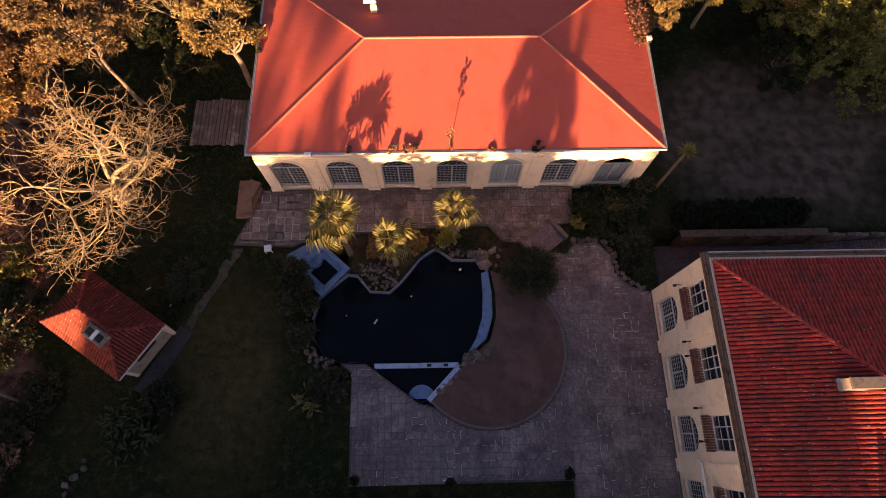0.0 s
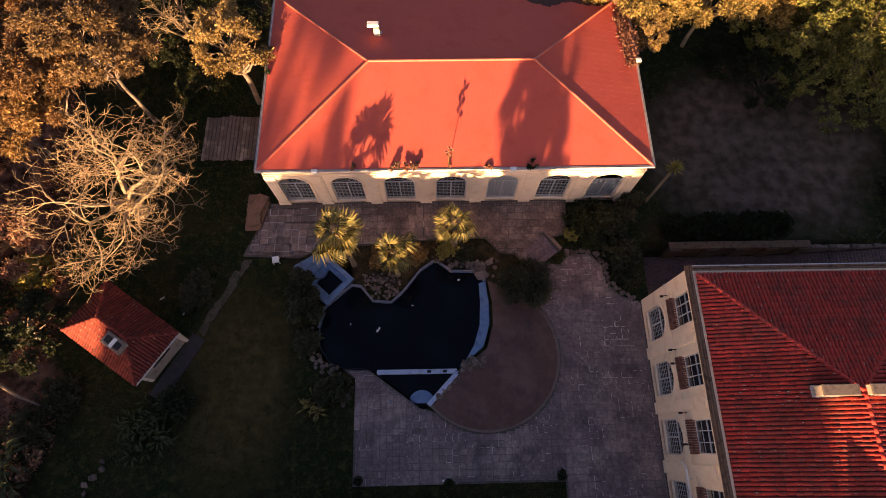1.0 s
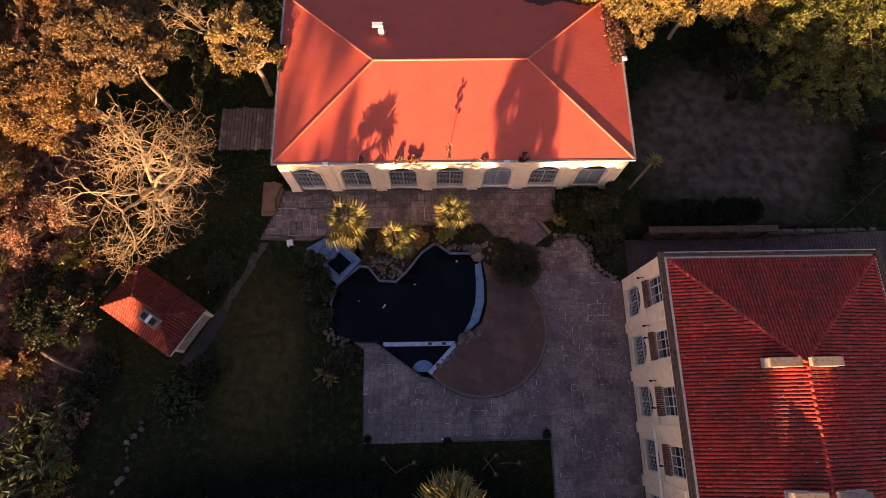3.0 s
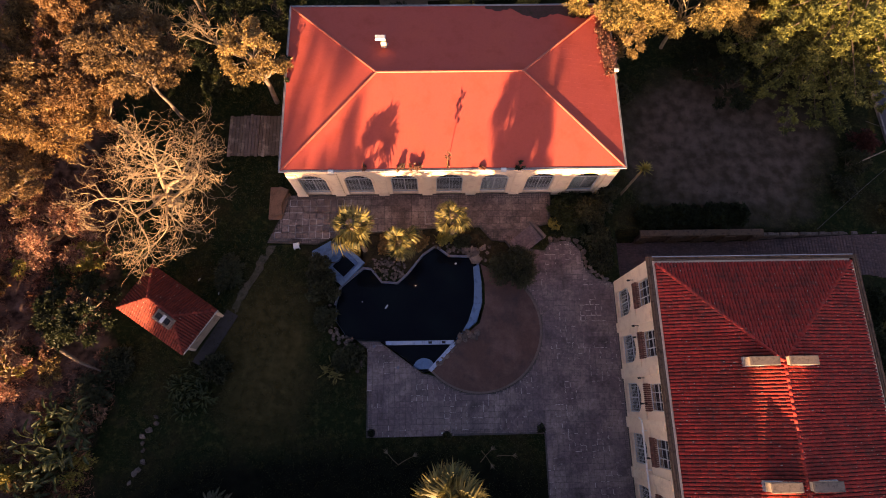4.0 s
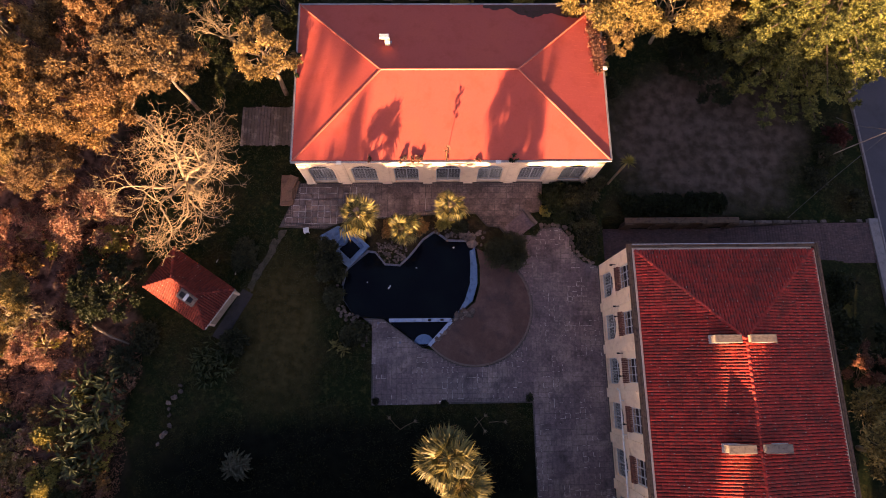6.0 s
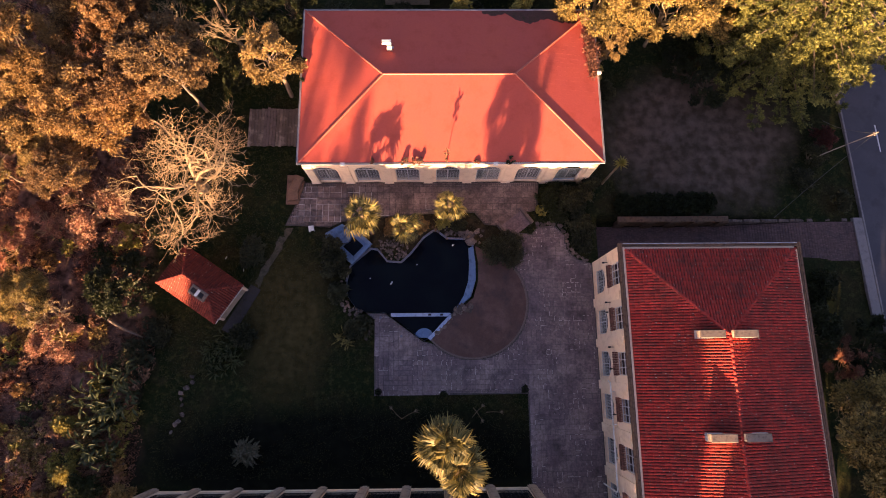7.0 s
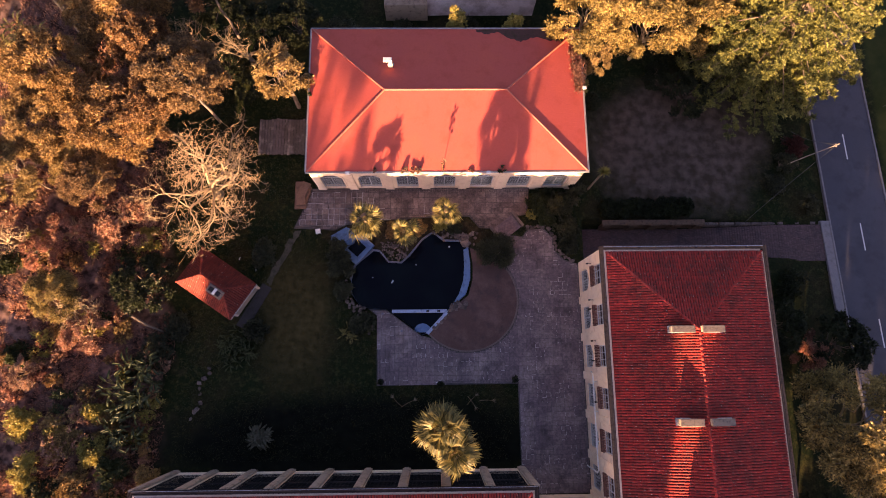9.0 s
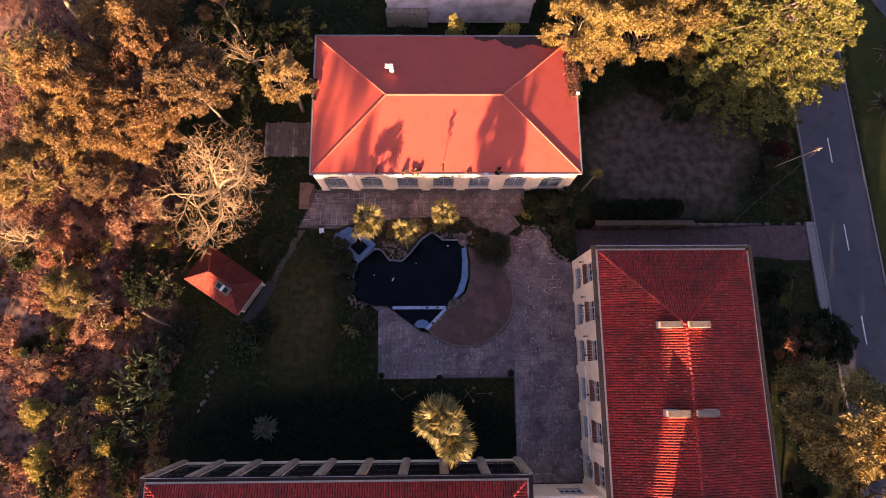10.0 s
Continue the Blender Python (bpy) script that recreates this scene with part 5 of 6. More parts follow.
def make_conifer(label, h, r, mat, seed):
    """A broad cedar: tiers of drooping boughs, each set with short flat sprays."""
    rng = random.Random(seed)
    t = empty("tree")
    tagged(t, label, "tree")
    wood = Geo().tube([(0, 0, -0.3), (0.1, 0, h * 0.5), (0, 0.1, h)], [0.42, 0.28, 0.05], 9)
    cl = []
    tiers = 13
    for k in range(tiers):
        z = h * (0.16 + 0.82 * k / (tiers - 1))
        rr = r * (1 - (k / tiers) ** 2.3)
        m = max(5, int(17 * (1 - k / tiers)) + 4)
        for i in range(m):
            a = 2 * math.pi * (i + rng.random() * 0.8) / m + k * 0.9
            L = rr * rng.uniform(0.72, 1.08)
            tip = Vector((L * math.cos(a), L * math.sin(a), z - 0.10 * L))
            wood.tube([(0, 0, z), tip * 0.5 + Vector((0, 0, z * 0.5 + 0.1)), tip], [0.09, 0.06, 0.02], 4, cap=False)
            steps = max(3, int(L / 0.75))
            for q in range(steps):
                s = (q + 1.0) / steps
                if s < 0.28:
                    continue
                p = Vector((0, 0, z)).lerp(tip, s)
                side = Vector((-math.sin(a), math.cos(a), 0)) * (0.55 + 0.35 * L * 0.12) * (1.25 - s)
                for u in (-1.2, 0.0, 1.2):
                    w = p + side * (u + rng.uniform(-.35, .35))
                    cl.append((w.x + rng.uniform(-.15, .15), w.y, w.z + rng.uniform(-.3, .25), rng.uniform(0.26, 0.46), rng.uniform(0.12, 0.2)))
    wood.make("trunk", "bark", t, smooth=True)
    v, f = leaf_cloud(cl, 126, 0.085, seed, shell=0.15, droop=-0.1, long=2.4, tuft=21, spread=0.34)
    ob = new("crown", quick_mesh("crown", mat, v, f))
    ob.parent = t
    return t


def make_bare_tree(label, h, r, seed, mat="pale_bark", depth=6, stems=6, twig=0.012, girth=0.13):
    """A leafless tree: long crooked limbs, with tight sprays of twigs along them and at their ends."""
    rng = random.Random(seed)
    t = empty("tree")
    tagged(t, label, "tree")
    wood, fine = Geo(), Geo()

    def grow(p, d, length, rad, level):
        n = 5 if level < 4 else 3
        pts, q, dd = [p], p.copy(), d.copy()
        bend = Vector((rng.gauss(0, .16), rng.gauss(0, .16), rng.gauss(0.03, .1)))
        for i in range(n):
            dd = (dd + bend + Vector((rng.gauss(0, .2), rng.gauss(0, .2), rng.gauss(0.0, .15)))).normalized()
            q = q + dd * (length / n)
            pts.append(q.copy())
        last = 0.62 if level < 5 else 0.5
        (wood if level < 4 else fine).tube(pts, [rad * (1 - (1 - last) * i / n) for i in range(n + 1)], 7 if level < 2 else (4 if level < 4 else 3), cap=False)
        if level >= depth:
            return
        kids = 3 if level < 4 else rng.choice((1, 2, 2, 3))
        for k in range(kids):
            base = pts[-1] if k < 2 else pts[rng.randrange(1, n)]
            turn = 0.55 if level < 4 else 0.85
            nd = (dd + Vector((rng.gauss(0, turn), rng.gauss(0, turn), rng.gauss(0.06, turn * 0.6)))).normalized()
            grow(base.copy(), nd, length * rng.uniform(0.58, 0.82), max(twig, rad * last * rng.uniform(0.68, 0.92)), level + 1)

    trunk_top = Vector((0.3, -0.2, h * 0.22))
    wood.tube([(0, 0, -0.3), (0.05, 0, h * 0.1), tuple(trunk_top)], [0.46, 0.36, 0.31], 10)
    for k in range(stems):
        a = 2 * math.pi * (k + rng.uniform(-.25, .25)) / stems
        out = rng.uniform(0.5, 1.0)
        grow(trunk_top + Vector((0, 0, rng.uniform(-.4, .2))), Vector((math.cos(a) * out, math.sin(a) * out, rng.uniform(0.45, 0.95))).normalized(), r * 0.42, girth * rng.uniform(0.75, 1.15), 1)
    wood.make("trunk", mat, t, smooth=True)
    fine.make("branchwork", "twig", t)["kind"] = "stuff"
    return t


def fan_leaf_mesh(span, mat, seed, droop=0.55):
    """One fan leaf: a stalk and some twenty narrow pleated blades, along +x."""
    rng = random.Random(seed)
    g = Geo()
    L = span
    g.tube([(0, 0, 0), (L * 0.25, 0, 0.05 * L), (L * 0.48, 0, 0.02 * L)], [0.03, 0.022, 0.016], 4)
    hub = Vector((L * 0.46, 0, 0.02 * L))
    n = 21
    for i in range(n):
        a = radians(-90 + 180 * i / (n - 1) + rng.uniform(-3, 3))
        ln = L * 0.54 * (0.72 + 0.28 * math.cos(a * 0.6)) * rng.uniform(0.88, 1.08)
        d = Vector((math.cos(a), math.sin(a), 0))
        s = Vector((-d.y, d.x, 0))
        w = ln * 0.058
        mid = hub + d * ln * 0.68 + Vector((0, 0, 0.02 * L - 0.10 * ln + (0.05 * ln if i % 2 else 0.0) - 0.16 * ln * abs(math.sin(a))))
        tip = hub + d * ln + Vector((0, 0, -droop * ln * rng.uniform(0.5, 1.3) - 0.2 * ln * abs(math.sin(a))))
        k = len(g.v)
        g.v += [tuple(hub), tuple(mid + s * w), tuple(mid - s * w), tuple(tip), tuple(mid + Vector((0, 0, 0.02)))]
        g.f += [(k, k + 1, k + 4), (k, k + 4, k + 2), (k + 1, k + 3, k + 4), (k + 4, k + 3, k + 2)]
    return g.mesh("frond", mat)


def make_fan_palm(label, x, y, z0, h, r, seed, fronds=34, dead=14, trunk_r=0.16):
    rng = random.Random(seed)
    p = empty("palm", pose(x, y, z0))
    tagged(p, label, "palm tree")
    lean = Vector((rng.uniform(-.12, .12), rng.uniform(-.12, .12), 0))
    pts = [Vector((0, 0, -0.2)) + lean * (t * t) + Vector((0, 0, (h + 0.2) * t)) for t in np.linspace(0, 1, 8)]
    g = Geo().tube(pts, [trunk_r * (1.5 - 0.5 * min(1, i / 2)) for i in range(8)], 10)
    for i in range(int(h / 0.14)):
        c = Vector((0, 0, 0.1 + i * 0.14)) + lean * ((0.1 + i * .14) / h) ** 2
        a0 = i * 2.4
        for k in range(4):
            a = a0 + k * 1.57
            q = c + Vector((math.cos(a), math.sin(a), 0)) * trunk_r
            g.face(q + Vector((0, 0, -.05)), q + Vector((math.cos(a + .6) * .06, math.sin(a + .6) * .06, .02)), q + Vector((math.cos(a) * .07, math.sin(a) * .07, .1)))
    g.make("trunk", "palm_bark", p)
    ms = [fan_leaf_mesh(r, "leaf_palm", seed + k) for k in range(3)]
    md = fan_leaf_mesh(r * 0.9, "leaf_palm_dead", seed + 9, 0.8)
    top = Vector((lean.x, lean.y, h))
    for i in range(fronds):
        q = (i + rng.uniform(-1.5, 1.5)) / fronds
        pitch = 74 - 112 * q
        shared("frond", ms[i % 3], p, Matrix.Translation(top + Vector((0, 0, -0.25 * q))) @ pose(0, 0, 0, rng.uniform(-55, 55), -pitch + rng.uniform(-22, 22), i * 137.5 + rng.uniform(-25, 25)) @ Matrix.Scale(rng.uniform(0.6, 1.15), 4))
    for i in range(dead):
        shared("dead_frond", md, p, Matrix.Translation(top + Vector((0, 0, -0.35 - (0.5 if dead < 10 else 1.9) * rng.random()))) @ pose(0, 0, 0, rng.uniform(-20, 20), rng.uniform(38, 72), i * 360 / dead + rng.uniform(-12, 12)))
    return p


def broad_leaf_mesh(length, width, mat, stalk=0.6, bend=0.5):
    g = Geo()
    g.tube([(0, 0, 0), (0.12, 0, stalk * 0.6), (0.22, 0, stalk)], [0.035, 0.028, 0.02], 4)
    n = 7
    rows = []
    for i in range(n + 1):
        t = i / n
        w = width * 0.5 * math.sin(math.pi * min(1, 0.08 + 0.92 * t)) ** 0.7 if i < n else 0.01
        x = 0.22 + length * (t - 0.10 * t * t)
        z = stalk + length * (0.55 * t - bend * t * t * 1.1)
        rows.append(((x, -w, z + 0.12 * w), (x, 0, z - 0.03), (x, w, z + 0.12 * w)))
    for a, b in zip(rows, rows[1:]):
        k = len(g.v)
        g.v += list(a) + list(b)
        g.f += [(k, k + 1, k + 4, k + 3), (k + 1, k + 2, k + 5, k + 4)]
    return g.mesh("leaf", mat)


def make_broad_plant(label, x, y, z0, stems, spread, length, seed, mat="leaf_banana", height=1.2):
    rng = random.Random(seed)
    p = empty("broad_leaved_plant", pose(x, y, z0))
    tagged(p, label, "shrub")
    ms = [broad_leaf_mesh(length * k, length * 0.27, mat, height * k) for k in (0.8, 1.0, 1.2)]
    for i in range(stems):
        a, q = rng.uniform(0, 6.28), spread * math.sqrt(rng.random())
        o = Matrix.Translation((q * math.cos(a), q * math.sin(a), 0))
        for k in range(5):
            shared("leaf", ms[rng.randrange(3)], p, o @ pose(0, 0, 0, rng.uniform(-10, 10), rng.uniform(-12, 22), rng.uniform(0, 360)))
    return p


def make_rosette(label, x, y, z0, r, n, seed, mat="leaf_agave", stem=0.0, name="agave", category="agave", thin=0.09):
    rng = random.Random(seed)
    p = empty(name, pose(x, y, z0))
    tagged(p, label, category)
    g = Geo()
    w = r * thin
    g.v = [(0, -w * .6, 0), (0, w * .6, 0), (r * 0.5, -w, 0.05 * r), (r * 0.5, w, 0.05 * r), (r * 0.5, 0, -0.02 * r), (r, 0, -0.12 * r), (0, 0, -0.03)]
    g.f = [(0, 6, 4, 2), (6, 1, 3, 4), (2, 4, 5), (4, 3, 5)]
    me = g.mesh("leaf", mat)
    if stem:
        Geo().tube([(0, 0, -0.1), (0, 0, stem)], [0.12, 0.09], 8).make("stem", "palm_bark", p)
    for i in range(n):
        shared("leaf", me, p, pose(0, 0, stem + 0.05, 0, 0, i * 137.5) @ pose(0, 0, 0, rng.uniform(-15, 15), -(78 - 85 * i / n) + rng.uniform(-14, 14), rng.uniform(-14, 14)) @ Matrix.Scale(rng.uniform(0.62, 1.12), 4))
    return p


def make_bush(label, x, y, z0, r, h, mat, seed, per=330, size=0.10, n=16, name="bush"):
    rng = random.Random(seed)
    cl = []
    for i in range(n):
        a, q = rng.uniform(0, 6.28), math.sqrt(rng.random())
        cr = r * rng.uniform(0.28, 0.45)
        cl.append((r * 0.72 * q * math.cos(a), r * 0.72 * q * math.sin(a), h * (1 - 0.55 * q * q) * rng.uniform(0.55, 0.85), cr, cr * min(1.0, h / r) * 0.9))
    b = empty(name, pose(x, y, z0))
    tagged(b, label, "bush")
    stems = Geo()
    for c in cl[::2]:
        stems.tube(limb_path(Vector((0, 0, -0.15)), Vector(c[:3]), rng, 4, 0.1), [0.05, 0.042, 0.034, 0.026, 0.018], 4, cap=False)
    stems.make("stem", "bark", b)
    v, f = leaf_cloud(cl, per, size, seed)
    ob = new("foliage", quick_mesh("foliage", mat, v, f))
    ob.parent = b
    return b


# protos stand where one of them grows; the rest are copies, turned and sized
def place(t, x, y, s=1.0, turn=0.0, z=None, tall=1.0):
    return pose(x, y, ground_height(x, y) if z is None else z, 0, 0, turn) @ Matrix.Diagonal((s, s, s * tall, 1))


def plant(proto, spots):
    """The first spot takes the proto itself, the others copies of it."""
    for i, (x, y, s, turn, *tall) in enumerate(spots):
        m = place(proto, x, y, s, turn, tall=tall[0] if tall else 1.0)
        if i == 0:
            proto.matrix_basis = m
        else:
            c = proto.copy()
            scene.collection.objects.link(c)
            for ch in proto.children:
                k = ch.copy()
                scene.collection.objects.link(k)
                k.parent = c
            c.matrix_basis = m


gold_a = make_tree("tall gum tree with thin golden-brown leaves, sunlit", 13.0, 4.8, 5.0, "leaf_gold", 101, clumps=70, per=900, size=0.083, bark="bark", shell=0.62, long=2.6, girth=0.5, sprigs=4, flatten=0.75)
gold_b = make_tree("slender gum tree with red-brown leaves", 13.0, 3.4, 7.0, "leaf_brown", 102, clumps=50, per=860, size=0.083, bark="bark", shell=0.62, long=2.6, girth=0.5, sprigs=5, flatten=0.75)
gold_d = make_tree("spreading gum tree with olive leaves and dark gaps", 10.5, 4.3, 3.2, "leaf_olive", 111, clumps=46, per=1050, size=0.09, bark="pale_bark", shell=0.75, long=2.2, sprigs=1, flatten=0.8, girth=0.8)
gold_c = make_tree("slender tree with golden leaves", 10.5, 2.5, 5.0, "leaf_gold", 103, clumps=30, per=480, size=0.10, bark="bark", flatten=0.8, shell=0.6, sprigs=2)
dry_a = make_tree("half-bare tree with dry brown leaves", 5.4, 3.2, 1.4, "leaf_dry", 104, clumps=40, per=420, size=0.085, bark="twig", shell=0.3, sprigs=4)
dark_a = make_tree("low spreading dark green tree", 5.2, 3.2, 1.0, "leaf_dark", 105, clumps=44, per=330, size=0.13)
cedar = make_conifer("large broad cedar with golden-green tiers", 16.0, 8.2, "leaf_fir", 106)
plant(cedar, [(33.6, 30.9, 1.08, 0, 0.95)])
plant(gold_a, [(-28.6, 20.6, 0.9, 0), (-28.2, 30.4, 0.95, 80), (-33.2, 20.2, 0.8, 130), (-36.6, 16.2, 0.7, 230), (-31.8, 17.4, 0.58, 10), (-32.2, 24.0, 0.75, 300, 1.38)])
plant(gold_b, [(-21.9, 24.0, 1.08, 30, 0.92), (-25.2, 21.6, 0.9, 100, 1.0), (-20.2, 33.0, 1.0, 60, 1.18), (-30.2, 15.6, 0.75, 80, 0.85), (-24.8, 26.8, 0.78, 150, 1.35)])
plant(gold_d, [(14.9, 31.4, 0.92, 0, 1.25), (21.4, 31.6, 0.96, 140, 1.18), (26.2, 33.2, 0.9, 200, 1.15), (18.6, 36.6, 1.1, 120), (24.4, 38.0, 1.1, 50), (34.6, -6.4, 1.2, 270), (37.4, -14, 1.15, 20), (-33.4, 5.8, 0.55, 80)])
plant(gold_c, [(-13.9, 25.6, 0.95, 0), (15.9, 28.4, 0.66, 40)])
plant(dry_a, [(-31.6, 2.4, 0.7, 0), (-36.5, -1.0, 0.5, 90), (-39.5, 19.6, 0.8, 200), (-36.0, 9.8, 0.6, 300), (-33.4, 12.0, 0.7, 30), (-29.3, 13.2, 1.0, 170), (-40.5, 14.0, 0.9, 20), (35.4, 0.2, 0.6, 60)])
# copies south of y = -30 are out of view, added to cast shade
plant(dark_a, [(-26.9, 7.0, 0.9, 0), (-34.2, -11.5, 0.5, 90), (-18.0, 26.8, 0.6, 150), (23.5, 29.0, 0.5, 30), (26.6, 26.6, 0.85, 200), (31.5, 2.6, 0.9, 75), (37.9, 0.8, 0.9, 140), (32.5, -15.5, 1.1, 120), (-27.2, -33, 1.1, 40, 1.3), (-31.4, -33, 1.1, 110, 1.3), (-1.0, -63, 3.1, 77), (33.0, -31, 1.45, 10), (41.5, -31, 1.5, 100), (-13.8, 33.8, 0.8, 200),
               (-22.0, 36.0, 0.95, 20), (-17.6, 33.4, 0.75, 60), (-20.6, 29.2, 0.6, 130), (-16.2, 29.6, 0.55, 220)])
bare = make_bare_tree("large leafless tree with pale crooked branches", 10.5, 6.6, 79, stems=9, depth=7, twig=0.012, girth=0.14)
bare.matrix_basis = pose(-21.4, 16.2, 0) @ Matrix.Diagonal((1.1, 1.14, 1.06, 1))
bare_b = make_bare_tree("small leafless grey-brown tree", 7.0, 5.0, 78, stems=6, depth=5, girth=0.11, twig=0.014)
plant(bare_b, [(-33.2, 5.0, 0.8, 0), (-24.6, 29.4, 0.85, 90, 1.25), (-18.6, 30.2, 0.8, 200, 1.25), (-30.0, 35.0, 1.3, 30), (36.6, -2.6, 0.75, 50), (-39.5, 11, 0.8, 10)])

make_fan_palm("sunlit fan palm on a leaning trunk beside the pool", -5.85, 11.95, 0, 6.3, 2.0, 201, fronds=19, dead=6)
make_fan_palm("short sunlit fan palm among rocks", -2.75, 11.15, 0, 4.8, 1.7, 202, fronds=16, dead=7)
make_fan_palm("fan palm in the planting bed", 1.25, 13.0, 0, 4.8, 1.6, 203, fronds=16, dead=4)
make_fan_palm("tall fan palm with a dense shaggy crown", 0.5, -5.1, 0, 9.7, 2.05, 204, fronds=42, dead=26, trunk_r=0.2)
make_fan_palm("tall fan palm with a dense shaggy crown", 1.55, -6.9, 0, 9.2, 2.05, 205, fronds=42, dead=26, trunk_r=0.2)

make_bush("dense dark green clipped bush on the paving", 6.15, 10.05, 0, 1.9, 2.3, "leaf_bush", 301, per=640, size=0.07, n=30)
for i, (x, y, r, h, mat, label) in enumerate((
        (-8.9, 8.6, 1.5, 1.8, "leaf_bush", "dark green bush at the pool edge"), (-9.3, 10.3, 1.3, 1.6, "leaf_bush", "dark green bush beside the spa"),
        (-8.8, 6.3, 1.0, 0.9, "leaf_bush", "low dark bush among rocks"), (-6.9, 3.3, 1.3, 0.9, "leaf_bush", "low dark bush at the pool edge"),
        (0.9, 13.0, 1.1, 0.9, "leaf_yellow", "yellow-green shrub in the bed"),
        (2.2, 12.7, 0.9, 0.7, "leaf_bush", "low green shrub in the bed"), (-3.9, 12.3, 1.0, 0.7, "leaf_gold", "low brown shrub in the bed"), (-1.6, 12.6, 0.9, 0.6, "leaf_gold", "low brown shrub in the bed"),
        (10.6, 14.8, 1.6, 1.5, "leaf_banana", "olive shrub beside the terrace"), (12.3, 14.6, 1.6, 1.9, "leaf_bush", "dark shrub in the shade"), (11.2, 13.4, 0.9, 0.9, "leaf_banana", "low olive shrub by the stones"),
        (13.0, 12.4, 1.4, 1.5, "leaf_bush", "dark shrub in the shade"), (13.3, 10.7, 1.0, 1.0, "leaf_bush", "dark shrub in the shade"), (14.2, 16.0, 1.1, 2.2, "leaf_bush", "dark shrub at the pavilion corner"), (9.75, 13.9, 0.5, 0.9, "leaf_yellow", "small yellow shrub at the steps"),
        (-16.6, 9.9, 1.5, 1.5, "leaf_bush", "dark shrub behind the hut"), (-16.9, 2.6, 1.3, 1.2, "leaf_bush", "dark shrub before the hut"), (-12.0, 24.9, 0.6, 0.8, "leaf_bush", "small green shrub by the wall"),
        (37.2, 20.9, 1.35, 1.9, "leaf_red", "round dark red garden shrub"), (38.2, 14.8, 1.05, 1.7, "leaf_bush", "round dark clipped shrub"), (36.2, 19.3, 1.1, 2.4, "leaf_bush", "dark shrub round the pole's foot"), (35.3, 17.2, 1.2, 0.9, "leaf_bush", "low dark shrub in the yard"),
        (2.3, 32.2, 1.25, 8.2, "leaf_yellow", "slender golden shrub behind the pavilion"), (8.0, 32.0, 1.2, 7.6, "leaf_yellow", "yellow-green shrub behind the pavilion"), (-3.2, 34.0, 1.2, 2.0, "leaf_bush", "dark shrub behind the pavilion"),
        (3.6, 34.2, 1.3, 2.0, "leaf_bush", "dark shrub behind the pavilion"), (-9.5, 33.5, 1.8, 2.5, "leaf_bush", "dark shrub behind the pavilion"),
        (17.0, 26.2, 1.0, 1.2, "leaf_bush", "low dark shrub in the yard"), (14.6, 25.9, 0.9, 5.6, "leaf_yellow", "yellow-green climber at the eaves"), (-27.5, 11.4, 1.4, 2.6, "leaf_yellow", "bright green young leafy tree"), (-24.7, 12.3, 1.5, 2.0, "leaf_banana", "green shrub under the trees"),
        (-30.6, -8.0, 1.5, 1.8, "leaf_yellow", "yellow-green shrub in the brush"), (-28.8, -9.8, 1.6, 2.4, "leaf_banana", "green shrub among dry litter"), (-33.8, -7.0, 1.3, 1.3, "leaf_gold", "olive shrub among dry litter"), (-25.6, -10.4, 1.3, 1.5, "leaf_gold", "olive shrub among dry litter"),
        (-35.6, -9.6, 1.8, 2.2, "leaf_yellow", "yellow-green shrub in the brush"), (-32.2, -10.8, 1.5, 1.8, "leaf_gold", "olive shrub among dry litter"), (-36.8, -5.2, 1.5, 1.6, "leaf_yellow", "yellow-green shrub in the brush"), (-31.0, -4.4, 1.2, 1.3, "leaf_yellow", "yellow-green shrub in the brush"),
        (-39.6, 9.0, 1.4, 1.2, "leaf_banana", "green shrub among dry litter"), (-38.0, 0.6, 1.3, 1.1, "leaf_banana", "green shrub among dry litter"), (-26.0, 0.8, 1.8, 1.4, "leaf_bush", "low dark brush on the litter"), (-24.6, 3.0, 1.6, 1.2, "leaf_bush", "low dark brush on the litter"),
        (31.0, 8.0, 2.0, 1.6, "leaf_dark", "dark hedge shrub by the driveway"), (35.0, 6.5, 1.8, 1.3, "leaf_dark", "dark hedge shrub by the driveway"), (30.2, 4.0, 2.0, 2.2, "leaf_dark", "dark shrub beside the building"), (30.2, -1.5, 1.9, 2.4, "leaf_dark", "dark shrub beside the building"), (30.0, -7.5, 1.8, 2.4, "leaf_dark", "dark shrub beside the building"))):
    make_bush(label, x, y, ground_height(x, y), r, h, mat, 310 + i)
# low growth scattered through the litter under the trees
rng = random.Random(640)
for i in range(120):
    x, y = (rng.uniform(-44, -27), rng.uniform(-14, 12)) if i < 62 else (rng.uniform(-37.5, -24.5), rng.uniform(-13, 5))
    mat = rng.choice(("leaf_gold", "leaf_dry", "leaf_banana", "leaf_dry", "leaf_yellow", "leaf_gold"))
    label = {"leaf_gold": "low olive scrub on dry litter", "leaf_dry": "dry brown scrub on leaf litter", "leaf_banana": "low green scrub on dry litter", "leaf_yellow": "yellow-green scrub on dry litter"}[mat]
    make_bush(label, x, y, ground_height(x, y), rng.uniform(0.5, 1.8), rng.uniform(0.4, 1.6), mat, 650 + i, per=120, size=0.10, n=9, name="scrub")
# clipped hedge over the drive
for i in range(7):
    make_bush("dark clipped hedge along the wall", 17.9 + i * 1.3, 14.7, -1.0, 1.15, 1.25, "leaf_dark", 380 + i, name="hedge")

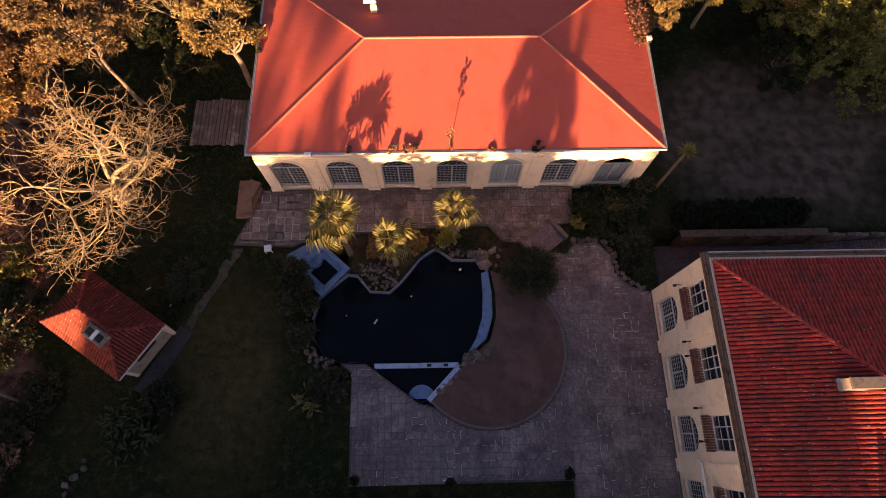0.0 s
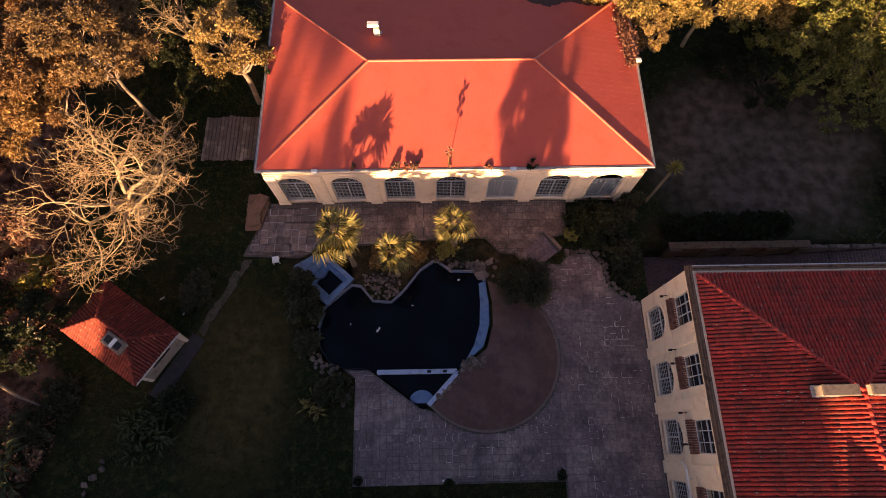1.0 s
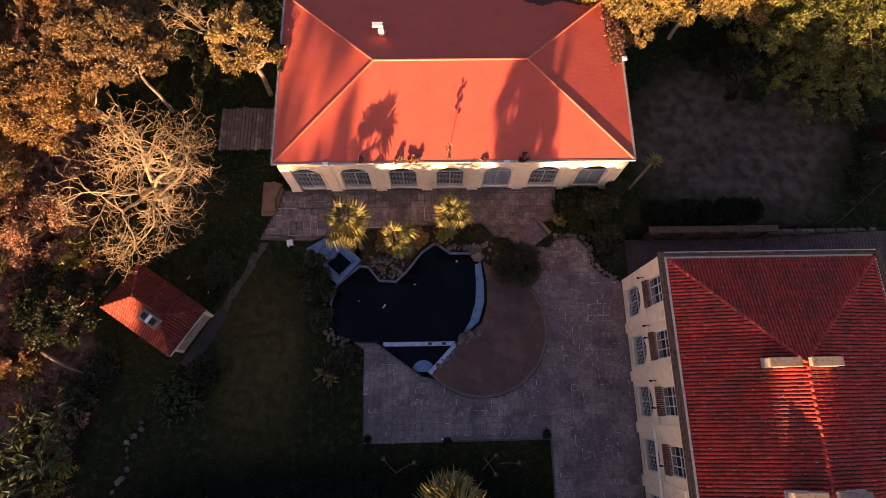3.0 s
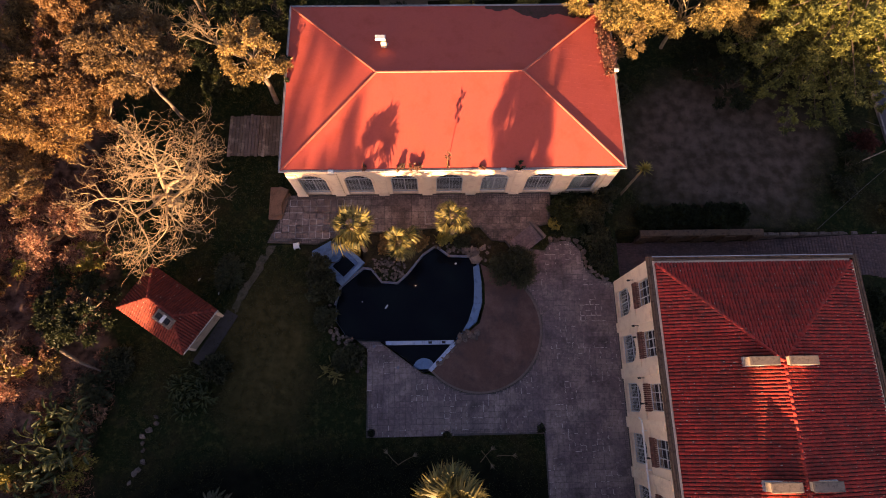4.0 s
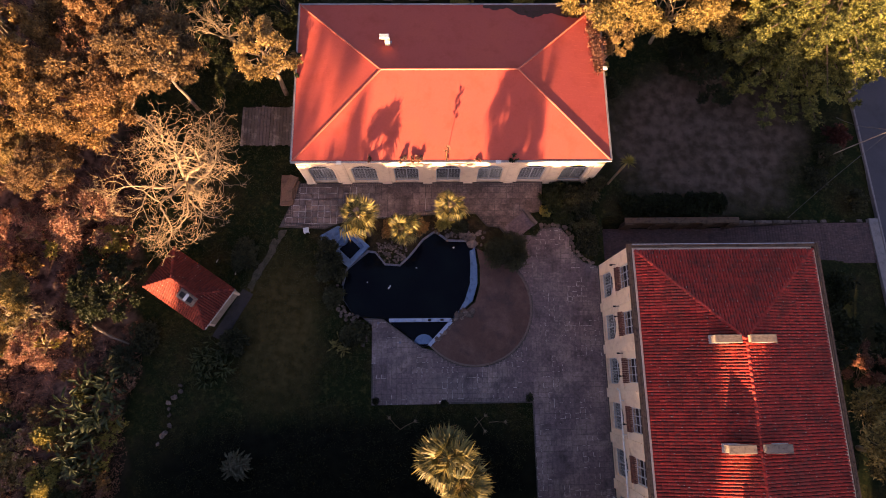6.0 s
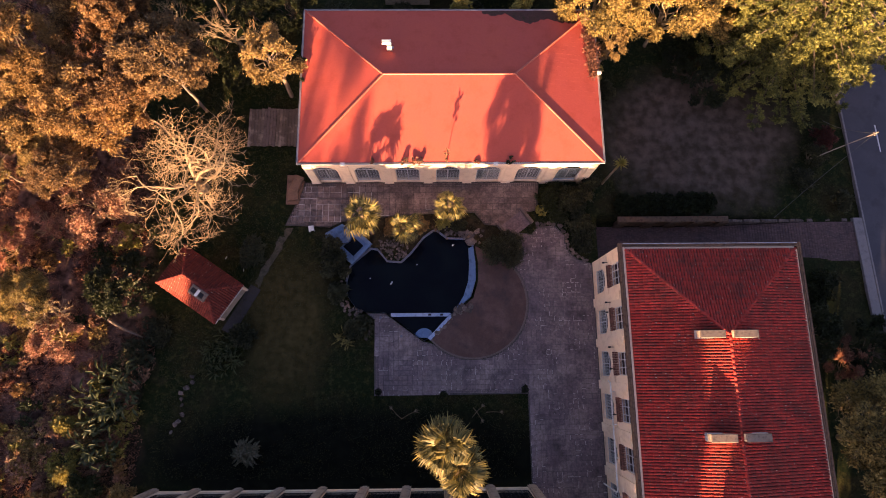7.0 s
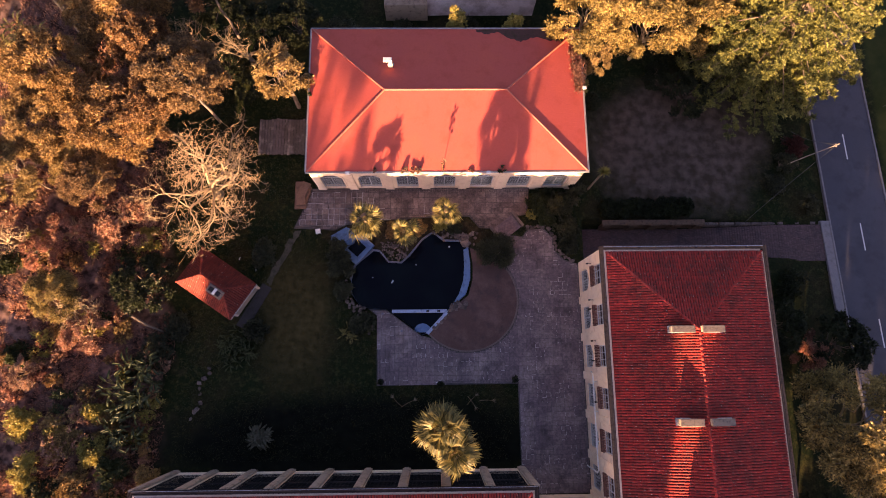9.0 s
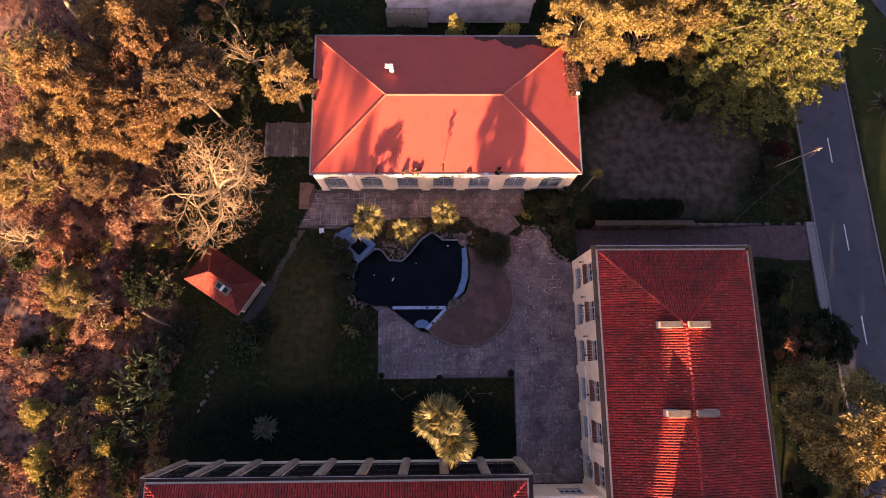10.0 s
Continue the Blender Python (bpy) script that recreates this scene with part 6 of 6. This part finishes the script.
make_broad_plant("clump of dark broad-leaved plants on the lawn", -18.5, 1.1, 0, 26, 1.7, 0.5, 401, height=0.6)
make_broad_plant("small olive-green plant on the lawn", -8.1, 2.4, 0, 7, 0.6, 0.45, 416, mat="leaf_palm", height=0.35)
make_broad_plant("tall clump of broad-leaved plants, partly sunlit", -27.2, -2.2, 0, 24, 2.3, 0.75, 402, height=1.9)
make_broad_plant("clump of broad-leaved plants under the trees", -27.6, -5.4, 0, 24, 2.1, 0.7, 403, height=1.7)
make_broad_plant("bright broad-leaved plants among the trees", -39.6, 28.6, ground_height(-39.6, 28.6), 34, 2.9, 0.85, 404, height=2.2, mat="leaf_palm")
make_broad_plant("large grey-green rosette plant on the dark lawn", -15.95, -7.0, 0, 30, 0.55, 0.62, 411, mat="leaf_agave", height=0.5)
make_rosette("tall spiky yucca beside the pavilion", 15.75, 16.65, -0.6, 0.75, 64, 412, "leaf_yellow", 5.4, "yucca", "yucca", 0.05)
make_rosette("pale spiky agave in the shrub bed", 13.9, 14.9, 0, 0.8, 34, 413, "leaf_agave", 0.9, "agave", "agave", 0.06)
make_rosette("large spiky palm-like plant on the verge", 50.7, 32.6, -0.6, 2.2, 48, 414, "leaf_agave", 0.8, "cycad", "cycad", 0.07)
make_rosette("large spiky palm-like plant on the verge", 49.2, 26.2, -0.6, 2.0, 48, 415, "leaf_agave", 0.8, "cycad", "cycad", 0.07)

# weeds that grow in the pavilion's gutter
stalk = empty("gutter_weed", pose(0.85, 16.75, HZE))
tagged(stalk, "tall thin weed growing in the gutter", "weed")
Geo().tube([(0, 0, -0.05), (0.03, 0.05, 0.9), (0.06, 0.1, 1.75)], [0.03, 0.022, 0.012], 5).make("stem", "leaf_gold", stalk)
v, f = leaf_cloud([(0.06, 0.1, 1.6, 0.26, 0.3), (0.05, 0.07, 1.2, 0.2, 0.25), (0.0, 0.05, 0.15, 0.2, 0.12)], 56, 0.11, 5)
new("foliage", quick_mesh("foliage", "leaf_dry", v, f)).parent = stalk
for i, (x, s, mat, label) in enumerate(((-2.6, 0.5, "leaf_dry", "dry yellow weeds in the gutter"), (-1.7, 0.45, "leaf_dry", "dry yellow weeds in the gutter"), (-1.2, 0.4, "leaf_dry", "dry yellow weeds in the gutter"), (6.25, 0.38, "leaf_banana", "green tuft in the gutter"), (3.4, 0.25, "leaf_dry", "dry weeds in the gutter"), (-5.3, 0.25, "leaf_dry", "dry weeds in the gutter"))):
    make_bush(label, x, 16.68, HZE - 0.05, s, s * 1.2, mat, 420 + i, per=40, size=0.12, n=5, name="gutter_weed")
for i, (x, y) in enumerate(((-11.45, 24.0), (-11.45, 26.0))):
    make_bush("green weed in the side gutter", x, y, HZE - 0.05, 0.3, 0.35, "leaf_banana", 430 + i, per=40, size=0.1, n=5, name="gutter_weed")
# creeper over the roof's east edge
cl, rng = [], random.Random(44)
for i in range(90):
    y = rng.uniform(24.4, 30.4)
    dx = rng.uniform(-1.1, 0.1) * (0.35 + 0.65 * (y - 24.6) / 5.6)
    cl.append((13.9 + dx, y, HZE + 0.08 - dx * 0.2, rng.uniform(0.14, 0.34), 0.07))
cr = empty("creeper")
tagged(cr, "brown creeper spread over the roof edge", "creeper")
v, f = leaf_cloud(cl, 130, 0.075, 6, shell=0.1, spread=0.9)
new("foliage", quick_mesh("foliage", "leaf_dry", v, f)).parent = cr
st2 = Geo()
for i in range(34):
    y = rng.uniform(24.4, 30.3)
    w = 0.5 + 1.0 * (y - 24.4) / 6
    p = Vector((14.0, y, HZE + 0.08))
    q = Vector((14.0 - rng.uniform(0.4, 1.0) * w, y + rng.uniform(-1.2, 1.2), HZE + 0.12 + 0.2 * w))
    st2.tube([(14.25, y + rng.uniform(-.3, .3), 4.6)] + limb_path(p, q, rng, 4, 0.12), 0.013, 3)
st2.make("vine", "bark", cr)

# unseen tall trees, added past the long building to shade its neighbours
near_flank = make_tree("unseen tall dense tree added beyond the long building for shade", 17.4, 5.3, 11.5, "leaf_dark", 109, power=4.0, clumps=80, per=260, size=0.45)
plant(near_flank, [(2.0, -60, 1.012, 0), (11.0, -60, 0.5, 50, 2.1), (30.8, -60, 1.0, 120, 0.86), (40.5, -60, 1.0, 210, 0.86)])
far_tree = make_tree("unseen tall dense tree added beyond the long building for shade", 17.5, 8.5, 11.5, "leaf_dark", 107, power=4.0, clumps=110, per=260, size=0.5, category="tree")
plant(far_tree, [(17.4, -60, 0.86, 90, 1.13)])
thin_tree = make_tree("unseen tall thin gum tree added beyond the long building for shade", 17.0, 5.0, 8.0, "leaf_gold", 108, clumps=30, per=90, size=0.4, category="tree")
plant(thin_tree, [(-28.0, -66, 1.1, 0, 1.1), (-36.0, -74, 0.95, 100)])

# ---- rocks ----
def rock_mesh(seed):
    bm = bmesh.new()
    bmesh.ops.create_icosphere(bm, subdivisions=2, radius=1.0)
    for v in bm.verts:
        k = 1 + 0.55 * noise.noise(v.co * 1.4 + Vector((seed * 7.1, 0, 0))) + 0.22 * noise.noise(v.co * 3.1 + Vector((0, seed * 3.3, 0)))
        v.co = v.co * k
        v.co.z *= 0.62
    me = bpy.data.meshes.new("rock")
    bm.to_mesh(me)
    bm.free()
    me.materials.append(MAT["rock"])
    return me


ROCKS = [rock_mesh(k) for k in range(7)]
rng = random.Random(55)


def rocks_at(spots, group, label, lo=0.10, hi=0.30):
    for x, y in spots:
        s = rng.uniform(lo, hi)
        if inside((x, y), POOL):
            continue
        o = new("rock", rng.choice(ROCKS))
        o.matrix_basis = pose(x, y, ground_height(x, y) + s * 0.25, rng.uniform(-20, 20), rng.uniform(-20, 20), rng.uniform(0, 360)) @ Matrix.Diagonal((s * rng.uniform(.8, 1.3), s, s, 1))
        tagged(o, label, "rock", group)


def along_line(pts, step, jit):
    out = []
    for (xa, ya), (xb, yb) in zip(pts, pts[1:]):
        n = max(1, int(math.hypot(xb - xa, yb - ya) / step))
        out += [(xa + (xb - xa) * i / n + rng.uniform(-jit, jit), ya + (yb - ya) * i / n + rng.uniform(-jit, jit)) for i in range(n)]
    return out


rocks_at([(rng.uniform(-5.2, -2.6), rng.uniform(9.4, 11.2)) for _ in range(110)], "rocks between the palms", "brown garden rock in the planting bed", 0.05, 0.13)
rocks_at(along_line([(-0.2, 12.35), (1.2, 11.7), (2.8, 11.6), (3.7, 11.0)], 0.085, 0.4), "rocks along the pool", "brown garden rock at the pool edge", 0.07, 0.18)
rocks_at(along_line([(2.6, 11.7), (4.2, 12.0)], 0.2, 0.4), "rocks along the pool", "brown garden rock at the pool edge", 0.12, 0.36)
rocks_at(along_line([(-8.6, 7.0), (-8.5, 5.6), (-7.6, 4.6), (-6.4, 4.3)], 0.085, 0.5), "rocks along the pool", "grey garden rock at the pool edge", 0.07, 0.17)
rocks_at(along_line([(2.3, 5.0), (1.4, 4.2), (0.2, 3.0), (-0.3, 2.3)], 0.1, 0.24), "rocks along the pool", "grey garden rock at the pool edge", 0.07, 0.17)
rocks_at([(rng.uniform(1.7, 2.8), rng.uniform(4.55, 5.3)) for _ in range(14)], "rocks along the pool", "dark garden rock at the pool edge", 0.14, 0.26)
rocks_at([(3.05, 5.0), (2.9, 4.75)], "rocks along the pool", "pale boulder on the brown deck", 0.22, 0.3)
rocks_at([(3.2, 11.0), (3.0, 11.2)], "rocks along the pool", "pale boulder at the pool corner", 0.36, 0.44)
rocks_at(along_line([(9.3, 12.55), (11.1, 12.7), (12.05, 11.6), (12.05, 10.4), (13.1, 9.45), (14.0, 9.15)], 0.2, 0.13), "stones edging the paving", "rough stone edging the paving", 0.10, 0.22)
rocks_at(along_line([(-21.0, -1.0), (-22.0, -2.5), (-21.8, -4.2), (-22.6, -5.6)], 0.35, 0.2), "stones in the brush", "pale stone at the lawn edge", 0.1, 0.22)
rocks_at([(-6.0, 3.6), (-6.0, 2.9), (-6.2, 2.3)], "stones beside the paving", "pale stone beside the paving", 0.12, 0.22)

# ---- pots and bits on the paving ----
def pot(x, y, label, r=0.28):
    p = empty("plant_pot", pose(x, y, 0.045))
    tagged(p, label, "plant pot")
    Geo().tube([(0, 0, 0), (0, 0, 0.1), (0, 0, 0.42), (0, 0, 0.46)], [r * 0.7, r * 0.75, r, r * 1.08], 14).make("pot", "dark_gutter", p)
    v, f = leaf_cloud([(0, 0, 0.6, 0.3, 0.22)], 150, 0.12, int(x * 10) % 50 + 3)
    new("foliage", quick_mesh("foliage", "leaf_dark", v, f)).parent = p


pot(7.55, -2.1, "dark potted plant at the paving's edge")
pot(-5.0, -2.2, "dark potted plant at the paving's edge")
pot(0.55, -2.45, "dark potted plant at the paving's edge")
hose = Geo().tube([(0.15, -2.35, 0.09), (0.42, -2.3, 0.1), (0.6, -2.42, 0.11), (0.66, -2.62, 0.1)], [0.05, 0.06, 0.06, 0.05], 6).make("white_pipe", "white")
tagged(hose, "short bent white pipe on the paving", "pipe")
for i, (x, y) in enumerate(((-4.95, 4.15), (-3.1, 2.5))):
    d = Geo().tube([(x, y, 0.0), (x, y, 0.07)], [0.12, 0.12], 14)
    d = d.make("skimmer_lid", "coping")
    tagged(d, "small round grey skimmer lid in the paving", "lid")

# leaves afloat on the pool
rng = random.Random(33)
afloat = [Geo(), Geo()]
for k, g in enumerate(afloat):
    w = 0.05 + 0.02 * k
    g.v = [(-0.09, 0, 0), (-0.02, -w, 0.006), (0.1, 0, 0.002), (-0.02, w, 0.006), (0, 0, -0.006)]
    g.f = [(0, 1, 4), (1, 2, 4), (2, 3, 4), (3, 0, 4)]
afloat = [g.mesh("floating_leaf", "curtain") for g in afloat]
for x, y, s, turn in ((-5.98, 7.7, 0.8, 70), (-4.1, 7.21, 1.5, 55), (-4.0, 7.36, 1.1, 100), (1.55, 10.73, 1.3, 30), (-1.73, 8.93, 1.0, 0)):
    o = new("floating_leaf", rng.choice(afloat))
    o.matrix_basis = pose(x, y, WATER + 0.006, 0, 0, turn) @ Matrix.Diagonal((s, s, s, 1))
    tagged(o, "pale dry leaf afloat on the dark pool", "leaf", "leaves on the pool")

# fallen palm stalks
def stalk_mesh(length, seed):
    """A bare dry leaf stalk that ends in a few shrunken blades, along +x."""
    rr = random.Random(seed)
    g = Geo().tube([(0, 0, 0.02), (length * 0.4, 0.04, 0.05), (length * 0.8, 0, 0.03)], [0.035, 0.026, 0.018], 5)
    for k in range(7):
        a = radians(-36 + 12 * k + rr.uniform(-4, 4))
        d, n = Vector((math.cos(a), math.sin(a), 0)), Vector((-math.sin(a), math.cos(a), 0))
        b = Vector((length * 0.78, 0, 0.03))
        ln = length * rr.uniform(0.2, 0.34)
        g.face(b - n * 0.012, b + d * ln * 0.5 - n * 0.02 + Vector((0, 0, 0.03)), b + d * ln, b + d * ln * 0.5 + n * 0.02 + Vector((0, 0, 0.03)), b + n * 0.012)
    return g.mesh("fallen_frond", "leaf_palm_dead")


stalks = [stalk_mesh(1.5, k) for k in (1, 2)]
for i, (x, y, a) in enumerate(((-3.0, -4.5, 135), (-3.0, -4.45, 27), (3.0, -4.4, 45), (4.2, -4.0, 0), (3.1, -3.6, 305))):
    o = new("fallen_frond", stalks[i % 2])
    o.matrix_basis = pose(x, y, 0.03, 0, 0, a)
    tagged(o, "dry fallen palm stalk on the grass", "palm stalk", "fallen palm stalks")
for x, y, dx, dy in ((-18.95, 9.75, 0.28, -0.4), (-17.35, 8.75, 0.35, -0.5)):
    o = Geo().tube([(x, y, 0.0), (x + dx * 0.5, y + dy * 0.5, 0.5), (x + dx, y + dy, 0.95)], 0.035, 6).make("garden_stake", "white")
    tagged(o, "leaning white garden stake beside the hut", "stake", "stakes by the hut")
log = Geo().tube([(-28.6, 4.2, 0.9), (-27.0, 3.2, 0.5), (-25.6, 2.6, 0.25)], [0.14, 0.12, 0.08], 8).make("fallen_branch", "bark")
tagged(log, "dead fallen branch in the brush", "branch")

for i, (p, q, r) in enumerate((((-34.2, 31.0, 2.4), (-33.9, 32.3, 9.6), 0.3), ((-34.3, 31.4, 2.4), (-32.2, 33.4, 9.4), 0.2))):
    rng = random.Random(90 + i)
    dt = Geo().tube(limb_path(Vector(p), Vector(q), rng, 6, 0.03), [r * (1.2 - 0.1 * k) for k in range(7)], 9).make("dead_trunk", "pale_bark")
    tagged(dt, "pale bare tree trunk, sunlit", "tree trunk")
mark = Geo()
rng = random.Random(12)
for _ in range(11):
    x, y = 11.3 + 0.42 * rng.randrange(4), 5.9 + 0.42 * rng.randrange(4)
    mark.box(x, x + 0.3, y - 0.014, y + 0.014, 0.02, 0.03) if rng.random() < 0.5 else mark.box(x - 0.014, x + 0.014, y, y + 0.3, 0.02, 0.03)
mk = mark.make("pointing_patch", "bright_mortar")
tagged(mk, "pale patch of fresh pointing in the paving", "pointing", kind="stuff")

# ---- paths ----
rng = random.Random(71)
run = [Vector((-13.4, 12.4)).lerp(Vector((-16.9, 5.6)), i / 24) for i in range(25)]
edge = [(p.x - rng.uniform(0.2, 0.5), p.y) for p in run] + [(p.x + rng.uniform(0.2, 0.5), p.y) for p in reversed(run)]
path = Geo().prism([edge], flat(-0.05), 0.06).make("path", "path_earth")
tagged(path, "worn earth path across the lawn", "path", kind="structure")
pad = Geo().prism([[(-16.6, 7.2), (-15.7, 6.7), (-17.9, 2.7), (-18.9, 3.2)]], flat(-0.05), 0.09).make("path_pad", "dark_stone")
tagged(pad, "dark paved strip beside the hut", "path", kind="structure")

# ---- rough grass and litter ----
def scatter_blades(name, label, mat, count, region, seed, h, w, keep):
    r = np.random.RandomState(seed)
    x = r.uniform(region[0], region[1], count)
    y = r.uniform(region[2], region[3], count)
    ok = np.array([keep(a, b) for a, b in zip(x, y)])
    x, y = x[ok], y[ok]
    n = len(x)
    z = np.array([ground_height(a, b) for a, b in zip(x, y)]) - 0.03
    a = r.uniform(0, 6.28, n)
    hh = h * (0.5 + r.rand(n))
    lean = r.normal(size=(n, 2)) * hh[:, None] * 0.6
    base = np.stack([x, y, z], 1)
    side = np.stack([np.cos(a), np.sin(a), np.zeros(n)], 1) * (w * 0.5)
    tip = base + np.stack([lean[:, 0], lean[:, 1], hh], 1)
    v = np.stack([base - side, base + side, tip], 1).reshape(-1, 3)
    ob = new(name, quick_mesh(name, mat, v.tolist(), np.arange(3 * n).reshape(-1, 3).tolist()))
    tagged(ob, label, "grass", kind="stuff")


def on_lawn(x, y):
    if inside((x, y), COURT) or inside((x, y), TERR) or inside((x, y), POOL):
        return False
    if (x - 3.2) ** 2 + (y - 5.4) ** 2 < 26 or (-11.6 < x < 14.2 and y > 16.5) or (x > 14 and y < 13.3):
        return False
    if -9.8 < x < -5.5 and 8.5 < y < 13:
        return False
    return noise.noise(Vector((x * 0.3, y * 0.3, 8.8))) > -0.35


scatter_blades("grass", "rough dark grass of the garden", "grass", 60000, (-24, 14, -9.2, 30), 1, 0.16, 0.045, on_lawn)
scatter_blades("yard_grass", "thin grass of the bare yard", "grass", 9000, (14.5, 39, 13.6, 33), 2, 0.10, 0.035, lambda x, y: noise.noise(Vector((x * 0.2, y * 0.2, 2.0))) > 0.05)
scatter_blades("dry_brush", "dry reddish brush and litter under the trees", "leaf_dry", 150000, (-60, -24, -16, 40), 3, 0.24, 0.07, lambda x, y: x < -25 - 0.12 * (y if y > 0 else 0) + 1.5 * noise.noise(Vector((x * 0.3, y * 0.3, 4.0))) and noise.noise(Vector((x * 0.35, y * 0.35, 6.0))) > -0.25)
